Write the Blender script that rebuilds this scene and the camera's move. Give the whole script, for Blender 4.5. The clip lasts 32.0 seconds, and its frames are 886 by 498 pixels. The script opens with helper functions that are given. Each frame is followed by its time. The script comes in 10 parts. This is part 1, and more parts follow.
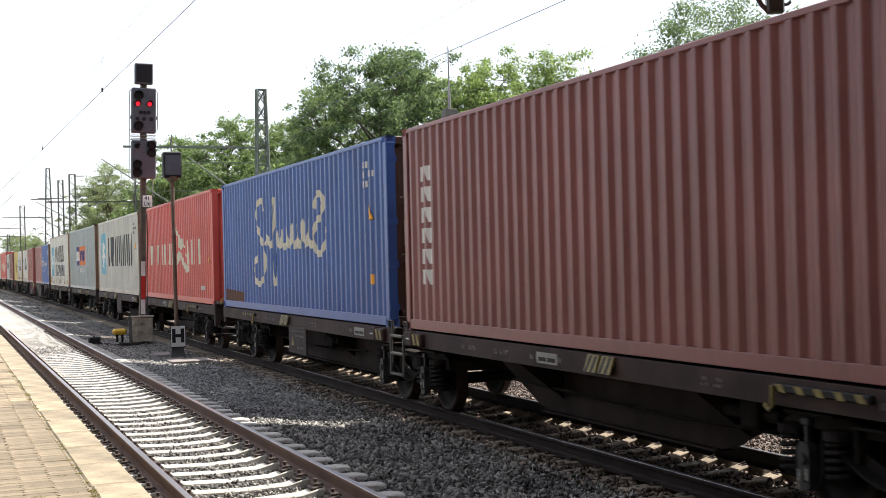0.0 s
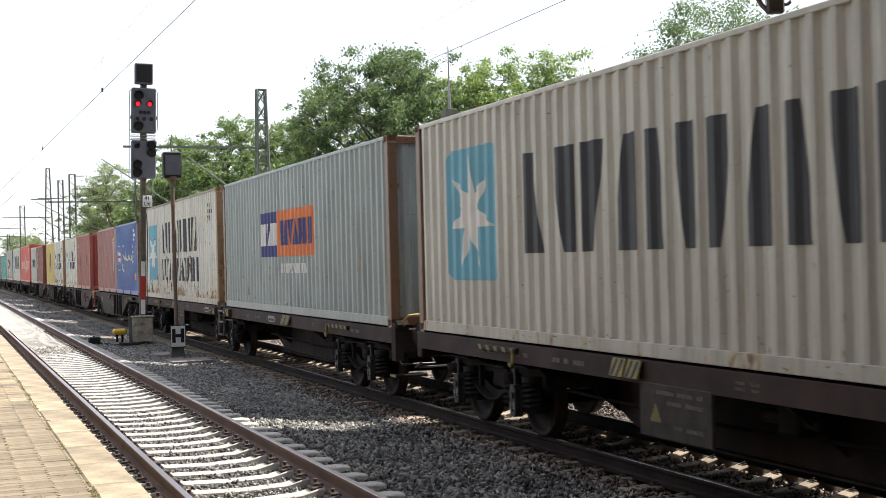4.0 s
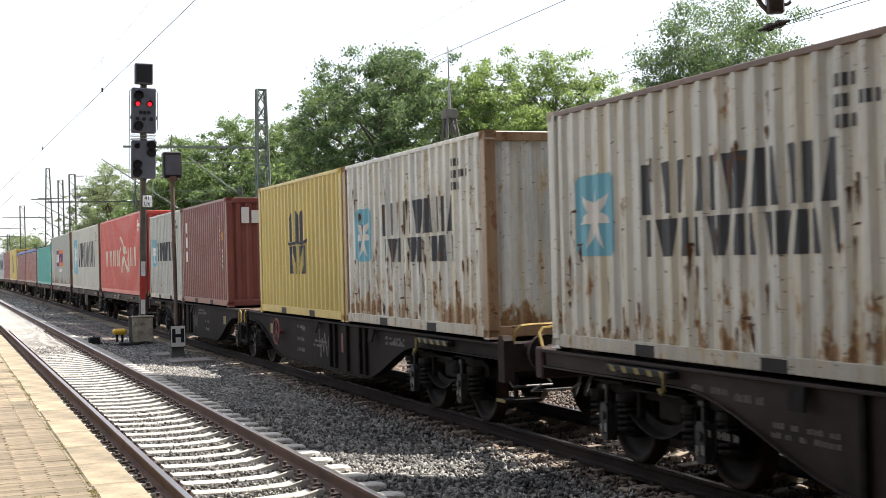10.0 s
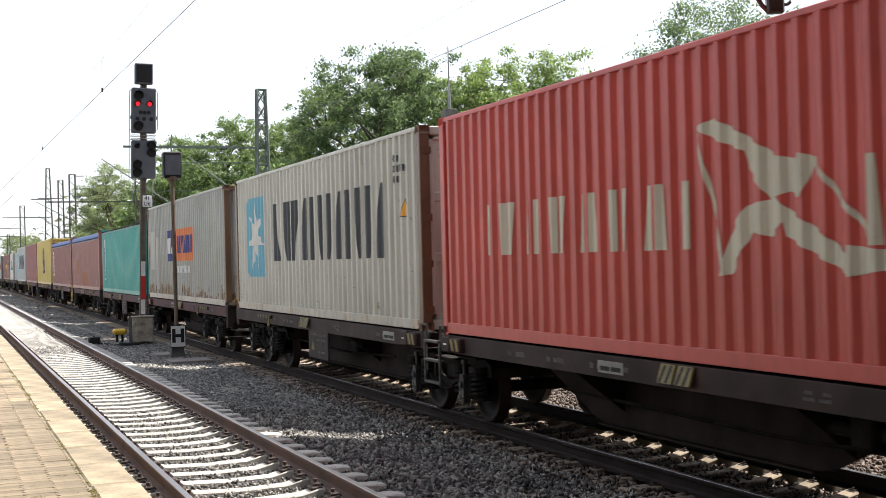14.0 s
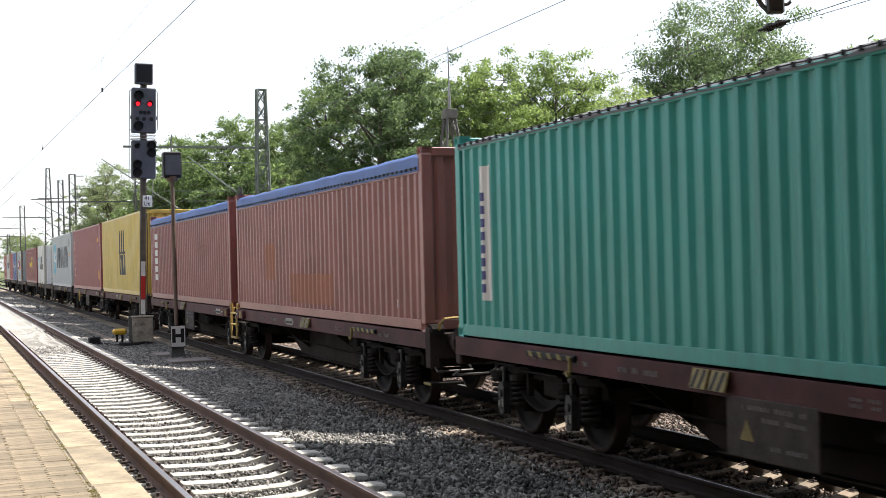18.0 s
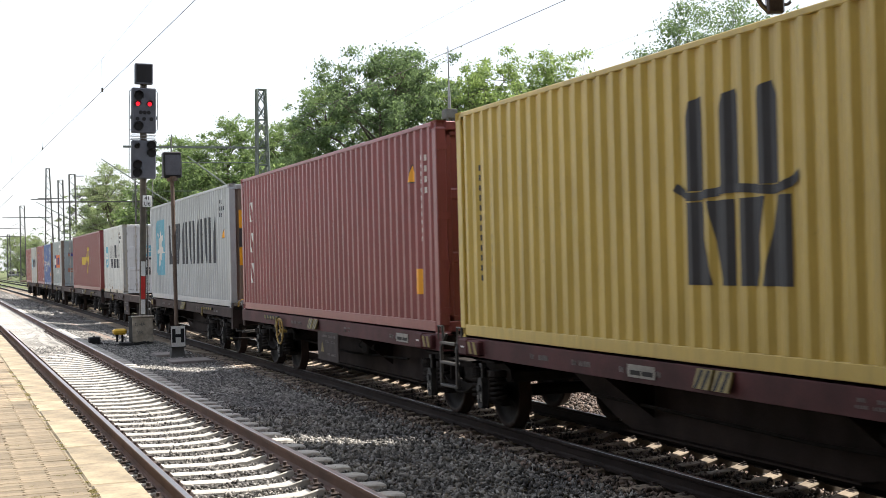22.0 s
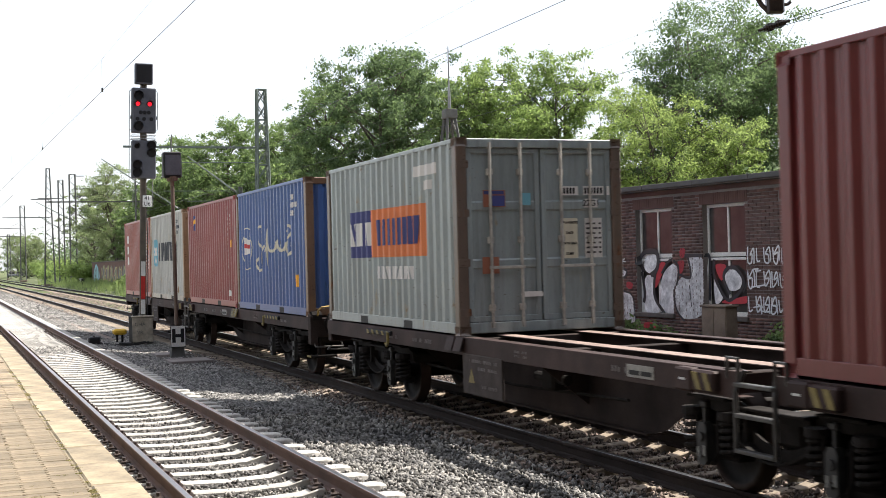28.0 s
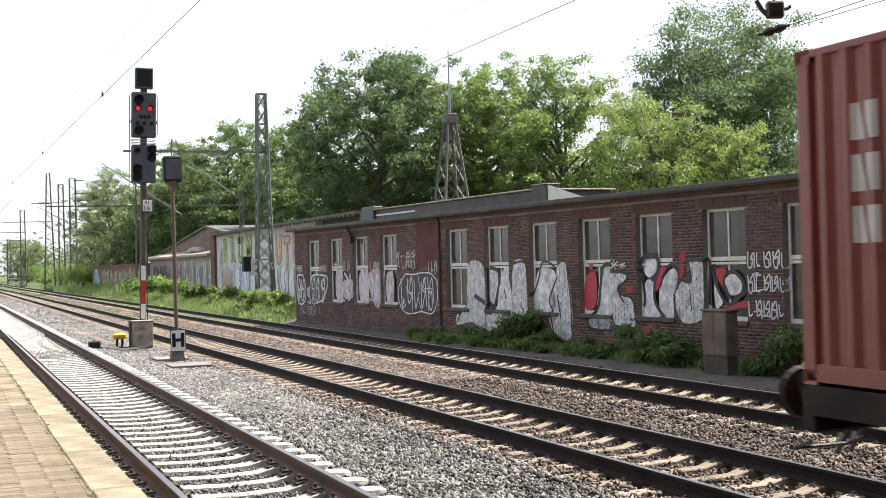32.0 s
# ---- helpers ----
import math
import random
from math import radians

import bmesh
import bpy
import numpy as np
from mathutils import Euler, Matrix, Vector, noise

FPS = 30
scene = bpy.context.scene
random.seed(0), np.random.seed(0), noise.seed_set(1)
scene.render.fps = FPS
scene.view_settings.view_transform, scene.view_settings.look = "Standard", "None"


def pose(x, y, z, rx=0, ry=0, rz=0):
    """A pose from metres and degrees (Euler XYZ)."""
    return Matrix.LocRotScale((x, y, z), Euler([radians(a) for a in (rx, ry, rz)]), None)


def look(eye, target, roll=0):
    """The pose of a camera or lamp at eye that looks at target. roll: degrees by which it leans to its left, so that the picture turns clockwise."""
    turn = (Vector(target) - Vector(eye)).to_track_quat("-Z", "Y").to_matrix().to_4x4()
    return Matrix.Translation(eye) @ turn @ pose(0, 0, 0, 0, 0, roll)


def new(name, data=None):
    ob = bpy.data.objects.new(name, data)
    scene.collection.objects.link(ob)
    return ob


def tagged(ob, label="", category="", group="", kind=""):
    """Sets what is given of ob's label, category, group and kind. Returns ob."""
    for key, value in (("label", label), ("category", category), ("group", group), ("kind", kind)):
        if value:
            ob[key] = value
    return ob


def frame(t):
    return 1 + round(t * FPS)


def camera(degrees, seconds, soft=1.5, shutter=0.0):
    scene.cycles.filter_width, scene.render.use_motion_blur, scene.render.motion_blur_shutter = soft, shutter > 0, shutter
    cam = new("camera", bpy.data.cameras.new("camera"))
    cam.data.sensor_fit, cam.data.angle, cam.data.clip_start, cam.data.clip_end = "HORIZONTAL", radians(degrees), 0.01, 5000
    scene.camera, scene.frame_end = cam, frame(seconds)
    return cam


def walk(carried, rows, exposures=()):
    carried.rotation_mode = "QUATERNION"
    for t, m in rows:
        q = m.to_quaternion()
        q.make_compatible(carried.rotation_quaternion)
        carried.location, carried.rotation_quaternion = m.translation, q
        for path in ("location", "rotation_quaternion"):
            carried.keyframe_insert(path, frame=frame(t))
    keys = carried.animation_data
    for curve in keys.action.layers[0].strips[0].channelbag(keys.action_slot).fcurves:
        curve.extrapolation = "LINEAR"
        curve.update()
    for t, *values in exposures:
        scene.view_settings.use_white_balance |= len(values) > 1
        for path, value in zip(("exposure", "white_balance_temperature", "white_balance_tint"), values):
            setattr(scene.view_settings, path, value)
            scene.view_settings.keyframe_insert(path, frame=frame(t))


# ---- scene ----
# The camera stands on the platform on a tripod; it is tipped up a little near the end.
EYE = Vector((0.0, 0.0, 2.162))
YAW, PITCH, ROLL = 0.3718, 0.0079, -1.415


def aim(nod):
    """Pose of the camera with an extra upward nod in radians."""
    p = PITCH + nod
    return look(EYE, EYE + Vector((math.sin(YAW) * math.cos(p), math.cos(YAW) * math.cos(p), math.sin(p))), ROLL)


cam = camera(38.06, 32.0, soft=0.6, shutter=0.15)
walk(cam, [(0.0, aim(0)), (14.0, aim(0)), (28.1, aim(0)), (28.5, aim(0.0015)), (29.0, aim(0.0)), (29.5, aim(0.0016)),
           (30.0, aim(0.0029)), (31.0, aim(0.0029)), (31.5, aim(0.003)), (32.0, aim(0.0034))],
     exposures=[(0.0, 1.05, 6600, 11), (32.0, 1.05, 6600, 11)])

# ---- light ----
SUN = Vector((2.6, 0.10, 3.95)).normalized()
world = bpy.data.worlds.new("world")
scene.world = world
world.use_nodes = True
wn = world.node_tree
sky = wn.nodes.new("ShaderNodeTexSky")
sky.sky_type = "NISHITA"
sky.sun_disc = False
sky.sun_elevation = math.asin(SUN.z)
sky.sun_rotation = math.atan2(SUN.x, SUN.y)
sky.dust_density = 1.5
sky.air_density = 1.0
wn.nodes["Background"].inputs["Strength"].default_value = 0.095
haze = wn.nodes.new("ShaderNodeMix")  # thin bright summer haze over the whole sky
haze.data_type = "RGBA"
haze.inputs[0].default_value = 0.6
haze.inputs[7].default_value = (7.0, 7.35, 7.95, 1)
wn.links.new(sky.outputs["Color"], haze.inputs[6])
wn.links.new(haze.outputs[2], wn.nodes["Background"].inputs["Color"])
sun_data = bpy.data.lights.new("sun", "SUN")
sun_data.energy = 5.0
sun_data.angle = radians(0.5)
sun_data.color = (1.0, 0.95, 0.87)
sun = new("sun", sun_data)
sun.matrix_world = look(SUN * 60, (0, 0, 0))

# ---- plan, in metres: x to the right of the platform, y along the tracks, z from the freight track's rail head ----
X_NEAR, X_FREIGHT, X_FAR = 2.715, 7.479, 11.42
RAIL_Z = {X_NEAR: 0.14, X_FREIGHT: 0.0, X_FAR: 0.0}
PLATFORM_Z, PLATFORM_X = 0.69, 1.22
SPEED = 9.968
FLOOR_Z = 1.155  # loading plane of the wagons

# ---- materials ----
def ramp(nt, fac, stops):
    n = nt.nodes.new("ShaderNodeValToRGB")
    el = n.color_ramp.elements
    el[0].position, el[0].color = stops[0][0], (*stops[0][1], 1)
    el[1].position, el[1].color = stops[-1][0], (*stops[-1][1], 1)
    for p, c in stops[1:-1]:
        e = el.new(p)
        e.color = (*c, 1)
    nt.links.new(fac, n.inputs["Fac"])
    return n.outputs["Color"]


def grey(v):
    return (v, v, v)


def noise_tex(nt, scale, detail=4.0, rough=0.55, stretch=(1, 1, 1), coord="Object", kind="noise"):
    tc = nt.nodes.new("ShaderNodeTexCoord")
    mp = nt.nodes.new("ShaderNodeMapping")
    mp.inputs["Scale"].default_value = stretch
    nt.links.new(tc.outputs[coord], mp.inputs["Vector"])
    if kind == "voronoi":
        n = nt.nodes.new("ShaderNodeTexVoronoi")
        n.inputs["Scale"].default_value = scale
        nt.links.new(mp.outputs["Vector"], n.inputs["Vector"])
        return n.outputs["Distance"]
    n = nt.nodes.new("ShaderNodeTexNoise")
    n.inputs["Scale"].default_value = scale
    n.inputs["Detail"].default_value = detail
    n.inputs["Roughness"].default_value = rough
    nt.links.new(mp.outputs["Vector"], n.inputs["Vector"])
    return n.outputs["Fac"]


def mix(nt, fac, a, b, mode="MIX"):
    n = nt.nodes.new("ShaderNodeMix")
    n.data_type, n.blend_type = "RGBA", mode
    for i, v in ((0, fac), (6, a), (7, b)):
        if isinstance(v, (int, float)):
            n.inputs[i].default_value = v
        elif isinstance(v, tuple):
            n.inputs[i].default_value = (*v, 1)
        else:
            nt.links.new(v, n.inputs[i])
    return n.outputs[2]


def bump(nt, bsdf, height, strength=0.3, distance=0.01):
    n = nt.nodes.new("ShaderNodeBump")
    n.inputs["Strength"].default_value = strength
    n.inputs["Distance"].default_value = distance
    nt.links.new(height, n.inputs["Height"])
    nt.links.new(n.outputs["Normal"], bsdf.inputs["Normal"])


def material(name, rough=0.6, metal=0.0, spec=0.5):
    m = bpy.data.materials.new(name)
    m.use_nodes = True
    b = m.node_tree.nodes["Principled BSDF"]
    b.inputs["Roughness"].default_value = rough
    b.inputs["Metallic"].default_value = metal
    b.inputs["Specular IOR Level"].default_value = spec
    return m, m.node_tree, b


def surface(name, col, rough=0.6, metal=0.0, vary=0.25, scale=3.0, grain=40.0, bumpy=0.15, dist=0.004, tint=None, piece=0.0, island=0.0, spec=0.5):
    """A plain worn surface: colour with stains at two scales and fine relief."""
    m, nt, b = material(name, rough, metal, spec)
    dark = tuple(c * (1 - vary) for c in col)
    light = tuple(min(1, c * (1 + vary)) for c in col)
    big = noise_tex(nt, scale, 5)
    fine = noise_tex(nt, grain, 3)
    c = ramp(nt, big, [(0.32, dark), (0.68, light if tint is None else tint)])
    c = mix(nt, 0.5, c, ramp(nt, fine, [(0.3, grey(0.55)), (0.7, grey(1.0))]), "MULTIPLY")
    if piece or island:
        if piece:
            r = nt.nodes.new("ShaderNodeObjectInfo").outputs["Random"]
        else:
            r = nt.nodes.new("ShaderNodeNewGeometry").outputs["Random Per Island"]
        k = piece or island
        c = mix(nt, 1.0, c, ramp(nt, r, [(0.0, grey(1 - k)), (1.0, grey(1.0))] if k < 0.8 else [(0.0, grey(0.10)), (0.45, grey(0.42)), (0.8, grey(0.85)), (1.0, grey(1.0))]), "MULTIPLY")
    nt.links.new(c, b.inputs["Base Color"])
    if bumpy:
        bump(nt, b, fine, bumpy, dist)
    return m


def steel_paint(name, col, rust=0.15, dirt=0.3, fade=0.12, rough=0.36, rust_col=(0.17, 0.07, 0.025), low=0.0):
    """Sprayed container paint: faded patches, grime that runs down, rust blots with ochre halos. low: how much rust has eaten the foot of the walls."""
    m, nt, b = material(name, rough)
    tc, oi = nt.nodes.new("ShaderNodeTexCoord"), nt.nodes.new("ShaderNodeObjectInfo")
    apart = nt.nodes.new("ShaderNodeVectorMath")
    apart.operation = "MULTIPLY_ADD"
    apart.inputs[1].default_value = (31.0, 57.0, 0.0)
    nt.links.new(oi.outputs["Random"], apart.inputs[0])
    nt.links.new(tc.outputs["Object"], apart.inputs[2])

    def blot(scale, detail, harsh, stretch=(1, 1, 1)):
        mp, n = nt.nodes.new("ShaderNodeMapping"), nt.nodes.new("ShaderNodeTexNoise")
        mp.inputs["Scale"].default_value = stretch
        nt.links.new(apart.outputs[0], mp.inputs["Vector"])
        nt.links.new(mp.outputs["Vector"], n.inputs["Vector"])
        n.inputs["Scale"].default_value, n.inputs["Detail"].default_value, n.inputs["Roughness"].default_value = scale, detail, harsh
        return n.outputs["Fac"]

    c = ramp(nt, blot(0.9, 4, 0.55), [(0.3, tuple(v * (1 - fade) for v in col)), (0.7, tuple(min(1, v * (1 + fade)) for v in col))])
    c = mix(nt, ramp(nt, blot(7.0, 5, 0.6, (1, 1, 0.06)), [(0.46, grey(0)), (0.78, grey(dirt))]), c, tuple(v * 0.26 + g for v, g in zip(col, (0.024, 0.018, 0.011))))
    c = mix(nt, ramp(nt, blot(30.0, 6, 0.75, (1, 1, 0.30)), [(0.50, grey(0)), (0.72, grey(0.5 * dirt))]), c, tuple(v * 0.35 + 0.01 for v in col))
    if rust:
        sep = nt.nodes.new("ShaderNodeSeparateXYZ")
        nt.links.new(tc.outputs["Object"], sep.inputs[0])
        foot = ramp(nt, sep.outputs["Z"], [(0.0, grey(0)), (0.155, grey(0)), (0.165, grey(1)), (0.22, grey(1)), (0.50, grey(0.35)), (0.95, grey(0.0))])
        reach = mix(nt, 0.16 * low, blot(5.5, 9, 0.68, (1, 1, 0.42)), mix(nt, 1.0, foot, ramp(nt, blot(0.7, 3, 0.5), [(0.36, grey(0.25)), (0.62, grey(1.15))]), "MULTIPLY"), "ADD") if low else blot(5.5, 9, 0.68, (1, 1, 0.42))
        edge = 0.735 - 0.23 * rust
        runs = blot(15.0, 4, 0.6, (1, 1, 0.05))
        halo = mix(nt, 0.35, reach, runs, "MIX")
        c = mix(nt, ramp(nt, halo, [(edge - 0.085, grey(0)), (edge + 0.015, grey(min(0.9, 0.35 + rust)))]), c, (0.45, 0.335, 0.155) if min(col) > 0.2 else tuple(0.6 * a + 0.4 * b for a, b in zip(col, rust_col)))
        c = mix(nt, ramp(nt, runs, [(0.66 - 0.1 * rust, grey(0)), (0.84, grey(min(0.8, 0.2 + rust)))]), c, tuple(0.6 * a + 0.4 * b for a, b in zip(rust_col, col)))
        c = mix(nt, ramp(nt, reach, [(edge, grey(0)), (edge + 0.035, grey(0.93))]), c, ramp(nt, blot(22.0, 4, 0.7), [(0.35, tuple(v * 0.5 for v in rust_col)), (0.65, tuple(min(1, v * 1.45) for v in rust_col))]))
    if low > 0.9:  # cream runs
        c = mix(nt, ramp(nt, blot(8.0, 3, 0.5, (1, 1, 0.03)), [(0.46, grey(0)), (0.68, grey(0.55))]), c, tuple(v * k for v, k in zip(col, (0.98, 0.86, 0.60))))
    if rust > 0.2:  # small dark nicks
        c = mix(nt, ramp(nt, blot(11.0, 5, 0.6, (1, 1, 1.9)), [(0.72 - 0.14 * rust, grey(0)), (0.74 - 0.14 * rust, grey(0.85))]), c, tuple(v * 0.45 for v in rust_col))
    c = mix(nt, ramp(nt, blot(5.5, 8, 0.75), [(0.64, grey(0)), (0.70, grey(0.38))]), c, tuple(v * 0.3 for v in col))
    c = mix(nt, ramp(nt, blot(13.0, 4, 0.6, (1, 1, 0.18)), [(0.58, grey(0)), (0.80, grey(0.34))]), c, tuple(min(1, v * 1.25 + 0.03) for v in col))
    nt.links.new(c, b.inputs["Base Color"])
    bump(nt, b, blot(22, 3, 0.55), 0.12, 0.004)
    return m


def leaf_material(name, col, glow):
    """Leaves: a matt top with light that passes through from behind."""
    m = bpy.data.materials.new(name)
    m.use_nodes = True
    nt = m.node_tree
    b = nt.nodes["Principled BSDF"]
    b.inputs["Roughness"].default_value = 0.6
    b.inputs["Specular IOR Level"].default_value = 0.22
    r = nt.nodes.new("ShaderNodeNewGeometry").outputs["Random Per Island"]
    c = ramp(nt, r, [(0.0, tuple(v * 0.55 for v in col)), (0.6, col), (1.0, (col[0] * 1.5, col[1] * 1.3, col[2]))])
    big = noise_tex(nt, 0.35, 3)
    c = mix(nt, 1.0, c, ramp(nt, big, [(0.3, grey(0.7)), (0.7, grey(1.0))]), "MULTIPLY")
    nt.links.new(c, b.inputs["Base Color"])
    t = nt.nodes.new("ShaderNodeBsdfTranslucent")
    t.inputs["Color"].default_value = (*glow, 1)
    nt.links.new(mix(nt, 1.0, ramp(nt, r, [(0.0, grey(0.6)), (1.0, grey(1.0))]), glow, "MULTIPLY"), t.inputs["Color"])
    s = nt.nodes.new("ShaderNodeMixShader")
    s.inputs[0].default_value = 0.5
    nt.links.new(b.outputs[0], s.inputs[1])
    nt.links.new(t.outputs[0], s.inputs[2])
    nt.links.new(s.outputs[0], nt.nodes["Material Output"].inputs["Surface"])
    return m


M_STONE = surface("ballast_stone", (0.378, 0.368, 0.362), 0.9, vary=0.4, scale=0.7, grain=60, bumpy=0.25, tint=(0.46, 0.44, 0.40), island=0.95)
M_STONE_RUST = surface("rusty_ballast_stone", (0.30, 0.235, 0.20), 0.9, vary=0.35, scale=0.8, grain=60, bumpy=0.2, tint=(0.33, 0.25, 0.205), island=0.82)
M_BED = surface("ballast_bed", (0.10, 0.094, 0.087), 0.95, vary=0.3, scale=1.2, grain=24, bumpy=0.9, dist=0.05)
M_SLEEPER = surface("pale_concrete_sleeper", (0.52, 0.50, 0.46), 0.85, vary=0.12, scale=3, grain=50, bumpy=0.2, piece=0.25)
M_SLEEPER_OLD = surface("stained_concrete_sleeper", (0.335, 0.272, 0.205), 0.9, vary=0.25, scale=3, grain=50, bumpy=0.25, piece=0.35)
M_SLEEPER_OLD_FAR = surface("stained_concrete_sleepers_far", (0.335, 0.272, 0.205), 0.9, vary=0.25, scale=3, grain=50, bumpy=0.25, island=0.35)
M_SLEEPER_FAR = surface("pale_concrete_sleepers_far", (0.52, 0.50, 0.46), 0.85, vary=0.12, scale=3, grain=50, bumpy=0.2, island=0.25)
M_RAIL = surface("rusty_rail_steel", (0.12, 0.066, 0.05), 0.75, 0.0, vary=0.3, scale=2, grain=60, bumpy=0.2)
M_RAIL_DARK = surface("dark_rail_steel", (0.028, 0.0205, 0.0185), 0.7, 0.0, vary=0.3, scale=2, grain=60, bumpy=0.2, spec=0.12)
M_HEAD = surface("polished_rail_head", (0.45, 0.44, 0.43), 0.28, 1.0, vary=0.1, scale=8, grain=80, bumpy=0.03)
M_CLIP = surface("rail_fastening_steel", (0.050, 0.033, 0.027), 0.7, vary=0.3, scale=5, grain=60)
M_SLAB = surface("platform_edge_concrete", (0.37, 0.31, 0.222), 0.85, vary=0.5, scale=2.2, grain=26, bumpy=0.4, tint=(0.53, 0.43, 0.285), piece=0.28)
M_PAVER = surface("platform_paver_concrete", (0.285, 0.232, 0.160), 0.88, vary=0.45, scale=1.6, grain=34, bumpy=0.35, tint=(0.44, 0.348, 0.23), island=0.38)
M_JOINT = surface("joint_sand", (0.24, 0.20, 0.135), 0.95, vary=0.3, scale=6, grain=80)
M_WHITE_LINE = surface("white_platform_marking", (0.78, 0.77, 0.74), 0.7, vary=0.06, scale=6, grain=60)
M_MOSS = leaf_material("dry_moss", (0.42, 0.38, 0.20), (0.3, 0.28, 0.12))
M_EARTH = surface("dark_earth_path", (0.11, 0.095, 0.08), 0.95, vary=0.3, scale=1.3, grain=30, bumpy=0.8, dist=0.03)
M_GROUND = surface("grassy_ground", (0.085, 0.12, 0.035), 0.95, vary=0.4, scale=0.3, grain=20, bumpy=0.6, dist=0.05, tint=(0.14, 0.16, 0.06))
M_BRICK = surface("dark_brown_brick", (0.19, 0.112, 0.096), 0.85, vary=0.42, scale=0.9, grain=40, bumpy=0.3, tint=(0.25, 0.128, 0.104), piece=0.5)
M_BRICK_FAR = surface("dark_brown_bricks", (0.19, 0.112, 0.096), 0.85, vary=0.42, scale=0.9, grain=40, bumpy=0.3, tint=(0.25, 0.128, 0.104), island=0.5)
M_BRICK_RED = surface("red_brown_lintel_brick", (0.17, 0.086, 0.07), 0.85, vary=0.25, scale=0.9, grain=40, bumpy=0.3, island=0.4)
M_MORTAR = surface("sooty_mortar", (0.25, 0.22, 0.205), 0.95, vary=0.25, scale=0.8, grain=40, bumpy=0.3)
M_PLINTH = surface("sooty_render_plinth", (0.09, 0.075, 0.065), 0.9, vary=0.3, scale=1.2, grain=40, bumpy=0.3)
M_FRAME = surface("cream_window_paint", (0.76, 0.74, 0.69), 0.5, vary=0.1, scale=4, grain=50, bumpy=0.1)
M_SILL = surface("dark_sill", (0.10, 0.085, 0.075), 0.8, vary=0.2, scale=4, grain=50)
M_ROOF = surface("grey_roofing_felt", (0.12, 0.118, 0.112), 0.85, vary=0.25, scale=0.8, grain=40, bumpy=0.3)
M_GUTTER = surface("weathered_zinc_gutter", (0.07, 0.066, 0.062), 0.6, 0.2, vary=0.25, scale=2, grain=40)
M_RENDER = surface("white_painted_masonry", (0.62, 0.61, 0.585), 0.85, vary=0.10, scale=0.7, grain=30, bumpy=0.2)
M_RENDER_OLD = surface("grey_white_masonry", (0.50, 0.49, 0.47), 0.85, vary=0.15, scale=0.7, grain=30, bumpy=0.2)
M_DARK_STEEL = surface("dark_painted_steel", (0.075, 0.08, 0.098), 0.55, vary=0.2, scale=4, grain=50, bumpy=0.05)
M_MAST = surface("grey_green_mast_paint", (0.135, 0.165, 0.145), 0.65, 0.0, vary=0.2, scale=3, grain=50, bumpy=0.1)
M_MAST_DARK = surface("dark_lattice_steel", (0.10, 0.10, 0.095), 0.7, vary=0.25, scale=3, grain=50, bumpy=0.1)
M_GALV = surface("galvanised_steel", (0.26, 0.265, 0.265), 0.5, 0.3, vary=0.15, scale=5, grain=50, bumpy=0.05)
M_ROD = surface("chalky_zinc_rod", (0.43, 0.415, 0.38), 0.6, vary=0.3, scale=6, grain=50, bumpy=0.1)
M_MAST_OLD = surface("grey_brown_mast_paint", (0.145, 0.125, 0.10), 0.75, vary=0.3, scale=3, grain=50, bumpy=0.15)
M_RUSTY_POLE = surface("brown_rusty_pole", (0.12, 0.083, 0.063), 0.75, vary=0.3, scale=3, grain=50, bumpy=0.15)
M_BOX_GREY = surface("weathered_grey_box_paint", (0.36, 0.315, 0.25), 0.7, vary=0.35, scale=4, grain=40, bumpy=0.1)
M_CABINET = surface("dirty_brown_cabinet_concrete", (0.185, 0.14, 0.11), 0.85, vary=0.35, scale=1.8, grain=40, bumpy=0.2)
M_YELLOW = surface("yellow_paint", (0.75, 0.45, 0.03), 0.5, vary=0.12, scale=4, grain=50, bumpy=0.05)
M_WHITE = surface("white_paint", (0.78, 0.78, 0.76), 0.55, vary=0.08, scale=4, grain=50, bumpy=0.05)
M_RED = surface("red_paint", (0.55, 0.03, 0.025), 0.5, vary=0.12, scale=4, grain=50, bumpy=0.05)
M_BLACK = surface("black_paint", (0.018, 0.018, 0.02), 0.55, vary=0.2, scale=4, grain=50, bumpy=0.05, spec=0.2)
M_RUBBER = surface("black_rubber_cable", (0.02, 0.02, 0.02), 0.6, vary=0.2, scale=4, grain=50)
M_WIRE = surface("weathered_copper_wire", (0.06, 0.065, 0.065), 0.5, 0.3, vary=0.15, scale=4, grain=50, bumpy=0)
M_INSUL = surface("brown_porcelain", (0.04, 0.028, 0.022), 0.25, vary=0.2, scale=6, grain=50, bumpy=0)
M_WAGON = surface("dusty_brown_wagon_paint", (0.048, 0.030, 0.0275), 0.65, vary=0.4, scale=1.6, grain=40, bumpy=0.15, tint=(0.072, 0.045, 0.041), spec=0.2)
M_WAGON_MAROON = surface("maroon_wagon_paint", (0.080, 0.030, 0.032), 0.6, vary=0.35, scale=1.6, grain=40, bumpy=0.15, tint=(0.115, 0.040, 0.044), spec=0.22)
M_WAGON_DEEP = surface("dark_brown_wagon_paint", (0.034, 0.0245, 0.0225), 0.6, vary=0.4, scale=1.3, grain=40, bumpy=0.15, tint=(0.058, 0.038, 0.035), spec=0.18)
M_WAGON_BLACKISH = surface("blackish_wagon_paint", (0.020, 0.0165, 0.0155), 0.7, vary=0.3, scale=1.3, grain=40, bumpy=0.15, tint=(0.030, 0.0235, 0.0215), spec=0.1)
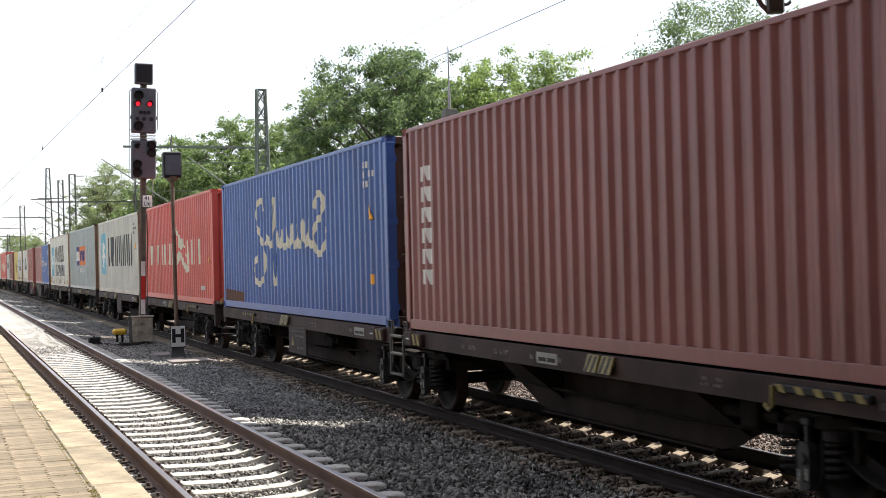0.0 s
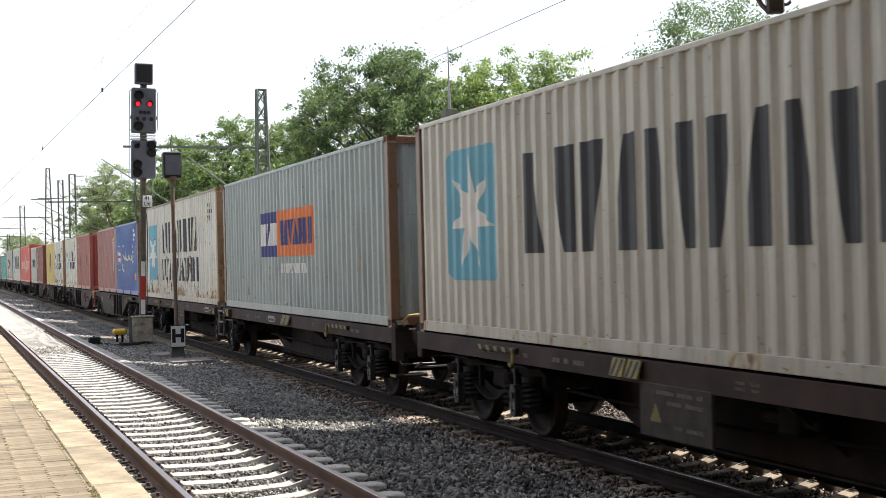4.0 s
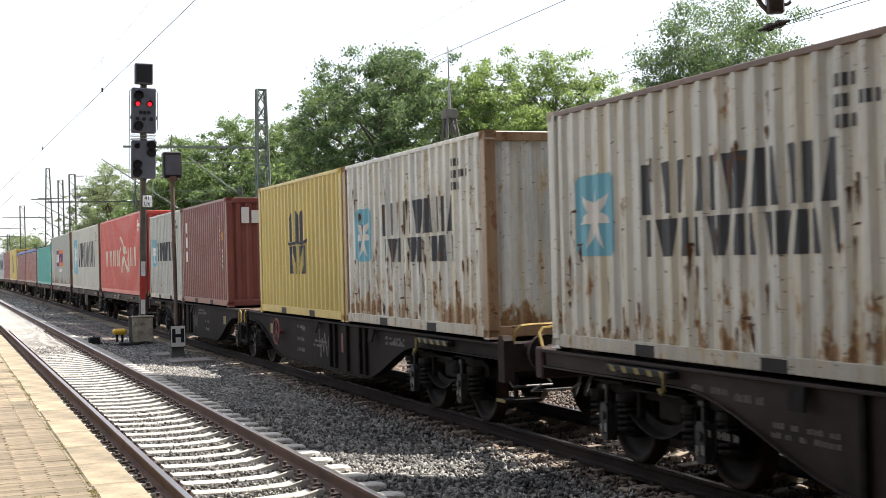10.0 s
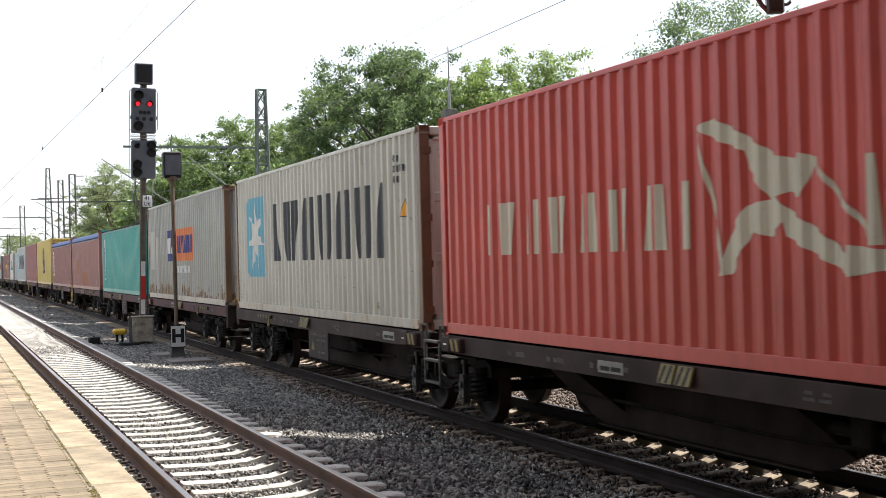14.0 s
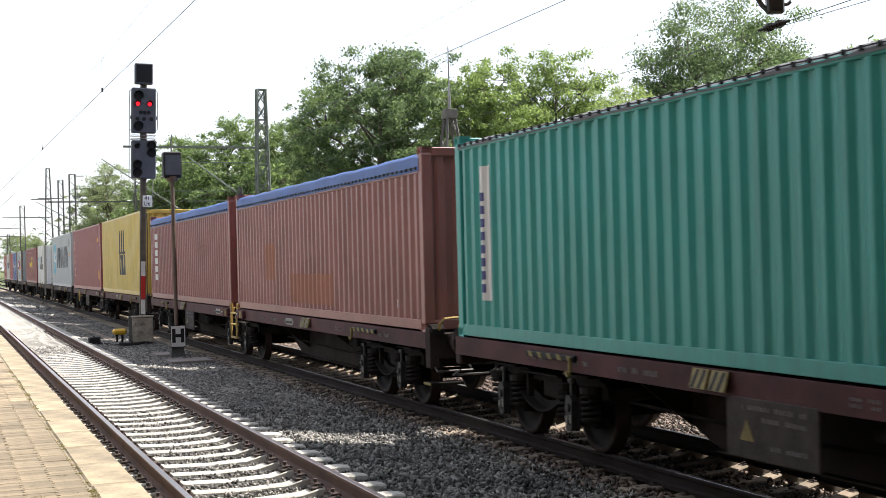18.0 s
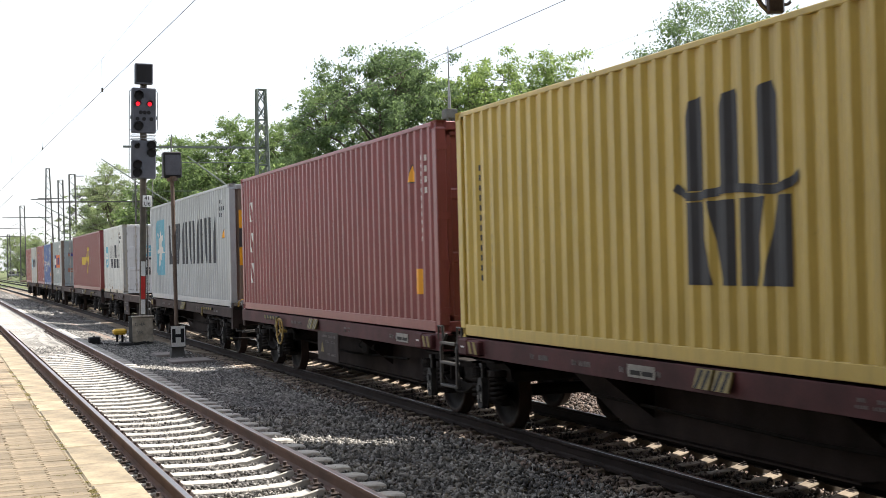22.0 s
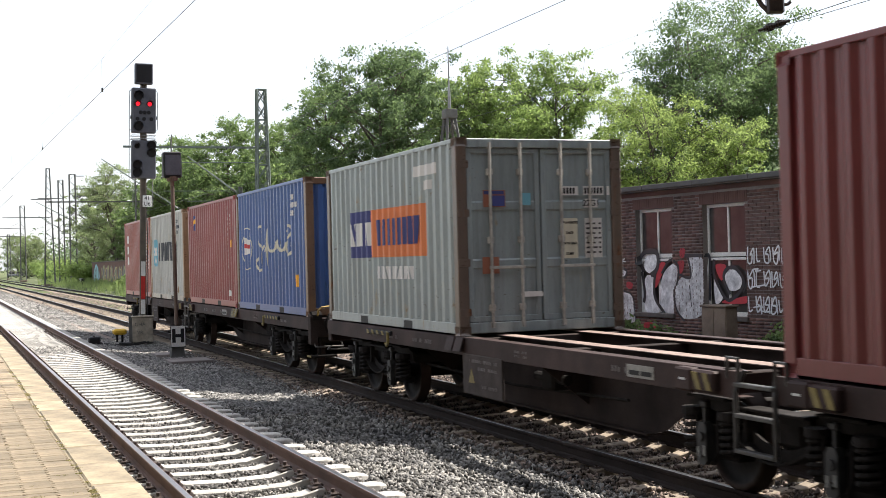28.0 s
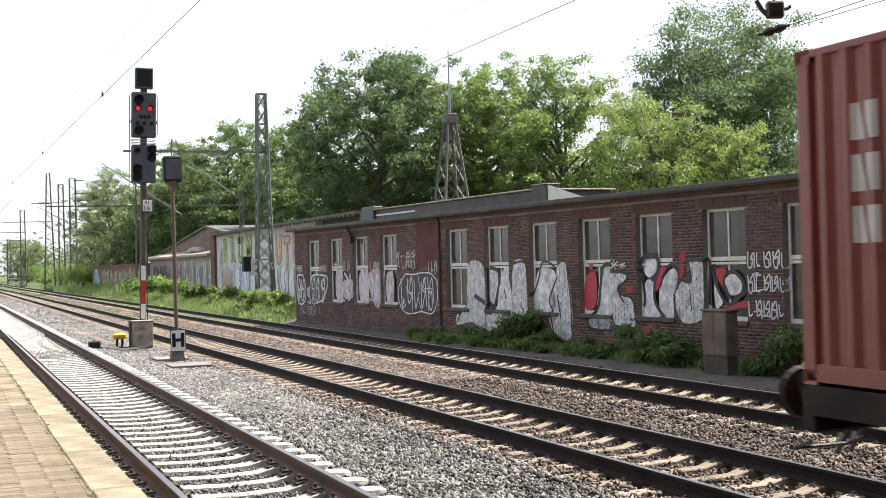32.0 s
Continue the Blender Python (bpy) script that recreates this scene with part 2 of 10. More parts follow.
# grimy brown, toned darker than the sills for the shade under the floor
M_WAGON_GIRDER = surface("grimy_shaded_brown_girder_paint", (0.036, 0.027, 0.025), 0.75, vary=0.4, scale=1.6, grain=40, bumpy=0.15, tint=(0.055, 0.041, 0.037), spec=0.1)
M_BOGIE_FRAME = surface("dusty_bogie_frame_steel", (0.027, 0.024, 0.0225), 0.8, vary=0.4, scale=4, grain=40, bumpy=0.2, spec=0.12)
M_BOARD = surface("dusty_grey_data_board", (0.075, 0.062, 0.058), 0.75, vary=0.25, scale=4, grain=40, bumpy=0.1, spec=0.15)
M_WAGON_RED = surface("red_brown_wagon_paint", (0.22, 0.055, 0.055), 0.6, vary=0.25, scale=1.6, grain=40, bumpy=0.1)
M_STEP = surface("worn_grey_step_steel", (0.07, 0.067, 0.064), 0.5, 0.3, vary=0.3, scale=5, grain=50, bumpy=0.1)
# rust brown made pale: the sunlight on the girder tops is in the colour
M_GIRDER_TOP_LIT = surface("sunlit_rust_brown_girder_top", (0.26, 0.185, 0.155), 0.75, vary=0.3, scale=2, grain=40, bumpy=0.15)
M_BOGIE = surface("grimy_bogie_steel", (0.024, 0.0215, 0.020), 0.85, vary=0.4, scale=4, grain=40, bumpy=0.25, spec=0.06)
M_WHEEL, wnt, wb = material("oily_wheel_steel_with_rusty_rim", 0.65, 0.2, 0.18)
tc = wnt.nodes.new("ShaderNodeTexCoord")
away = wnt.nodes.new("ShaderNodeVectorMath")
away.operation = "MULTIPLY"
away.inputs[1].default_value = (0, 1, 1)
far_out = wnt.nodes.new("ShaderNodeVectorMath")
far_out.operation = "LENGTH"
wnt.links.new(tc.outputs["Object"], away.inputs[0])
wnt.links.new(away.outputs[0], far_out.inputs[0])
rim = ramp(wnt, far_out.outputs["Value"], [(0.0, (0.014, 0.012, 0.011)), (0.385, (0.014, 0.012, 0.011)), (0.405, (0.036, 0.022, 0.017)), (1.0, (0.036, 0.022, 0.017))])
wnt.links.new(mix(wnt, 0.6, rim, ramp(wnt, noise_tex(wnt, 9.0, 4), [(0.3, grey(0.4)), (0.7, grey(1.0))]), "MULTIPLY"), wb.inputs["Base Color"])
M_AXLEBOX = surface("sooty_axle_box_paint", (0.030, 0.029, 0.028), 0.6, vary=0.35, scale=6, grain=40, bumpy=0.1)
M_DECK = surface("rusty_deck_plate", (0.085, 0.056, 0.042), 0.85, vary=0.5, scale=2.5, grain=40, bumpy=0.2, tint=(0.16, 0.095, 0.06))
M_HAZ_YELLOW = surface("worn_yellow_stripe", (0.24, 0.185, 0.055), 0.6, vary=0.3, scale=8, grain=50)
M_RAILING = surface("yellow_handrail_paint", (0.42, 0.285, 0.075), 0.5, vary=0.2, scale=6, grain=50)
M_PLATE = surface("grubby_white_plate", (0.31, 0.30, 0.275), 0.6, vary=0.2, scale=9, grain=60, bumpy=0.05)
M_CHALK = surface("faded_white_stencil", (0.15, 0.13, 0.125), 0.7, vary=0.25, scale=20, grain=80, bumpy=0)
M_BARK = surface("grey_brown_bark", (0.10, 0.085, 0.065), 0.9, vary=0.35, scale=4, grain=30, bumpy=0.6, dist=0.03)

glass, gnt, gb = material("dusty_window_glass", 0.12, 0.0, 0.5)
gnt.links.new(ramp(gnt, noise_tex(gnt, 2.0, 4), [(0.3, (0.04, 0.038, 0.035)), (0.7, (0.085, 0.08, 0.074))]), gb.inputs["Base Color"])
M_GLASS = glass
lens, lnt, lb = material("red_signal_lamp", 0.3)
lb.inputs["Base Color"].default_value = (0.6, 0.02, 0.03, 1)
lb.inputs["Emission Color"].default_value = (1.0, 0.012, 0.03, 1)
lb.inputs["Emission Strength"].default_value = 0.75
M_LAMP = lens

LEAVES = [
    leaf_material("leaf_mid_green", (0.084, 0.136, 0.058), (0.335, 0.465, 0.175)),
    leaf_material("leaf_fresh_green", (0.110, 0.170, 0.058), (0.42, 0.57, 0.185)),
    leaf_material("leaf_dark_green", (0.064, 0.108, 0.056), (0.25, 0.36, 0.155)),
    leaf_material("leaf_yellow_green", (0.14, 0.205, 0.068), (0.46, 0.60, 0.19)),
    # for the far trees: distance haze is mixed into this leaf colour
    leaf_material("leaf_hazed_pale_green", (0.185, 0.235, 0.125), (0.45, 0.55, 0.28)),
    leaf_material("leaf_grey_green", (0.085, 0.125, 0.075), (0.28, 0.39, 0.19)),
]
M_GRASS = leaf_material("grass_blade", (0.155, 0.225, 0.092), (0.42, 0.54, 0.20))

PAINT = {
    "brown": steel_paint("red_brown_container_paint", (0.245, 0.084, 0.082), 0.10, 0.35, 0.12),
    "brick": steel_paint("brick_red_container_paint", (0.30, 0.088, 0.073), 0.12, 0.35, 0.15),
    # brick red darkened by dirt and by the end wall's shade, painted in
    "brick_shaded_end": steel_paint("shaded_brick_red_end_paint", (0.27, 0.048, 0.034), 0.10, 0.4, 0.15, 0.4),
    "maroon": steel_paint("maroon_container_paint", (0.255, 0.068, 0.072), 0.06, 0.3, 0.08),
    "rust": steel_paint("rust_red_container_paint", (0.285, 0.112, 0.102), 0.14, 0.3, 0.18),
    "red": steel_paint("signal_red_container_paint", (0.57, 0.083, 0.068), 0.04, 0.3, 0.1),
    "blue": steel_paint("blue_container_paint", (0.046, 0.115, 0.36), 0.15, 0.45, 0.12),
    "blue_clean": steel_paint("clean_blue_container_paint", (0.050, 0.105, 0.29), 0.08, 0.35, 0.1),
    "beige": steel_paint("grey_beige_container_paint", (0.53, 0.515, 0.455), 0.22, 0.55, 0.08, rust_col=(0.19, 0.09, 0.04), low=0.5),
    "dull_grey": steel_paint("dull_grey_container_paint", (0.345, 0.352, 0.338), 0.28, 0.5, 0.14, rust_col=(0.15, 0.075, 0.04), low=1.8),
    "grey": steel_paint("light_grey_container_paint", (0.405, 0.43, 0.445), 0.06, 0.3, 0.06),
    "teal_rust": steel_paint("rusted_blue_grey_frame_paint", (0.15, 0.115, 0.095), 0.55, 0.45, 0.15, rust_col=(0.15, 0.07, 0.035)),
    "teal_door": steel_paint("blue_grey_door_paint", (0.285, 0.335, 0.345), 0.24, 0.6, 0.1, rust_col=(0.17, 0.08, 0.04)),
    "pale_door": steel_paint("pale_grey_door_paint", (0.66, 0.68, 0.69), 0.12, 0.4, 0.06),
    "rusty_white": steel_paint("rusty_white_container_paint", (0.63, 0.63, 0.59), 0.46, 0.45, 0.12, rust_col=(0.235, 0.10, 0.030), low=1.1),
    "rusty_old": steel_paint("old_rusty_white_container_paint", (0.655, 0.66, 0.63), 0.50, 0.8, 0.16, rust_col=(0.22, 0.095, 0.030), low=1.3),
    "white": steel_paint("white_container_paint", (0.63, 0.64, 0.615), 0.30, 0.6, 0.10, rust_col=(0.19, 0.09, 0.04), low=0.4),
    "teal_grey": steel_paint("blue_grey_container_paint", (0.32, 0.365, 0.365), 0.33, 0.6, 0.1, rust_col=(0.17, 0.08, 0.04), low=0.5),
    "yellow": steel_paint("mustard_yellow_container_paint", (0.56, 0.42, 0.105), 0.08, 0.35, 0.08),
    "green": steel_paint("turquoise_green_container_paint", (0.036, 0.325, 0.295), 0.06, 0.35, 0.08),
    "rust_frame": steel_paint("heavily_rusted_frame_paint", (0.17, 0.098, 0.06), 0.55, 0.5, 0.2, rust_col=(0.13, 0.05, 0.022)),
    "orange_rust": steel_paint("orange_rusted_frame_paint", (0.33, 0.21, 0.12), 0.6, 0.5, 0.2, rust_col=(0.19, 0.075, 0.028)),
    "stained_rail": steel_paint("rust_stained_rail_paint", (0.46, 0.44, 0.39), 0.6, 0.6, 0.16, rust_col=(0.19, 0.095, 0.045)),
    "door_blackish": steel_paint("blackish_brown_door_paint", (0.085, 0.05, 0.036), 0.3, 0.5, 0.2),
    "maroon_brown": steel_paint("brown_maroon_container_paint", (0.195, 0.056, 0.050), 0.10, 0.35, 0.1),
    "maroon_deep": steel_paint("deep_maroon_container_paint", (0.20, 0.043, 0.045), 0.06, 0.3, 0.08),
    "grey_white": steel_paint("grey_white_container_paint", (0.46, 0.46, 0.43), 0.30, 0.6, 0.10, rust_col=(0.19, 0.09, 0.04), low=0.4),
    "dark_red": steel_paint("dark_red_container_paint", (0.27, 0.058, 0.058), 0.06, 0.3, 0.08),
    "taupe": steel_paint("grey_brown_end_wall_paint", (0.215, 0.165, 0.135), 0.12, 0.4, 0.12),
    "blue_tarp": steel_paint("blue_tarpaulin", (0.045, 0.105, 0.31), 0.0, 0.3, 0.2, 0.55),
    "grey_tarp": steel_paint("grey_tarpaulin", (0.13, 0.135, 0.145), 0.0, 0.3, 0.2, 0.6),
}
DECAL = {
    "navy_ink": steel_paint("dark_grey_lettering_paint", (0.045, 0.05, 0.062), 0.06, 0.2, 0.15, 0.6, (0.3, 0.27, 0.22)),
    "cream": steel_paint("cream_lettering_paint", (0.62, 0.59, 0.47), 0.06, 0.25, 0.1, 0.6, (0.3, 0.15, 0.1)),
    "white": steel_paint("white_lettering_paint", (0.70, 0.69, 0.67), 0.04, 0.2, 0.08, 0.6, (0.3, 0.2, 0.15)),
    "sky": steel_paint("sky_blue_logo_paint", (0.165, 0.43, 0.55), 0.10, 0.25, 0.1, 0.6, (0.4, 0.38, 0.33)),
    "star": steel_paint("white_star_paint", (0.72, 0.70, 0.66), 0.06, 0.2, 0.06, 0.6, (0.45, 0.3, 0.15)),
    "navy": steel_paint("navy_logo_paint", (0.045, 0.055, 0.20), 0.04, 0.2, 0.1, 0.6),
    "orange": steel_paint("orange_logo_paint", (0.70, 0.20, 0.065), 0.05, 0.2, 0.1, 0.6, (0.4, 0.35, 0.3)),
    "caution": steel_paint("caution_yellow_label", (0.85, 0.38, 0.012), 0.0, 0.1, 0.05, 0.5),
    "gold": steel_paint("gold_lettering_paint", (0.62, 0.43, 0.06), 0.03, 0.2, 0.08, 0.6),
    "patch": steel_paint("orange_touch_up_paint", (0.34, 0.135, 0.085), 0.04, 0.2, 0.1, 0.6),
    "smear": steel_paint("dark_touch_up_paint", (0.05, 0.045, 0.05), 0.04, 0.2, 0.2, 0.6),
    "pale_patch": steel_paint("pale_touch_up_paint", (0.50, 0.49, 0.46), 0.1, 0.2, 0.1, 0.6),
    "red": steel_paint("flag_red_paint", (0.5, 0.05, 0.05), 0.0, 0.1, 0.05, 0.6),
    "rust_orange": surface("orange_brown_rust", (0.33, 0.15, 0.05), 0.85, vary=0.35, scale=6, grain=50, bumpy=0.2, tint=(0.20, 0.085, 0.033), island=0.6),
    "rusty": steel_paint("bare_rusty_patch", (0.13, 0.065, 0.045), 0.3, 0.3, 0.2, 0.8),
}
SPRAY = {
    "white": surface("white_spray_paint", (0.78, 0.78, 0.79), 0.5, vary=0.15, scale=3, grain=50, bumpy=0.1),
    "ink": surface("blue_black_spray_paint", (0.045, 0.05, 0.06), 0.5, vary=0.25, scale=3, grain=50, bumpy=0.1),
    "purple": surface("violet_spray_paint", (0.30, 0.16, 0.42), 0.5, vary=0.2, scale=2, grain=50),
    "silver": surface("silver_spray_paint", (0.74, 0.73, 0.75), 0.5, 0.0, vary=0.45, scale=5, grain=26, bumpy=0.15),
    "black": surface("black_spray_paint", (0.03, 0.03, 0.034), 0.5, vary=0.2, scale=2, grain=50, bumpy=0.1),
    "red": surface("red_spray_paint", (0.50, 0.035, 0.05), 0.5, vary=0.15, scale=2, grain=50, bumpy=0.1),
    "green": surface("green_spray_paint", (0.12, 0.42, 0.06), 0.5, vary=0.3, scale=2, grain=50, tint=(0.4, 0.55, 0.06)),
    "pink": surface("pink_spray_paint", (0.66, 0.50, 0.55), 0.6, vary=0.5, scale=5, grain=24),
    "orange": surface("orange_spray_paint", (0.60, 0.33, 0.12), 0.5, vary=0.2, scale=2, grain=50),
    "blue": surface("blue_spray_paint", (0.10, 0.28, 0.52), 0.5, vary=0.2, scale=2, grain=50),
    "cyan": surface("cyan_spray_paint", (0.22, 0.50, 0.55), 0.5, vary=0.2, scale=2, grain=50),
    "grey": surface("grey_spray_paint", (0.22, 0.22, 0.225), 0.5, vary=0.15, scale=2, grain=50),
    "oxide": surface("red_oxide_wall_paint", (0.155, 0.058, 0.048), 0.85, vary=0.35, scale=1.4, grain=30, bumpy=0.2),
    "olive": surface("olive_spray_paint", (0.30, 0.30, 0.07), 0.5, vary=0.2, scale=2, grain=50),
}

# ---- mesh helpers ----
class Mesh:
    """A small mesh in the making: vertices and faces of any number of corners."""

    def __init__(self):
        self.v, self.f = [], []

    def add(self, verts, faces):
        n = len(self.v)
        self.v += [tuple(p) for p in verts]
        self.f += [tuple(i + n for i in f) for f in faces]
        return self

    def box(self, x0, x1, y0, y1, z0, z1, c=0.0):
        """A box; c: the width of its chamfered edges."""
        if not c:
            vs = [(x, y, z) for x in (x0, x1) for y in (y0, y1) for z in (z0, z1)]
            return self.add(vs, [(0, 1, 3, 2), (4, 6, 7, 5), (0, 4, 5, 1), (2, 3, 7, 6), (0, 2, 6, 4), (1, 5, 7, 3)])
        vs, idx = [], {}
        X, Y, Z = (x0, x1), (y0, y1), (z0, z1)
        for i in (0, 1):
            for j in (0, 1):
                for k in (0, 1):
                    sx, sy, sz = (c, -c)[i], (c, -c)[j], (c, -c)[k]
                    for a, p in enumerate(((X[i], Y[j] + sy, Z[k] + sz), (X[i] + sx, Y[j], Z[k] + sz), (X[i] + sx, Y[j] + sy, Z[k]))):
                        idx[i, j, k, a] = len(vs)
                        vs.append(p)
        fs = []
        for i in (0, 1):
            fs.append([idx[i, j, k, 0] for j, k in ((0, 0), (0, 1), (1, 1), (1, 0))])
            fs.append([idx[j, i, k, 1] for j, k in ((0, 0), (0, 1), (1, 1), (1, 0))])
            fs.append([idx[j, k, i, 2] for j, k in ((0, 0), (0, 1), (1, 1), (1, 0))])
        for i in (0, 1):
            for j in (0, 1):
                fs.append([idx[i, j, 0, 0], idx[i, j, 0, 1], idx[i, j, 1, 1], idx[i, j, 1, 0]])
                fs.append([idx[i, 0, j, 0], idx[i, 0, j, 2], idx[i, 1, j, 2], idx[i, 1, j, 0]])
                fs.append([idx[0, i, j, 1], idx[0, i, j, 2], idx[1, i, j, 2], idx[1, i, j, 1]])
                for k in (0, 1):
                    fs.append([idx[i, j, k, 0], idx[i, j, k, 1], idx[i, j, k, 2]])
        return self.add(vs, fs)

    def prism(self, poly, axis, a, b):
        """A polygon drawn out along an axis from a to b. axis x: poly in y, z; y: in x, z; z: in x, y."""
        put = {"x": lambda t, p: (t, p[0], p[1]), "y": lambda t, p: (p[0], t, p[1]), "z": lambda t, p: (p[0], p[1], t)}[axis]
        n = len(poly)
        vs = [put(a, p) for p in poly] + [put(b, p) for p in poly]
        return self.add(vs, [tuple(range(n)), tuple(range(2 * n - 1, n - 1, -1))] + [(i, (i + 1) % n, n + (i + 1) % n, n + i) for i in range(n)])

    def rod(self, p, q, r, n=8, r2=None, caps=True):
        """A round bar from p to q."""
        p, q = Vector(p), Vector(q)
        d = (q - p).normalized()
        u = d.orthogonal().normalized()
        w = d.cross(u)
        r2 = r if r2 is None else r2
        ring = [(math.cos(2 * math.pi * i / n), math.sin(2 * math.pi * i / n)) for i in range(n)]
        vs = [p + (u * a + w * b) * r for a, b in ring] + [q + (u * a + w * b) * r2 for a, b in ring]
        fs = [(i, (i + 1) % n, n + (i + 1) % n, n + i) for i in range(n)]
        if caps:
            fs += [tuple(range(n - 1, -1, -1)), tuple(range(n, 2 * n))]
        return self.add(vs, fs)

    def tube(self, pts, r, n=6):
        """One bent round bar through the points."""
        pts = [Vector(p) for p in pts]
        u, rings = None, []
        for i, p in enumerate(pts):
            d = (pts[min(i + 1, len(pts) - 1)] - pts[max(i - 1, 0)]).normalized()
            u = d.orthogonal().normalized() if u is None else (u - d * u.dot(d)).normalized()
            w = d.cross(u)
            rings += [p + (u * math.cos(2 * math.pi * k / n) + w * math.sin(2 * math.pi * k / n)) * r for k in range(n)]
        m = len(pts)
        fs = [(j * n + i, j * n + (i + 1) % n, (j + 1) * n + (i + 1) % n, (j + 1) * n + i) for j in range(m - 1) for i in range(n)]
        return self.add(rings, fs + [tuple(range(n - 1, -1, -1)), tuple(range((m - 1) * n, m * n))])

    def bar(self, p, q, w, t):
        """A flat bar or angle iron from p to q, w wide and t thick."""
        p, q = Vector(p), Vector(q)
        d = (q - p).normalized()
        u = d.cross(Vector((0, 0, 1)))
        u = u.normalized() if u.length > 1e-4 else Vector((1, 0, 0))
        n = d.cross(u)
        vs = [e + u * (a * w / 2) + n * (b * t / 2) for e in (p, q) for a, b in ((-1, -1), (1, -1), (1, 1), (-1, 1))]
        return self.add(vs, [(0, 3, 2, 1), (4, 5, 6, 7)] + [(i, (i + 1) % 4, 4 + (i + 1) % 4, 4 + i) for i in range(4)])

    def lathe(self, prof, axis, n=24):
        """Profile of (along, radius) turned round an axis through the origin."""
        vs = []
        for a, r in prof:
            for i in range(n):
                c, s = r * math.cos(2 * math.pi * i / n), r * math.sin(2 * math.pi * i / n)
                vs.append({"x": (a, c, s), "y": (c, a, s), "z": (c, s, a)}[axis])
        fs = [(k * n + i, k * n + (i + 1) % n, (k + 1) * n + (i + 1) % n, (k + 1) * n + i) for k in range(len(prof) - 1) for i in range(n)]
        return self.add(vs, fs)

    def shift(self, x, y, z):
        self.v = [(a + x, b + y, c + z) for a, b, c in self.v]
        return self

    def turned(self, m):
        self.v = [tuple(m @ Vector(p)) for p in self.v]
        return self

    def data(self, name, mat):
        me = bpy.data.meshes.new(name)
        me.from_pydata(self.v, [], self.f)
        me.materials.append(mat)
        return me


def part(name, mesh, mat, parent, label="", at=None):
    """Links a mesh as one part under its thing."""
    me = mesh.data(name, mat) if isinstance(mesh, Mesh) else mesh
    ob = new(name, me)
    ob.parent = parent
    if at is not None:
        ob.matrix_basis = at
    if label:
        ob["label"] = label
    return ob


def thing(name, label, category, group="", kind="", at=None):
    ob = new(name)
    ob.empty_display_size = 0.2
    if at is not None:
        ob.matrix_basis = at
    return tagged(ob, label, category, group, kind)


def whole(name, mesh, mat, label, category, group="", kind="", at=None):
    """A thing, or a piece of the setting, that is one mesh."""
    me = mesh.data(name, mat) if isinstance(mesh, Mesh) else mesh
    ob = new(name, me)
    if at is not None:
        ob.matrix_basis = at
    return tagged(ob, label, category, group, kind)


def array_mesh(name, verts, faces, mat):
    """A mesh from arrays: verts (n, 3), faces (m, k)."""
    me = bpy.data.meshes.new(name)
    verts, faces = np.asarray(verts, np.float32), np.asarray(faces, np.int32)
    k = faces.shape[1]
    me.vertices.add(len(verts))
    me.vertices.foreach_set("co", verts.ravel())
    me.loops.add(faces.size)
    me.loops.foreach_set("vertex_index", faces.ravel())
    me.polygons.add(len(faces))
    me.polygons.foreach_set("loop_start", np.arange(0, faces.size, k, dtype=np.int32))
    me.polygons.foreach_set("loop_total", np.full(len(faces), k, np.int32))
    me.update(calc_edges=True)
    me.materials.append(mat)
    return me


def smooth(ob_or_me):
    me = ob_or_me.data if hasattr(ob_or_me, "data") else ob_or_me
    for p in me.polygons:
        p.use_smooth = True
    return ob_or_me


def clip(poly, axis, limit, keep_above):
    """Cuts a convex polygon of 2D points at a line of constant coordinate."""
    out = []
    for i, p in enumerate(poly):
        q = poly[(i + 1) % len(poly)]
        a = (p[axis] >= limit) == keep_above or p[axis] == limit
        b = (q[axis] >= limit) == keep_above or q[axis] == limit
        if a:
            out.append(p)
        if a != b:
            t = (limit - p[axis]) / (q[axis] - p[axis])
            out.append((p[0] + t * (q[0] - p[0]), p[1] + t * (q[1] - p[1])))
    return out


def rect(u0, u1, z0, z1):
    return [(u0, z0), (u1, z0), (u1, z1), (u0, z1)]


def disc(cx, cy, rx, ry, n=16):
    return [(cx + rx * math.cos(2 * math.pi * i / n), cy + ry * math.sin(2 * math.pi * i / n)) for i in range(n)]


def star(cx, cy, rx, ry, points=7):
    """Convex kites that make a star."""
    out = []
    for i in range(points):
        a = math.pi / 2 + 2 * math.pi * i / points
        b = math.pi / points
        tip = (cx + rx * math.cos(a), cy + ry * math.sin(a))
        l = (cx + 0.36 * rx * math.cos(a + b), cy + 0.36 * ry * math.sin(a + b))
        r = (cx + 0.36 * rx * math.cos(a - b), cy + 0.36 * ry * math.sin(a - b))
        out.append([(cx, cy), r, tip, l])
    return out


def text_mesh(words, size, mat, bold=0.0):
    """Readable words in the built-in font as a flat mesh in the x, y plane."""
    cu = bpy.data.curves.new("words", "FONT")
    cu.body, cu.size, cu.align_x, cu.align_y, cu.extrude = words, size, "CENTER", "CENTER", 0.002
    cu.offset = bold
    ob = bpy.data.objects.new("words", cu)
    scene.collection.objects.link(ob)
    me = bpy.data.meshes.new_from_object(ob.evaluated_get(bpy.context.evaluated_depsgraph_get()))
    bpy.data.objects.remove(ob)
    me.materials.clear()
    me.materials.append(mat)
    return me


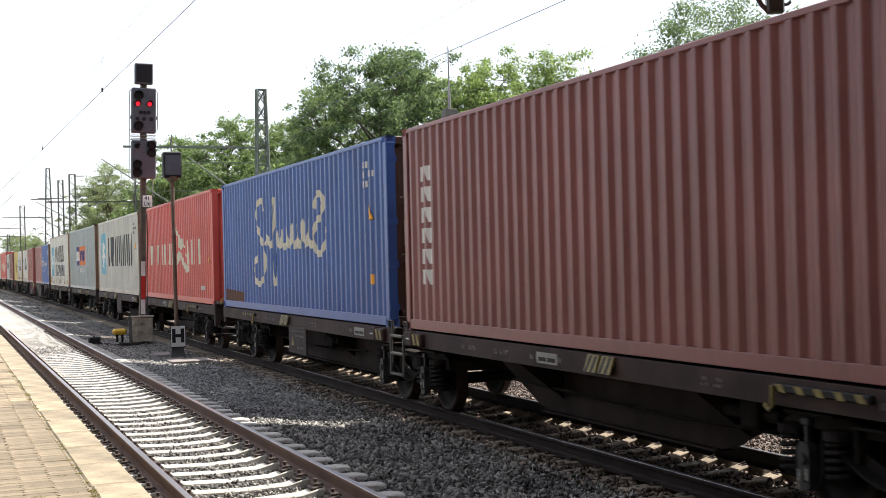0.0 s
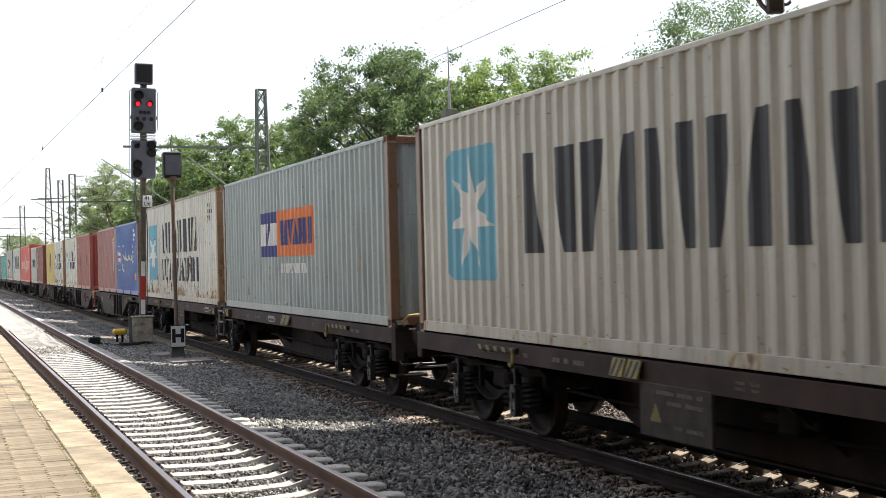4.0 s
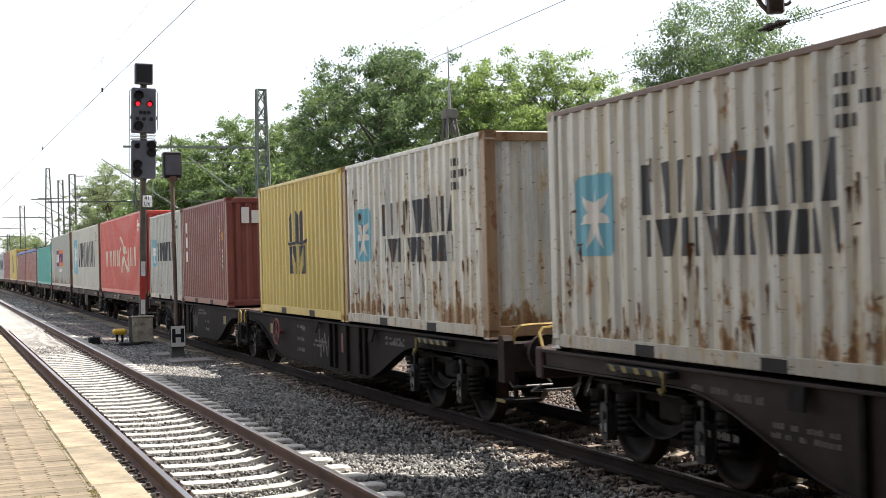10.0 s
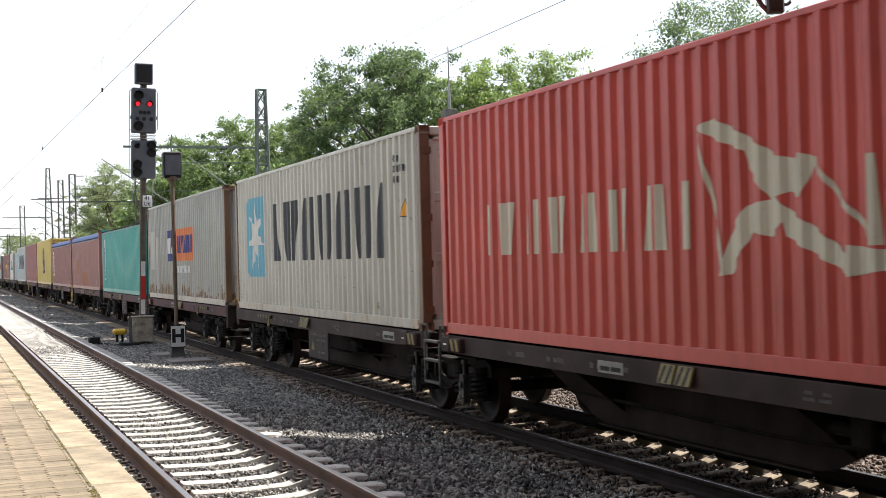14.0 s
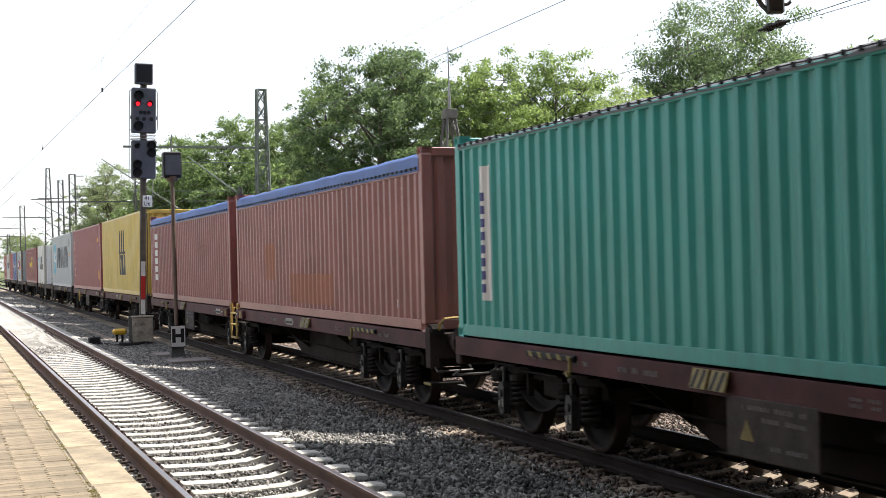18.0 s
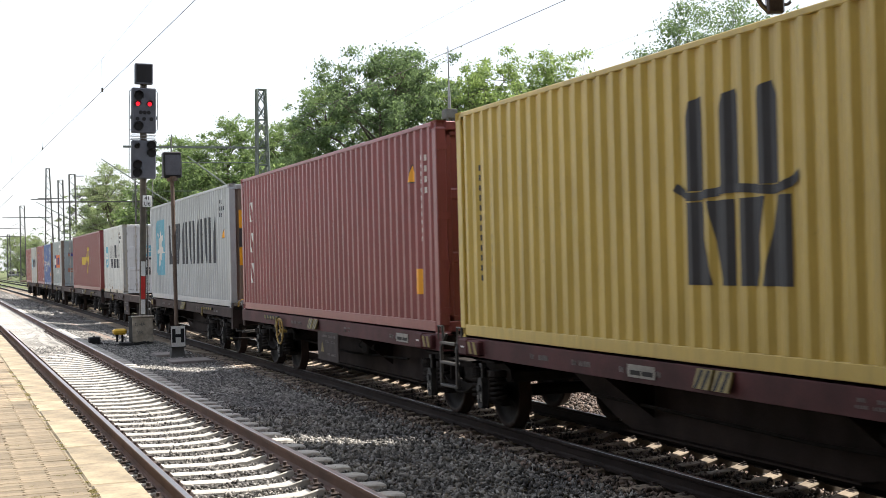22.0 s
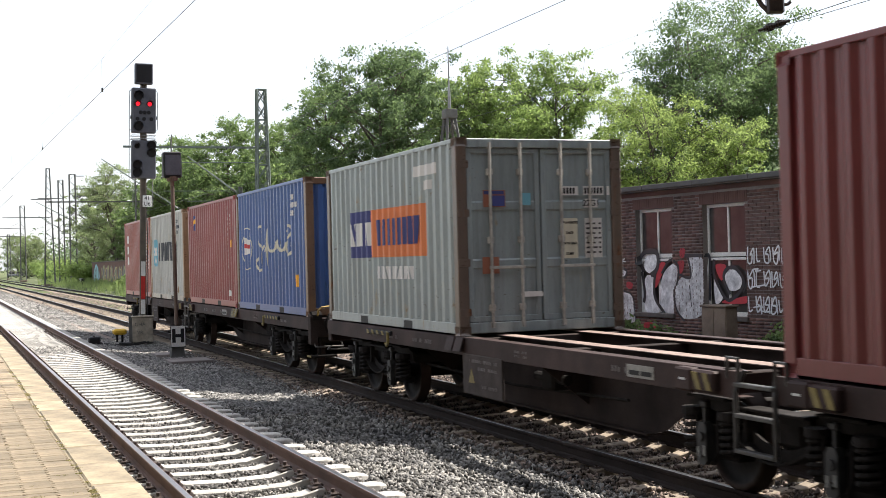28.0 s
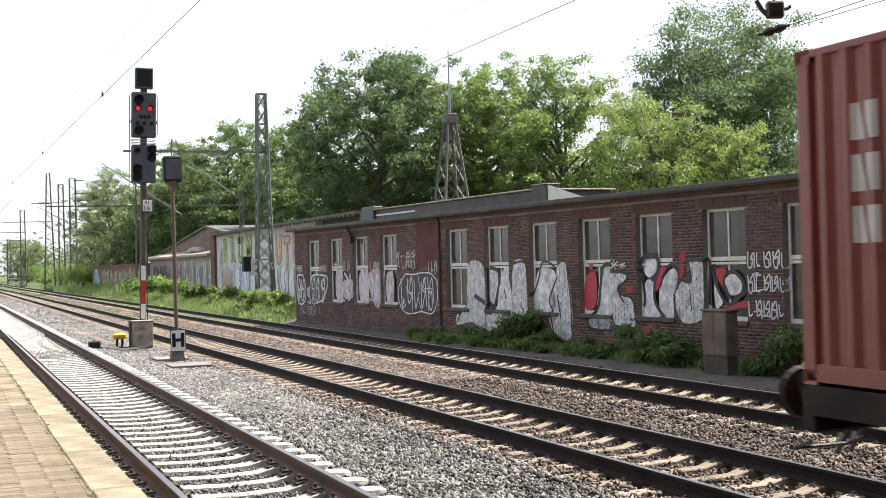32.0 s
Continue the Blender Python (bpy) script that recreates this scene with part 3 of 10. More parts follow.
def bent(pts, n=5, closed=False):
    """A smooth line through a few points."""
    out, m = [], len(pts)
    for i in range(m if closed else m - 1):
        a, b, c, d = (pts[(i + k) % m] if closed else pts[min(max(i + k, 0), m - 1)] for k in (-1, 0, 1, 2))
        for j in range(n):
            t = j / n
            out.append(tuple(0.5 * (2 * b[k] + (c[k] - a[k]) * t + (2 * a[k] - 5 * b[k] + 4 * c[k] - d[k]) * t * t + (3 * b[k] - a[k] - 3 * c[k] + d[k]) * t ** 3) for k in (0, 1)))
    return out if closed else out + [tuple(pts[-1])]


def ribbon(pts, w):
    """A line of even width as one strip: its two edges."""
    left, right = [], []
    for i, p in enumerate(pts):
        a, b = pts[max(i - 1, 0)], pts[min(i + 1, len(pts) - 1)]
        l = math.hypot(b[0] - a[0], b[1] - a[1]) or 1e-6
        nx, ny = -(b[1] - a[1]) / l * w / 2, (b[0] - a[0]) / l * w / 2
        left.append((p[0] + nx, p[1] + ny))
        right.append((p[0] - nx, p[1] - ny))
    return left, right


def strip_mesh(left, right, place):
    """A strip between two edges; place turns (along, height) into a point."""
    m = Mesh()
    for p, q in zip(left, right):
        m.v += [place(p), place(q)]
    m.f = [(2 * i, 2 * i + 2, 2 * i + 3, 2 * i + 1) for i in range(len(left) - 1)]
    return m

# ---- ground, tracks, platform ----
Y0, Y1 = -14.0, 420.0


def ground_z(x, y):
    """Height of the ballast and of the land beside it."""
    if x < 3.38:
        return -0.107
    if x < 4.2:
        return -0.085
    if x < 5.1:
        return -0.085 - 0.115 * (x - 4.2) / 0.9
    if 6.82 < x < 8.14 or 10.76 < x < 12.08:
        return -0.232
    if 6.0 < x < 6.5 or 9.9 < x < 10.5:
        return -0.178
    if x < 13.0:
        return -0.20
    rise = min(1.0, max(0.0, (y - 44) / 14.0))
    side = min(1.0, (x - 13.0) / 1.6)
    return -0.20 + (0.55 * rise + 0.04) * side


def sheet(xs, ys, zf):
    m = Mesh()
    m.v = [(x, y, zf(x, y)) for y in ys for x in xs]
    n = len(xs)
    m.f = [(j * n + i, j * n + i + 1, (j + 1) * n + i + 1, (j + 1) * n + i) for j in range(len(ys) - 1) for i in range(n - 1)]
    return m


# one sheet of land that reaches the horizon, with the ballast bed on it
far_xs = [-2500, -600, -120, -30, 0.9, 13.2, 14.2, 15, 18, 30, 60, 120, 600, 2500]
far_ys = [-600, -100, -20, 0, 20, 40, 46, 52, 58, 70, 100, 160, 300, 600, 1200, 3500]
whole("ground", sheet(far_xs, far_ys, lambda x, y: (ground_z(x, y) - 0.02) if x > 13.1 else -0.36), M_GROUND,
      "uneven grassy land beyond the railway tracks", "ground", kind="structure")
bed_ys = [Y0 + i * 2.0 for i in range(60)] + [110 + i * 20.0 for i in range(17)]
whole("ballast_bed", sheet([0.9, 2, 3, 3.7, 4.2, 4.6, 5.1, 6, 7, 8, 9, 10, 11, 12, 12.7, 13.25], bed_ys, lambda x, y: ground_z(x, y) - 0.03 + 0.02 * noise.noise((x * 2, y * 2, 0))),
      M_BED, "coarse grey track ballast under the rails", "ballast", kind="structure")
whole("footpath", sheet([13.1, 13.6, 14.2, 15.4, 16.2], [-14 + 4 * i for i in range(16)] + [50.5, 53.0], lambda x, y: ground_z(x, y) + 0.012 + 0.02 * noise.noise((x * 3, y * 1.5, 4))), M_EARTH,
      "dark trodden earth strip beside the far track", "path", kind="structure")


def rail_profile(cx, top):
    """Half of a flat-bottomed rail, 172 mm high, in x and z, mirrored."""
    half = [(0.034, 0.0), (0.036, -0.012), (0.034, -0.036), (0.010, -0.052), (0.008, -0.125), (0.030, -0.148), (0.074, -0.158), (0.075, -0.172)]
    pts = [(cx + a, top + b) for a, b in half]
    return pts + [(cx - a, top + b) for a, b in reversed(half)]


def sleeper_mesh(mat):
    """Pre-stressed concrete sleeper: raised, sloping seats, slim waist."""
    m = Mesh()
    st = [(-1.30, 0.11, 0.00, 0.145), (-1.22, 0.14, 0.012, 0.15), (-0.62, 0.13, 0.02, 0.13), (-0.45, 0.115, -0.025, 0.11), (0.0, 0.105, -0.04, 0.10),
          (0.45, 0.115, -0.025, 0.11), (0.62, 0.13, 0.02, 0.13), (1.22, 0.14, 0.012, 0.15), (1.30, 0.11, 0.00, 0.145)]
    for x, top, z, bot in st:
        m.v += [(x, -bot, z - 0.2), (x, bot, z - 0.2), (x, top * 0.82, z - 0.012), (x, top * 0.68, z), (x, -top * 0.68, z), (x, -top * 0.82, z - 0.012)]
    for k in range(len(st) - 1):
        m.f += [(k * 6 + i, k * 6 + (i + 1) % 6, (k + 1) * 6 + (i + 1) % 6, (k + 1) * 6 + i) for i in range(6)]
    m.f += [tuple(range(5, -1, -1)), tuple(range((len(st) - 1) * 6, len(st) * 6))]
    return m


def clip_mesh():
    """Rail fastening: angled guide plate, spring clip and screw, both sides of one rail."""
    m = Mesh()
    for s in (-1, 1):
        m.box(s * 0.135 - 0.055, s * 0.135 + 0.055, -0.07, 0.07, -0.005, 0.028, 0.008)
        m.rod((s * 0.13, 0, 0.02), (s * 0.13, 0, 0.082), 0.02, 6)
        m.rod((s * 0.13, 0, 0.045), (s * 0.13, 0, 0.055), 0.035, 8)
        m.tube([(s * 0.075, -0.045, 0.035), (s * 0.10, -0.06, 0.05), (s * 0.16, -0.05, 0.045), (s * 0.15, 0, 0.055), (s * 0.16, 0.05, 0.045), (s * 0.10, 0.06, 0.05), (s * 0.075, 0.045, 0.035)], 0.009, 5)
    return m


def joined(mesh, places):
    """One mesh repeated at many places (x, y, z)."""
    v = np.array(mesh.v)
    out_v = (v[None] + np.array(places)[:, None]).reshape(-1, 3)
    n, m = len(v), Mesh()
    m.v = [tuple(p) for p in out_v.tolist()]
    m.f = [tuple(i + k * n for i in f) for k in range(len(places)) for f in mesh.f]
    return m


def track(name, cx, rail_mat, sleeper_mat, far_mat, label, y_near, y_split, phase):
    top = RAIL_Z[cx]
    t = thing(name, label, "railway track", "parallel railway tracks", "structure", pose(cx, 0, 0))
    for s in (-1, 1):
        r = part("rail", Mesh().prism(rail_profile(s * 0.7525, top), "y", Y0, Y1), rail_mat, t)
        part("running_surface", Mesh().prism([(s * 0.7525 - 0.026, top + 0.003), (s * 0.7525 + 0.026, top + 0.003), (s * 0.7525 + 0.03, top - 0.002), (s * 0.7525 - 0.03, top - 0.002)], "y", Y0, Y1),
             M_HEAD, r, "bright worn strip on the rail head")
    sm = sleeper_mesh(sleeper_mat)
    sd, cd = sm.data("sleeper", sleeper_mat), clip_mesh().data("rail_fastening", M_CLIP)
    zs = top - 0.172 - 0.004
    y = y_near + phase
    while y < y_split:
        s = part("sleeper", sd, sleeper_mat, t, at=pose(random.uniform(-0.015, 0.015), y, zs, 0, 0, random.uniform(-0.5, 0.5)))
        y += 0.6
    rest = []
    while y < 180:
        rest.append((0, y, zs))
        y += 0.6
    rest += [(0, y_near + phase - 0.6 * i, zs) for i in range(1, 20)]
    o = part("more_sleepers", joined(sm, rest), far_mat, t)
    o["kind"] = "stuff"
    o = part("rail_fastenings", joined(clip_mesh().turned(Matrix.Diagonal((1.1, 1.2, 1.25, 1) if cx == X_NEAR else (0.9, 0.9, 0.62, 1))), [(s * 0.7525, y_near + phase + 0.6 * i, zs) for i in range(-6, 66) for s in (-1, 1)]), M_CLIP, t)
    o["kind"] = "stuff"
    return t


track("platform_track", X_NEAR, M_RAIL, M_SLEEPER, M_SLEEPER_FAR, "empty track with rusty rails on pale concrete sleepers", 7.6, 62, 0.28)
track("freight_track", X_FREIGHT, M_RAIL_DARK, M_SLEEPER_OLD, M_SLEEPER_OLD_FAR, "track with dark rails on brown-stained concrete sleepers", 8.2, 62, 0.1)
track("far_track", X_FAR, M_RAIL_DARK, M_SLEEPER_OLD, M_SLEEPER_OLD_FAR, "far track with dark rails on brown-stained concrete sleepers", 14.2, 68, 0.3)


def stones(name, mat, label, regions, heap=0.0):
    """Loose crushed stones; regions of (x0, x1, y0, y1, per square metre, size)."""
    rng = np.random.default_rng(5)
    octa = np.array([(1, 0, 0), (-1, 0, 0), (0, 1, 0), (0, -1, 0), (0, 0, 1), (0, 0, -1)], float)
    tri = np.array([(0, 2, 4), (2, 1, 4), (1, 3, 4), (3, 0, 4), (2, 0, 5), (1, 2, 5), (3, 1, 5), (0, 3, 5)])
    cap = np.array([(0, 2, 4), (2, 1, 4), (1, 3, 4), (3, 0, 4)])
    V, F, count = [], [], 0
    for x0, x1, y0, y1, dens, size in regions:
        n = int((x1 - x0) * (y1 - y0) * dens)
        c = np.stack([rng.uniform(x0, x1, n), rng.uniform(y0, y1, n), np.zeros(n)], 1)
        c[:, 2] = [ground_z(a, b) for a, b in c[:, :2]]
        c[:, 2] += rng.uniform(-0.028, 0.024, n) + heap
        q = rng.normal(size=(n, 4))
        q /= np.linalg.norm(q, axis=1)[:, None]
        w, x, y, z = q.T
        R = np.stack([1 - 2 * (y * y + z * z), 2 * (x * y - z * w), 2 * (x * z + y * w), 2 * (x * y + z * w), 1 - 2 * (x * x + z * z), 2 * (y * z - x * w),
                      2 * (x * z - y * w), 2 * (y * z + x * w), 1 - 2 * (x * x + y * y)], 1).reshape(n, 3, 3)
        s = size * rng.lognormal(0, 0.2, (n, 1, 1)) * rng.uniform(0.4, 1.25, (n, 1, 3))
        loc = octa[None] * s * rng.uniform(0.7, 1.3, (n, 6, 1)) + rng.normal(0, 0.18, (n, 6, 3)) * s
        if y0 >= 20:  # caps that keep their open side down
            a = rng.uniform(0, 2 * np.pi, n)
            R = np.zeros((n, 3, 3))
            R[:, 0, 0], R[:, 0, 1], R[:, 1, 0], R[:, 1, 1], R[:, 2, 2] = np.cos(a), -np.sin(a), np.sin(a), np.cos(a), 1
            loc[:, :4, 2] -= 0.25 * size
            loc[:, 4, 2] = np.abs(loc[:, 4, 2]) * 0.5
        V.append((np.einsum("nij,nkj->nki", R, loc) + c[:, None]).reshape(-1, 3))
        F.append(((cap if y0 >= 20 else tri)[None] + 6 * np.arange(n)[:, None, None]).reshape(-1, 3) + count)
        count += 6 * n
    return whole(name, array_mesh(name, np.concatenate(V), np.concatenate(F), mat), mat, label, "ballast", kind="stuff")


stones("ballast_stones", M_STONE, "loose grey crushed stones between the tracks",
       [(3.6, 6.2, 8.5, 20, 880, 0.029), (3.6, 6.2, 20, 34, 560, 0.031), (3.6, 6.2, 34, 60, 240, 0.034), (3.6, 6.2, 60, 130, 30, 0.065),
        (2.05, 3.4, 8, 20, 900, 0.021), (2.05, 3.4, 20, 34, 420, 0.024), (2.05, 3.4, 34, 50, 110, 0.028), (1.2, 1.9, 8, 30, 300, 0.022)])
stones("rusty_ballast_stones", M_STONE_RUST, "loose rust-stained crushed stones round the freight tracks",
       [(6.0, 6.6, 8.0, 24, 480, 0.028), (6.0, 6.6, 24, 34, 240, 0.035), (6.85, 8.12, 8, 24, 360, 0.027), (6.85, 8.12, 24, 34, 180, 0.034), (8.35, 10.6, 10, 24, 430, 0.030), (8.35, 10.6, 24, 34, 240, 0.038),
        (8.35, 10.6, 34, 60, 150, 0.042), (10.75, 12.1, 14, 40, 190, 0.036), (12.25, 13.3, 15, 45, 170, 0.038), (6.85, 8.15, 34, 60, 90, 0.045), (10.75, 13.3, 40, 75, 70, 0.055), (6.0, 10.6, 60, 130, 24, 0.065)])

stones("spilt_ballast", M_STONE, "crushed stones spilt over the sleepers", [(2.1, 3.35, 35.0, 38.0, 110, 0.036), (2.2, 3.0, 32.0, 35.0, 16, 0.034)], 0.07)

# platform: edge slabs, interlocking pavers, a white line
whole("platform", Mesh().box(-9.0, PLATFORM_X - 0.03, Y0, 330, -0.35, PLATFORM_Z - 0.014), M_JOINT, "raised station platform body of grey concrete", "platform", kind="structure")
edge = thing("platform_edge", "row of sandy concrete slabs along the platform edge", "platform edge", kind="structure")
slab = Mesh().box(-0.318, 0, 0.006, 0.994, -0.12, 0.0, 0.012).data("edge_slab", M_SLAB)
for i in range(-9, 70):
    part("edge_slab", slab, M_SLAB, edge, at=pose(PLATFORM_X + random.uniform(-0.006, 0.006), 3.0 + i, PLATFORM_Z + random.uniform(-0.004, 0.003), 0, 0, random.uniform(-0.25, 0.25)))
o = part("more_edge_slabs", Mesh().box(PLATFORM_X - 0.318, PLATFORM_X, 73, 330, PLATFORM_Z - 0.12, PLATFORM_Z), M_SLAB, edge)
face = whole("platform_wall", Mesh().box(PLATFORM_X - 0.14, PLATFORM_X - 0.06, Y0, 330, -0.35, PLATFORM_Z - 0.121), M_SLAB, "concrete wall under the platform edge", "platform wall", kind="structure")


def paver():
    """An interlocking paver with zigzag ends, 0.20 by 0.10."""
    p = [(-0.1125, 0.001), (-0.0825, 0.051), (-0.1125, 0.101), (0.0825, 0.101), (0.1125, 0.051), (0.0825, 0.001)]
    m = Mesh()
    n = len(p)
    m.v = [(x, y, -0.0025) for i, (x, y) in enumerate(p)] + [(x * 0.98, 0.05 + (y - 0.05) * 0.96, 0.0) for x, y in p] + [(x, y, -0.05) for x, y in p]
    m.f = [tuple(range(n, 2 * n))] + [(i, (i + 1) % n, n + (i + 1) % n, n + i) for i in range(n)] + [(2 * n + i, 2 * n + (i + 1) % n, (i + 1) % n, i) for i in range(n)]
    return m


rng = np.random.default_rng(9)
spots = []
for i in range(18):
    x = PLATFORM_X - 0.45 - 0.2 * i
    for j in range(200):
        spots.append((x, 1.2 + 0.102 * j, PLATFORM_Z + rng.uniform(-0.0035, 0.001)))
spots = [s for s in spots if not -0.33 < s[0] < -0.12]
M_PAVER_NEAR = surface("platform_paver_concrete_near", (0.285, 0.232, 0.160), 0.88, vary=0.45, scale=1.6, grain=34, bumpy=0.35, tint=(0.44, 0.348, 0.23), piece=0.38)
near = [s for s in spots if s[0] > PLATFORM_X - 1.3 and 8.2 < s[1] < 14.4]
spots = [s for s in spots if s not in near]
paving, one = thing("platform_paving_near", "worn sandy interlocking pavers along the platform edge", "paving", kind="structure"), paver().data("paver", M_PAVER_NEAR)
for x, y, z in near:
    part("paver", one, M_PAVER_NEAR, paving, at=pose(x, y, z))
whole("platform_pavers", joined(paver(), spots), M_PAVER, "worn sandy interlocking pavers of the platform", "paving", kind="stuff")
whole("platform_paving", Mesh().box(-9.0, PLATFORM_X - 0.33, 21.8, 330, PLATFORM_Z - 0.07, PLATFORM_Z - 0.002), M_PAVER, "sandy paving of the platform further along", "paving", kind="structure")
whole("platform_paving_wide", Mesh().box(-9.0, -2.75, Y0, 21.8, PLATFORM_Z - 0.07, PLATFORM_Z - 0.002), M_PAVER, "sandy paving across the platform", "paving", kind="structure")
whole("platform_paving_rear", Mesh().box(-2.75, PLATFORM_X - 0.33, Y0, 1.19, PLATFORM_Z - 0.07, PLATFORM_Z - 0.002), M_PAVER, "sandy paving of the platform", "paving", kind="structure")
whole("platform_line", Mesh().box(-0.33, -0.13, Y0, 330, PLATFORM_Z - 0.05, PLATFORM_Z + 0.003), M_WHITE_LINE, "white safety line on the platform", "marking", kind="structure")


def tufts(name, mat, label, category, spots, blade, rng):
    """Many small blades; spots of (x, y, z, radius, height, number)."""
    V = []
    for x, y, z, r, h, n in spots:
        a, d = rng.uniform(0, 2 * np.pi, n), r * np.sqrt(rng.uniform(0, 1, n))
        p = np.stack([x + d * np.cos(a), y + d * np.sin(a), np.full(n, z)], 1)
        t = rng.uniform(0, 2 * np.pi, n)
        w = np.stack([np.cos(t), np.sin(t), np.zeros(n)], 1) * (blade * rng.uniform(0.6, 1.4, n))[:, None]
        lean = np.stack([rng.normal(0, 0.35, n), rng.normal(0, 0.35, n), np.ones(n)], 1) * (h * rng.uniform(0.4, 1.2, n))[:, None]
        V.append(np.stack([p - w, p + w, p + lean * 0.6 + w * 0.7, p + lean], 1))
    V = np.concatenate(V)
    F = np.arange(len(V) * 4).reshape(-1, 4)
    return whole(name, array_mesh(name, V.reshape(-1, 3), F, mat), mat, label, category, kind="stuff")


tufts("platform_moss", M_MOSS, "dry moss and weeds in the platform joints", "weeds",
      [(PLATFORM_X - 0.325 + rng.normal(0, 0.01), rng.uniform(6.5, 20), PLATFORM_Z - 0.004, 0.03, 0.008, 60) for _ in range(50)]
      + [(rng.uniform(0.0, 0.85), rng.uniform(6.5, 13), PLATFORM_Z - 0.004, 0.05, 0.006, 70) for _ in range(22)], 0.004, rng)

# ---- freight train: bogies ----
MOVERS, WHEELS = [], []  # (thing, y at the start), (wheelset, offset on its bogie)
WIDTH = 2.438


def wheelset_mesh():
    m = Mesh()
    for s in (-1, 1):
        prof = [(0.70, 0.0), (0.70, 0.10), (0.735, 0.13), (0.745, 0.30), (0.71, 0.395), (0.685, 0.41), (0.682, 0.478), (0.695, 0.49), (0.714, 0.478), (0.722, 0.463), (0.82, 0.457), (0.826, 0.448),
                (0.826, 0.40), (0.79, 0.388), (0.775, 0.30), (0.79, 0.14), (0.86, 0.11), (0.86, 0.0)]
        m.lathe([(a * s, r) for a, r in prof], "x", 18)
    return m.rod((-1.02, 0, 0), (1.02, 0, 0), 0.08, 12)


def spring_mesh():
    m = Mesh()
    pts = [(0.095 * math.cos(a), 0.095 * math.sin(a), 0.31 * a / (2 * math.pi * 5)) for a in [i * 2 * math.pi / 8 for i in range(41)]]
    return m.tube(pts, 0.021, 6)


def axlebox_mesh():
    """Axle box with its wings that carry the springs."""
    m = Mesh().box(-0.10, 0.12, -0.13, 0.13, -0.14, 0.15, 0.03)
    m.box(-0.08, 0.10, -0.40, 0.40, -0.135, -0.08, 0.015)
    for y in (-0.29, 0.29):
        m.rod((-0.02, y, -0.08), (-0.02, y, -0.05), 0.12, 14)
    return m.tube([(-0.13, -0.17, 0.26), (-0.14, -0.17, -0.06), (-0.14, -0.11, -0.17), (-0.14, 0.11, -0.17), (-0.14, 0.17, -0.06), (-0.13, 0.17, 0.26)], 0.018, 6)


def link_mesh():
    """Axle box cover with a hanging damper link above it."""
    m = Mesh().prism([(-0.075, -0.15), (-0.05, -0.19), (0.05, -0.19), (0.075, -0.15), (0.075, 0.13), (0.045, 0.19), (-0.045, 0.19), (-0.075, 0.13)], "x", -0.05, 0.03)
    m.box(-0.02, 0.02, -0.022, 0.022, 0.17, 0.38, 0.008).box(-0.035, 0.03, -0.05, 0.05, 0.32, 0.38, 0.012)
    return m.rod((-0.075, 0, 0.06), (-0.05, 0, 0.06), 0.045, 12).rod((-0.07, 0, -0.10), (-0.05, 0, -0.10), 0.03, 8)


def bogie_frame_mesh():
    """Welded frame: flanged side beams that sag between the axles and leave an open window, bolster, end beams, brake hangers."""
    m = Mesh()
    n = 16
    low = [(-0.70 + 1.4 * i / n, 0.40 + 0.31 * abs(-1 + 2 * i / n) ** 1.9) for i in range(n + 1)]
    for s in (-1, 1):
        x0, x1 = sorted((s * 0.96, s * 0.985))
        top = [(-1.44, 0.66), (-1.40, 0.78), (-1.22, 0.85), (-0.6, 0.85), (-0.45, 0.80), (0.45, 0.80), (0.6, 0.85), (1.22, 0.85), (1.40, 0.78), (1.44, 0.66), (1.34, 0.62), (1.24, 0.73), (0.66, 0.73), (0.5, 0.72), (-0.5, 0.72), (-0.66, 0.73), (-1.24, 0.73), (-1.34, 0.62)]
        m.prism(top, "x", x0, x1)
        m.box(*sorted((s * 0.90, s * 1.10)), -0.46, 0.46, 0.80, 0.825, 0.006)
        for a, b in ((-1.24, -0.62), (0.62, 1.24)):
            m.box(*sorted((s * 0.90, s * 1.12)), a, b, 0.85, 0.875, 0.006)
        # sagging lower web and its flange
        for (ya, za), (yb, zb) in zip(low, low[1:]):
            m.prism([(ya, za), (yb, zb), (yb, zb + 0.10), (ya, za + 0.10)], "x", x0, x1)
            m.prism([(ya, za - 0.022), (yb, zb - 0.022), (yb, zb), (ya, za)], "x", s * 0.90, s * 1.10)
        for y in (-0.44, 0.44):
            m.box(*sorted((s * 0.92, s * 1.05)), y - 0.03, y + 0.03, 0.52, 0.80, 0.01)
        # spring hoods and axle guards
        for c in (-0.9, 0.9):
            for d in (-0.29, 0.29):
                m.rod((s * 1.06, c + d, 0.69), (s * 1.06, c + d, 0.76), 0.125, 12)
            for d in (-0.16, 0.16):
                m.box(*sorted((s * 0.93, s * 1.02)), c + d - 0.025, c + d + 0.025, 0.36, 0.74, 0.008)
    m.box(-0.95, 0.95, -0.22, 0.22, 0.52, 0.78, 0.03)
    m.rod((0, 0, 0.74), (0, 0, 0.90), 0.22, 14)
    for s in (-1, 1):
        m.box(-0.95, 0.95, s * 1.36 - 0.06, s * 1.36 + 0.06, 0.62, 0.76, 0.02)
        m.box(-0.70, -0.56, s * 0.36 - 0.06, s * 0.36 + 0.06, 0.30, 0.62, 0.02).box(0.56, 0.70, s * 0.36 - 0.06, s * 0.36 + 0.06, 0.30, 0.62, 0.02)
        m.tube([(-0.72, s * 0.30, 0.34), (0.72, s * 0.30, 0.34)], 0.03, 6)
    return m


BOGIE_FRAME, WHEELSET = bogie_frame_mesh().data("bogie", M_BOGIE_FRAME), smooth(wheelset_mesh().data("wheelset", M_WHEEL))
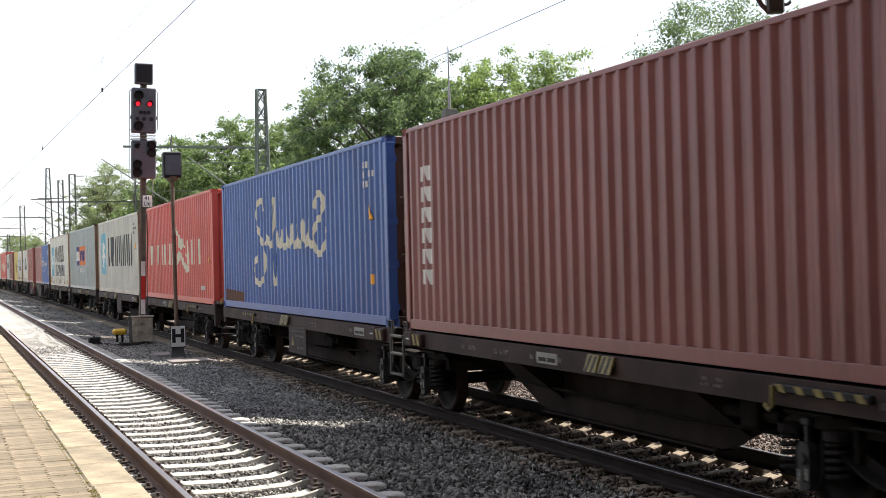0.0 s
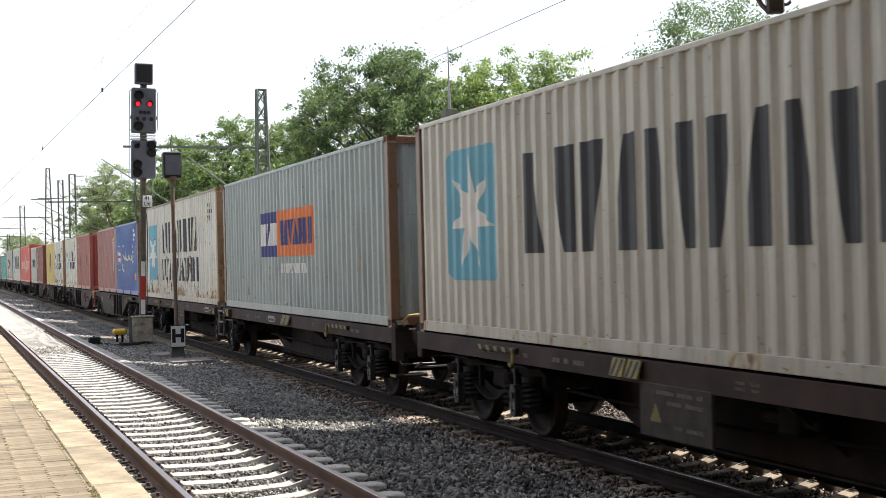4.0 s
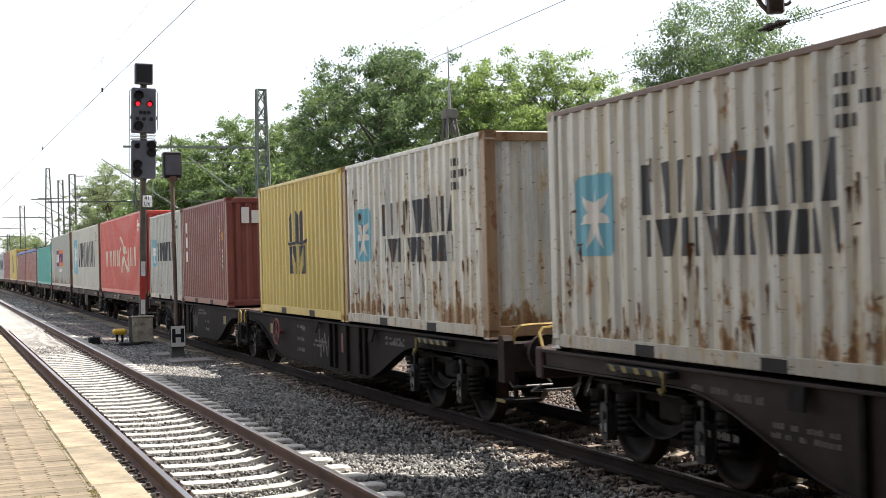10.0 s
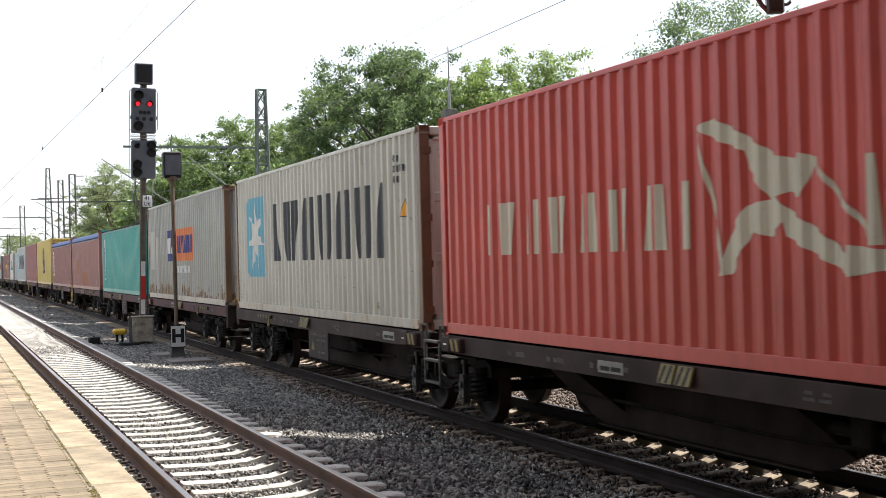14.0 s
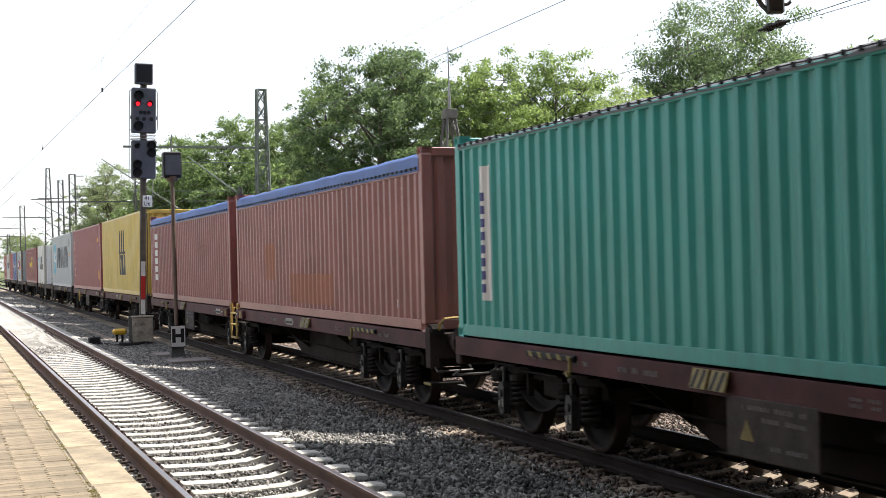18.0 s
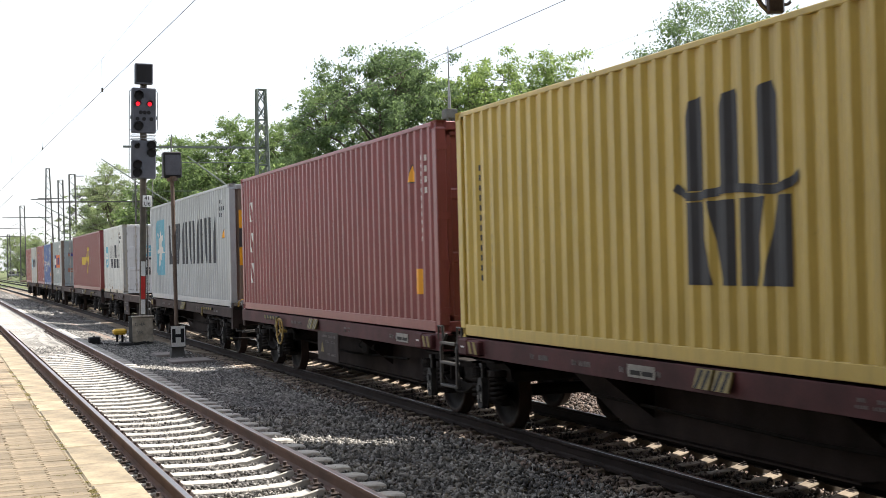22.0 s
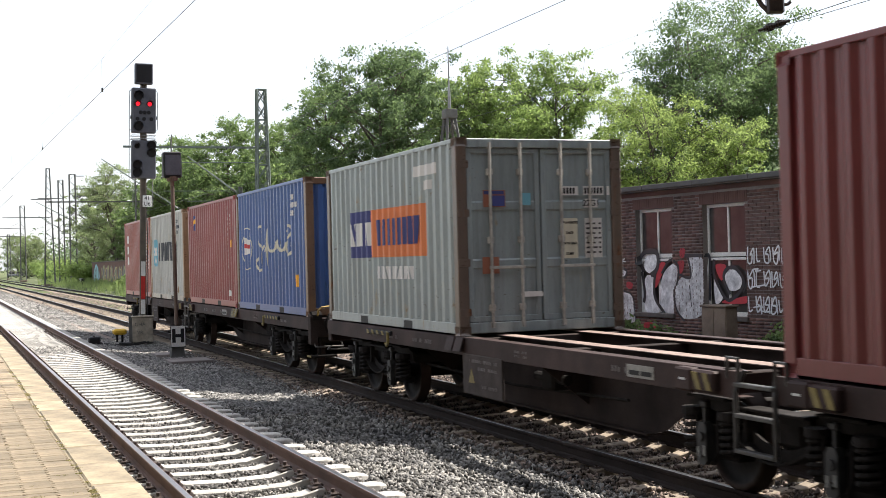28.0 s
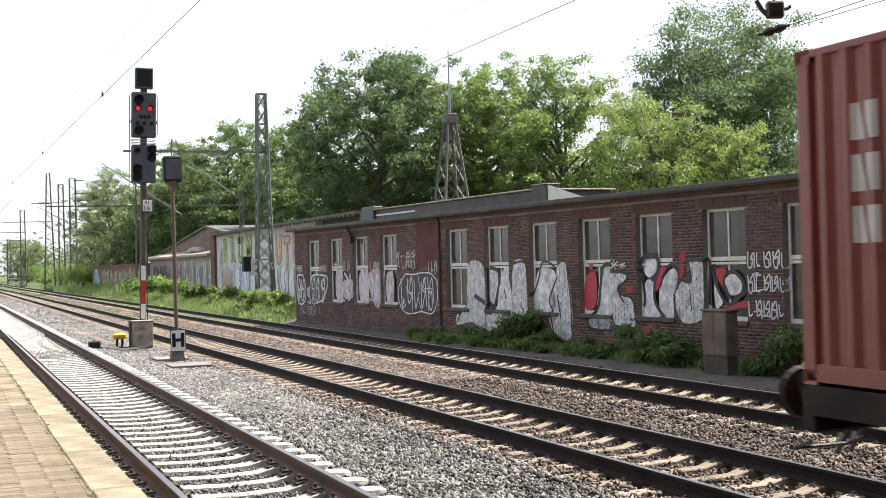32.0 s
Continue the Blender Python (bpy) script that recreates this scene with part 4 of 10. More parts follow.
SPRING, AXLEBOX, LINK = spring_mesh().data("coil_spring", M_BOGIE_FRAME), axlebox_mesh().data("axle_box", M_BOGIE), link_mesh().data("damper_link", M_AXLEBOX)
# a small pale plate that paints the shine on a bolt
GLINT = Mesh().box(-0.0575, -0.0535, -0.016, 0.016, -0.045, 0.045).data("bolt_glint", M_PLATE)


def bogie(wagon, y, springs=True):
    b = part("bogie", BOGIE_FRAME, M_BOGIE_FRAME, wagon, at=pose(0, y, 0))
    for dy in (-0.9, 0.9):
        w = part("wheelset", WHEELSET, M_WHEEL, b, at=pose(0, dy, 0.46))
        WHEELS.append((w, dy))
        for s in (-1, 1):
            part("axle_box", AXLEBOX, M_BOGIE, b, at=pose(s * 0.99, dy, 0.46, 0, 0, 0 if s < 0 else 180))
            part("damper_link", LINK, M_AXLEBOX, b, at=pose(s * 1.14, dy, 0.46, 0, 0, 0 if s < 0 else 180))
            if s < 0:
                for d, z in ((-0.045, 0.40), (0.05, 0.385)):
                    part("bolt_glint", GLINT, M_PLATE, b, "pale plate for the shine of a bolt", at=pose(-1.14, dy + d, z))
                for d in (-0.29, 0.29):
                    part("coil_spring", SPRING, M_BOGIE_FRAME, b, at=pose(s * 1.06, dy + d, 0.38))
    return b


# ---- freight train: wagons ----
def stencil(wagon, y0, y1, z0, z1, mat=None, x=-1.2275, rows=1):
    """Small painted markings that cannot be read, as plain bars."""
    m = Mesh()
    rng = random.Random(int(y0 * 100) + int(z0 * 1000))
    h = (z1 - z0) / rows
    for r in range(rows):
        y = y0
        while y < y1 - 0.02:
            for k in range(rng.randint(2, 7)):
                w, f = rng.uniform(0.014, 0.04), rng.choice((0.5, 0.56, 0.6))
                if y + w > y1:
                    break
                m.box(x - 0.003, x, y, y + w, z0 + r * h + 0.18 * h, z0 + r * h + (0.18 + f) * h)
                y += w + rng.uniform(0.012, 0.022)
            y += rng.uniform(0.05, 0.12)
    part("stencilled_marking", m, mat or M_CHALK, wagon)["kind"] = "stuff"


def hazard_step(wagon, y0, y1, z):
    part("striped_ledge", Mesh().box(-1.27, -1.0, y0, y1, z - 0.07, z, 0.012), M_BLACK, wagon, "black ledge with worn yellow stripes")
    n = 5
    for i in range(n):
        a = y0 + (y1 - y0) * (i + 0.12) / n
        m = Mesh().prism([(a, z - 0.066), (a + 0.09, z - 0.066), (a + 0.14, z - 0.004), (a + 0.05, z - 0.004)], "x", -1.276, -1.2705)
        part("warning_stripe", m, M_HAZ_YELLOW, wagon)


def hook(wagon, y, z):
    part("rope_hook", Mesh().tube([(-1.285, y, z), (-1.285, y, z - 0.16), (-1.285, y + 0.05, z - 0.2), (-1.285, y + 0.1, z - 0.16)], 0.022, 6), M_HAZ_YELLOW, wagon, "worn yellow rope hook")


def buffers(wagon, y, out):
    """Buffer beam and two buffers; out: -1 at the front, 1 at the rear."""
    a, b = sorted((y - out * 0.62, y - out * 0.44))
    # lighter paint at the rear carries its sunlit look; the front is darker
    part("headstock", Mesh().box(-1.2, 1.2, a, b, 0.78, 1.14, 0.02), M_WAGON_GIRDER if out < 0 else M_WAGON, wagon)
    c0, c1 = sorted((y - out * 0.60, y - out * 0.42))
    for s in (-1, 1) if out < 0 else ():
        part("corner_post", Mesh().prism([(c0, 0.66), (c1, 0.66), (c1, 1.16), (c0 + 0.75 * (c1 - c0), 1.22), (c0 + 0.25 * (c1 - c0), 1.22), (c0, 1.16)], "x", s * 1.235, s * 1.10), M_WAGON_GIRDER, wagon, "dark rounded corner post")
    for s in (-1, 1):
        m = Mesh().rod((s * 0.875, y - out * 0.5, 1.03), (s * 0.875, y - out * 0.2, 1.03), 0.11, 14)
        m.rod((s * 0.875, y - out * 0.2, 1.03), (s * 0.875, y - out * 0.06, 1.03), 0.085, 14)
        m.rod((s * 0.875, y - out * 0.06, 1.03), (s * 0.875, y, 1.03), 0.20, 18, 0.22)
        part("buffer", m, M_WAGON_BLACKISH if out < 0 else M_WAGON, wagon)
    m = Mesh().tube([(0, y - out * 0.5, 0.98), (0, y - out * 0.18, 1.0), (0, y - out * 0.05, 1.08), (0, y, 1.0)], 0.045, 8)
    part("coupling", m, M_BOGIE, wagon)
    m = Mesh().tube([(-1.10, y - out * 0.46, 1.10), (-1.10, y - out * 0.36, 1.28), (-1.04, y - out * 0.34, 1.34), (-0.9, y - out * 0.34, 1.35), (-0.1, y - out * 0.34, 1.35), (0.0, y - out * 0.36, 1.28), (0.0, y - out * 0.46, 1.10)], 0.019, 6)
    part("shunter_handrail", m, M_RAILING, wagon, "yellow tube handrail")
    m = Mesh().tube([(-1.16, y - out * 0.5, 0.70), (-1.18, y - out * 0.3, 0.62), (-0.66, y - out * 0.3, 0.62), (-0.64, y - out * 0.5, 0.70)], 0.016, 6)
    part("uncoupling_bar", m, M_STEP, wagon, "thin grey bent bar")
    if out > 0:
        for x in (-0.42, -0.28):
            part("brake_hose", Mesh().tube([(x, y - 0.45, 0.92), (x - 0.05, y - 0.2, 0.80), (x - 0.04, y + 0.02, 0.56), (x, y + 0.12, 0.48), (x + 0.1, y + 0.2, 0.62)], 0.022, 6), M_RUBBER, wagon, "hanging black brake hose")
        return
    m = Mesh().box(-1.25, -0.75, y - out * 0.5 - 0.13, y - out * 0.5 + 0.13, 0.42, 0.46, 0.008)
    m.rod((-1.05, y - out * 0.5, 0.44), (-1.05, y - out * 0.5, 0.85), 0.03, 6)
    part("shunter_step", m, M_BOGIE, wagon)
    part("step_edge", Mesh().box(-1.262, -1.253, y - out * 0.5 - 0.13, y - out * 0.5 + 0.13, 0.425, 0.462), M_HAZ_YELLOW, wagon)


def ladder(wagon, y, mat, x=-1.24):
    for d in (-0.28, 0.28):
        m = Mesh().tube([(x, y + d, 0.46), (x, y + d, 0.98), (x + 0.06, y + d * 0.8, 1.16)], 0.024, 6)
        part("ladder_rail", m, mat, wagon, "bent tube step frame")
    for z in (0.48, 0.78, 1.04):
        part("step", Mesh().box(x - 0.03, x + 0.045, y - 0.27, y + 0.27, z - 0.018, z + 0.018, 0.006), mat, wagon)
    for d in (-0.34, 0.34):
        m = Mesh().tube([(x + 0.02, y + d - 0.08, 1.08), (x + 0.02, y + d - 0.08, 1.26), (x + 0.02, y + d + 0.08, 1.26), (x + 0.02, y + d + 0.08, 1.08)], 0.018, 6)
        part("grab_handle", m, mat, wagon, "grey bent tube grab handle")


def flat_platform(wagon, a, mat, second, empty_mid=False):
    """One half of a twin flat wagon, carrying forty feet from y = a."""
    b = a + 12.192
    for s in (-1, 1):
        x0, x1 = sorted((s * 1.224, s * 1.06))
        m = Mesh().box(min(s * 1.224, s * 1.205), max(s * 1.224, s * 1.205), a - 0.1, b + 0.1, 0.925, 1.135)
        m.box(x0, x1, a - 0.1, b + 0.1, 1.128, 1.148, 0.004).box(x0, x1, a - 0.1, b + 0.1, 0.915, 0.93, 0.004)
        part("side_sill", m, mat, wagon)
        rise = [(9.8, 0.28), (10.05, 0.34), (10.9, 0.80), (11.05, 0.86)] if second else [(8.9, 0.28), (9.15, 0.34), (10.3, 0.80), (10.5, 0.86)]
        belly = [(0, 1.12), (0, 0.86), (3.6, 0.86), (3.8, 0.80), (4.85, 0.34), (5.1, 0.28)] + rise + [(12.192, 0.86), (12.192, 1.12)]
        belly = [(b - o, z) if second else (a + o, z) for o, z in belly]
        f0, f1 = (b - 9.8, b - 5.1) if second else (a + 5.1, a + 8.9)
        m = Mesh().prism(belly, "x", s * 0.555, s * 0.575)
        m.box(min(s * 0.48, s * 0.66), max(s * 0.48, s * 0.66), a, b, 1.12, 1.14)
        m.box(min(s * 0.48, s * 0.66), max(s * 0.48, s * 0.66), f0, f1, 0.265, 0.285)
        part("main_girder", m, M_WAGON_GIRDER, wagon)
        part("girder_top", Mesh().box(min(s * 0.46, s * 0.68), max(s * 0.46, s * 0.68), a, b, 1.141, 1.149), M_GIRDER_TOP_LIT, wagon, "rust-brown girder top, paled as if sunlit")
    for y in (a + 0.12, a + 3.6, a + 6.1, a + 9.4, b - 0.12):
        part("cross_beam", Mesh().box(-1.2, 1.2, y - 0.09, y + 0.09, 0.94, 1.12, 0.01), M_WAGON_GIRDER, wagon)
    for y in ((b - 8.4, b - 4.6) if second else (a + 4.6, a + 8.4)):
        for s in (-1, 1):
            part("gusset", Mesh().prism([(s * 0.575, 1.0), (s * 1.2, 1.0), (s * 1.2, 0.92), (s * 0.60, 0.45)], "y", y - 0.012, y + 0.012), M_WAGON_GIRDER, wagon)
    for y in (a + 0.09, b - 0.09, *(() if not empty_mid else (a + 6.0,))):
        for s in (-1, 1):
            part("twistlock", Mesh().box(s * 1.13 - 0.06, s * 1.13 + 0.06, y - 0.07, y + 0.07, 1.1, 1.158, 0.01), M_BOGIE, wagon)
    # folding clamps at mid-length: striped flaps that lean outwards
    for d in (0.0, 0.30):
        y = a + 5.98 + d
        flap = part("clamp_flap", Mesh().prism([(-1.228, 1.135), (-1.25, 1.14), (-1.305, 0.965), (-1.285, 0.96)], "y", y, y + 0.25), M_HAZ_YELLOW if not empty_mid else M_WAGON, wagon, "worn yellow folding clamp flap" if not empty_mid else "brown folding clamp flap")
        for k in (() if empty_mid else (0.03, 0.14)):
            m = Mesh().add([(-1.2495 - 0.0045, y + k, 1.13), (-1.2495 - 0.0045, y + k + 0.05, 1.13), (-1.3045 - 0.0025, y + k + 0.09, 0.968), (-1.3045 - 0.0025, y + k + 0.04, 0.968)], [(0, 3, 2, 1)])
            part("warning_stripe", m, M_BLACK, flap)
    inner, outer = (a, b) if second else (b, a)
    d = 1 if second else -1  # towards the outer end
    y0, y1 = sorted((outer - d * 2.15, outer - d * 3.35))
    hazard_step(wagon, y0, y1, 1.10)
    hook(wagon, outer - d * 3.3, 1.08)
    y0, y1 = sorted((inner + d * 0.15, inner + d * 0.75))
    part("end_block", Mesh().box(-1.30, -1.02, y0, y1, 0.94, 1.13, 0.02), mat, wagon)
    part("end_mark", Mesh().box(-1.319, -1.3155, y1 - 0.18, y1 - 0.08, 1.03, 1.05), M_WHITE, wagon, "small white mark")
    part("end_cover", Mesh().box(-1.315, -1.02, y1 - 0.27, y1 + 0.01, 0.93, 1.142, 0.02), mat, wagon, "worn folded cover plate")
    for i in range(2):
        yy = y0 + 0.02 + 0.16 * i
        m = Mesh().prism([(yy, 0.96), (yy + 0.08, 0.96), (yy + 0.15, 1.11), (yy + 0.07, 1.11)], "x", -1.306, -1.3005)
        part("warning_stripe", m, M_HAZ_YELLOW, wagon)
    # stop lugs at the outer end
    for s in (-1, 1):
        lug = [(outer + d * 0.01, 1.1), (outer + d * 0.22, 1.1), (outer + d * 0.22, 1.20), (outer + d * 0.15, 1.26), (outer + d * 0.07, 1.26), (outer + d * 0.01, 1.20)]
        part("stop_lug", Mesh().prism(lug, "x", s * 1.20, s * 1.02), M_BOGIE, wagon)
    for o, w in ((1.6, 0.5), (4.1, 0.35), (7.2, 0.8), (8.6, 0.45), (9.6, 0.5)):
        stencil(wagon, a + o, a + o + w, 0.98, 1.08, rows=1 if o != 4.1 else 2)
    y0 = a + 1.25 if second else b - 4.9
    plate = part("label_plate", Mesh().box(-1.232, -1.226, y0, y0 + 0.52, 0.965, 1.09, 0.002), M_PLATE, wagon, "white instruction plate with two dark fields")
    for d in (0.04, 0.27):
        part("plate_field", Mesh().box(-1.2345, -1.2325, y0 + d, y0 + d + 0.2, 0.99, 1.035), M_BLACK, plate)
    if second:
        part("data_panel", Mesh().box(-1.235, -1.20, a + 4.8, a + 6.05, 0.43, 0.94, 0.008), M_BOARD, wagon, "hanging data board with faded stencils")
        part("board_triangle", Mesh().prism([(a + 5.85, 0.58), (a + 5.65, 0.58), (a + 5.75, 0.76)], "x", -1.239, -1.2355), M_HAZ_YELLOW, wagon, "small worn yellow triangle")
        for z, l in ((0.83, 0.9), (0.74, 0.7), (0.52, 0.5)):
            stencil(wagon, a + 4.95, a + 4.95 + l, z, z + 0.07, x=-1.2365)
    # brake gear under the floor
    part("air_tank", Mesh().rod((-0.30, a + 7.0, 0.72), (-0.30, a + 8.3, 0.72), 0.17, 16).rod((-0.30, a + 6.95, 0.72), (-0.30, a + 7.0, 0.72), 0.10, 16, 0.17), M_BOGIE, wagon)
    part("brake_rod", Mesh().tube([(-0.75, a + 2.6, 0.62), (-0.75, a + 5.5, 0.55), (-0.75, a + 9.5, 0.62)], 0.02, 5), M_BOGIE, wagon)
    part("brake_valve", Mesh().box(-1.0, -0.72, a + 3.9, a + 4.2, 0.62, 0.9, 0.03).rod((-0.9, a + 3.7, 0.75), (-0.9, a + 4.5, 0.75), 0.06, 10), M_BOGIE, wagon)


def twin_flat_wagon(y_start, mat, label, empty=False, handwheel=False, steps=None):
    """Articulated pair of flat wagons on three bogies, 26.39 m long."""
    w = thing("container_flat_wagon", label, "freight wagon", "wagons of the container train")
    flat_platform(w, 0.62, mat, False)
    flat_platform(w, 13.57, mat, True, empty)
    for y in (2.77, 13.19, 23.61):
        bogie(w, y)
    buffers(w, 0.0, -1)
    buffers(w, 26.39, 1)
    part("joint_block", Mesh().box(-0.35, 0.35, 12.7, 13.7, 0.86, 1.1, 0.03), M_WAGON, w)
    ladder(w, 13.19, steps or M_STEP)
    if handwheel:
        wheel(w, 26.39 - 4.2, 0.82, M_RAILING)
    MOVERS.append((w, y_start))
    return w


def wheel(wagon, y, z, mat):
    m = Mesh()
    ring = [(-1.29, y + 0.25 * math.cos(a), z + 0.25 * math.sin(a)) for a in [i * math.pi / 9 for i in range(19)]]
    m.tube(ring, 0.018, 6)
    for k in range(3):
        a = math.pi / 2 + k * 2 * math.pi / 3
        m.rod((-1.27, y, z), (-1.29, y + 0.25 * math.cos(a), z + 0.25 * math.sin(a)), 0.016, 6)
    m.rod((-1.15, y, z), (-1.30, y, z), 0.04, 8)
    part("handbrake_wheel", m, mat, wagon, "three-spoked handbrake wheel")


def fishbelly_half(wagon, a, second, mat, wheel_at=None):
    """Half of a deep-sided container wagon for two twenty-foot boxes from y = a."""
    b = a + 12.196
    j0, j1 = (a - 1.55, b + 0.3) if second else (a - 0.3, b + 1.55)

    def bottom(y):
        o = b - y if second else y - a  # from the outer end
        e = min(1.0, max(0.0, (5.2 - o) / 2.6, (o - 10.45) / 2.3))
        return 0.28 + 0.64 * (3 * e * e - 2 * e * e * e)

    ys = [j0 + (j1 - j0) * i / 60 for i in range(61)]
    for s in (-1, 1):
        x0, x1 = s * 1.14, s * 1.16
        m = Mesh().prism([(y, 1.09) for y in (j0, j1)] + [(y, bottom(y)) for y in reversed(ys)], "x", x0, x1)
        part("side_web", m, mat, wagon, "deep curved side plate")
        m, k = Mesh(), len(ys)
        for y in ys:
            z = bottom(y)
            m.v += [(s * 1.05, y, z), (s * 1.21, y, z), (s * 1.21, y, z + 0.018), (s * 1.05, y, z + 0.018)]
        m.f = [(4 * i + j, 4 * i + (j + 1) % 4, 4 * i + 4 + (j + 1) % 4, 4 * i + 4 + j) for i in range(k - 1) for j in range(4)] + [(3, 2, 1, 0), (4 * k - 4, 4 * k - 3, 4 * k - 2, 4 * k - 1)]
        part("lower_flange", m, mat, wagon)
        part("upper_flange", Mesh().box(min(s * 1.02, s * 1.215), max(s * 1.02, s * 1.215), j0, j1, 1.09, 1.125, 0.006), mat, wagon)
        # near-black ribs stand for the deep shadow gaps in the side
        for y in (a + 5.1, a + 5.4, a + 6.1, a + 6.8, a + 7.1):
            part("shadow_gap_rib", Mesh().box(min(s * 1.16, s * 1.212), max(s * 1.16, s * 1.212), y - 0.035, y + 0.035, 0.33, 1.09, 0.006), M_BOGIE, wagon)
    for y in (a + 0.1, a + 3.0, a + 6.1, a + 9.2, b - 0.1):
        part("cross_beam", Mesh().box(-1.14, 1.14, y - 0.1, y + 0.1, 0.92, 1.09, 0.01), mat, wagon)
    part("centre_girder", Mesh().box(-0.2, 0.2, j0, j1, 0.80, 1.08, 0.01), mat, wagon)
    for y in (a + 0.09, a + 6.0, a + 6.2, b - 0.09):
        for s in (-1, 1):
            part("twistlock", Mesh().box(s * 1.13 - 0.06, s * 1.13 + 0.06, y - 0.06, y + 0.06, 1.1, 1.158, 0.01), M_BOGIE, wagon)
    for y in (a + 4.55, a + 7.75):
        m = Mesh()
        m.add([(-1.22, y, 1.10), (-1.22, y + 0.2, 1.10), (-1.30, y + 0.12, 0.90), (-1.30, y - 0.08, 0.90), (-1.19, y, 1.10), (-1.19, y + 0.2, 1.10), (-1.27, y + 0.12, 0.90), (-1.27, y - 0.08, 0.90)],
              [(0, 1, 2, 3), (4, 7, 6, 5), (0, 4, 5, 1), (3, 2, 6, 7), (0, 3, 7, 4), (1, 5, 6, 2)])
        part("clamp_lever", m, M_BOGIE, wagon)
    outer, d = (b, 1) if second else (a, -1)
    y0, y1 = sorted((outer - d * 1.3, outer - d * 2.5))
    hazard_step(wagon, y0, y1, 1.07)
    hook(wagon, outer - d * 2.45, 1.06)
    stencil(wagon, a + 3.3, a + 4.2, 0.86, 1.02, x=-1.1615, rows=2)
    stencil(wagon, a + 7.4, a + 8.3, 0.62, 0.78, x=-1.1615, rows=2)
    stencil(wagon, a + 8.9, a + 9.5, 0.90, 1.0, x=-1.1615)
    part("paint_patch", Mesh().box(-1.1635, -1.1605, a + 6.42, a + 6.52, 0.62, 0.94), M_WAGON_RED, wagon, "narrow red painted mark")
    d = -1 if second else 1  # towards the middle joint
    inner = a if second else b
    part("yellow_label", Mesh().box(-1.1645, -1.1605, inner - d * 0.75 - 0.14, inner - d * 0.75 + 0.14, 0.72, 0.92), M_HAZ_YELLOW, wagon, "worn yellow instruction label")
    for o, z0, w in ((3.0, 0.46, 0.55), (3.0, 0.66, 0.5), (3.2, 0.86, 0.3), (9.0, 0.5, 0.5), (8.6, 0.86, 0.45)):
        stencil(wagon, inner - d * o - w / 2, inner - d * o + w / 2, z0, z0 + 0.12, x=-1.1615, rows=1)
    y0 = inner - d * 4.6
    swirl = bent([(y0 - 0.3, 0.85), (y0 - 0.2, 0.5), (y0 - 0.05, 0.9), (y0 + 0.02, 0.55), (y0 + 0.12, 0.8), (y0 + 0.22, 0.45), (y0 + 0.3, 0.95)], 5)
    part("graffiti_line", strip_mesh(*ribbon(swirl, 0.035), lambda q: (-1.163, q[0], q[1])), M_CHALK, wagon, "pale sprayed scribble")
    if wheel_at:
        wheel(wagon, wheel_at, 0.80, M_WAGON_RED)


def deep_wagon(y_start, label, wheel_1=None, wheel_2=None, steps=None, mat=None):
    """Articulated deep-sided wagon on three bogies, 29.53 m long."""
    w = thing("deep_sided_container_wagon", label, "freight wagon", "wagons of the container train")
    fishbelly_half(w, 0.89, False, mat or M_WAGON_DEEP, wheel_1)
    fishbelly_half(w, 16.39, True, mat or M_WAGON_DEEP, wheel_2)
    for y in (2.9, 14.74, 26.6):
        bogie(w, y)
    buffers(w, 0.0, -1)
    buffers(w, 29.53, 1)
    for i, (y0, y1) in enumerate(((13.2, 13.75), (13.79, 14.55), (14.63, 15.2), (15.28, 15.72))):
        part("deck_plate", Mesh().box(-0.95 - 0.2 * (i % 2), 1.15, y0, y1, 1.126, 1.14 + 0.008 * (i % 3), 0.003), M_DECK, w, "rust-brown steel deck plate")
    m = Mesh()
    for z in (0.46, 0.84):
        m.box(-1.30, -1.14, 14.13, 14.72, z - 0.03, z + 0.03, 0.006)
    for y in (14.12, 14.72):
        m.box(-1.30, -1.25, y - 0.025, y + 0.025, 0.43, 1.14 if y < 14.5 else 0.86, 0.006)
    part("step_frame", m, steps or M_WAGON_RED, w, "steel step frame")
    for y in (14.22, 14.80):
        m = Mesh().tube([(-1.23, y, 0.84), (-1.27, y, 0.84), (-1.27, y, 1.05)] + [(-1.265, y + 0.11 - 0.11 * math.cos(k * math.pi / 8), 1.05 + 0.08 * math.sin(k * math.pi / 8)) for k in range(1, 8)] + [(-1.27, y + 0.22, 1.05), (-1.27, y + 0.22, 0.84), (-1.23, y + 0.22, 0.84)], 0.014, 8)
        part("grab_handle", m, M_RAILING, w, "yellow tube grab handle")
    MOVERS.append((w, y_start))
    return w


# ---- freight train: containers ----
CASTING = {}


def casting_mesh(mat):
    """Corner casting with its holes, 178 x 162 x 118 mm."""
    if mat.name not in CASTING:
        bm = bmesh.new()
        bmesh.ops.create_cube(bm, size=1.0)
        for v in bm.verts:
            v.co = Vector((v.co.x * 0.162, v.co.y * 0.178, v.co.z * 0.118))
        faces = list(bm.faces)
        for f in faces:
            r = bmesh.ops.inset_individual(bm, faces=[f], thickness=0.032, depth=0)
            f.normal_update()
            bmesh.ops.translate(bm, verts=f.verts, vec=-f.normal * 0.03)
        me = bpy.data.meshes.new("corner_casting")
        bm.to_mesh(me)
        bm.free()
        me.materials.append(mat)
        CASTING[mat.name] = me
    return CASTING[mat.name]


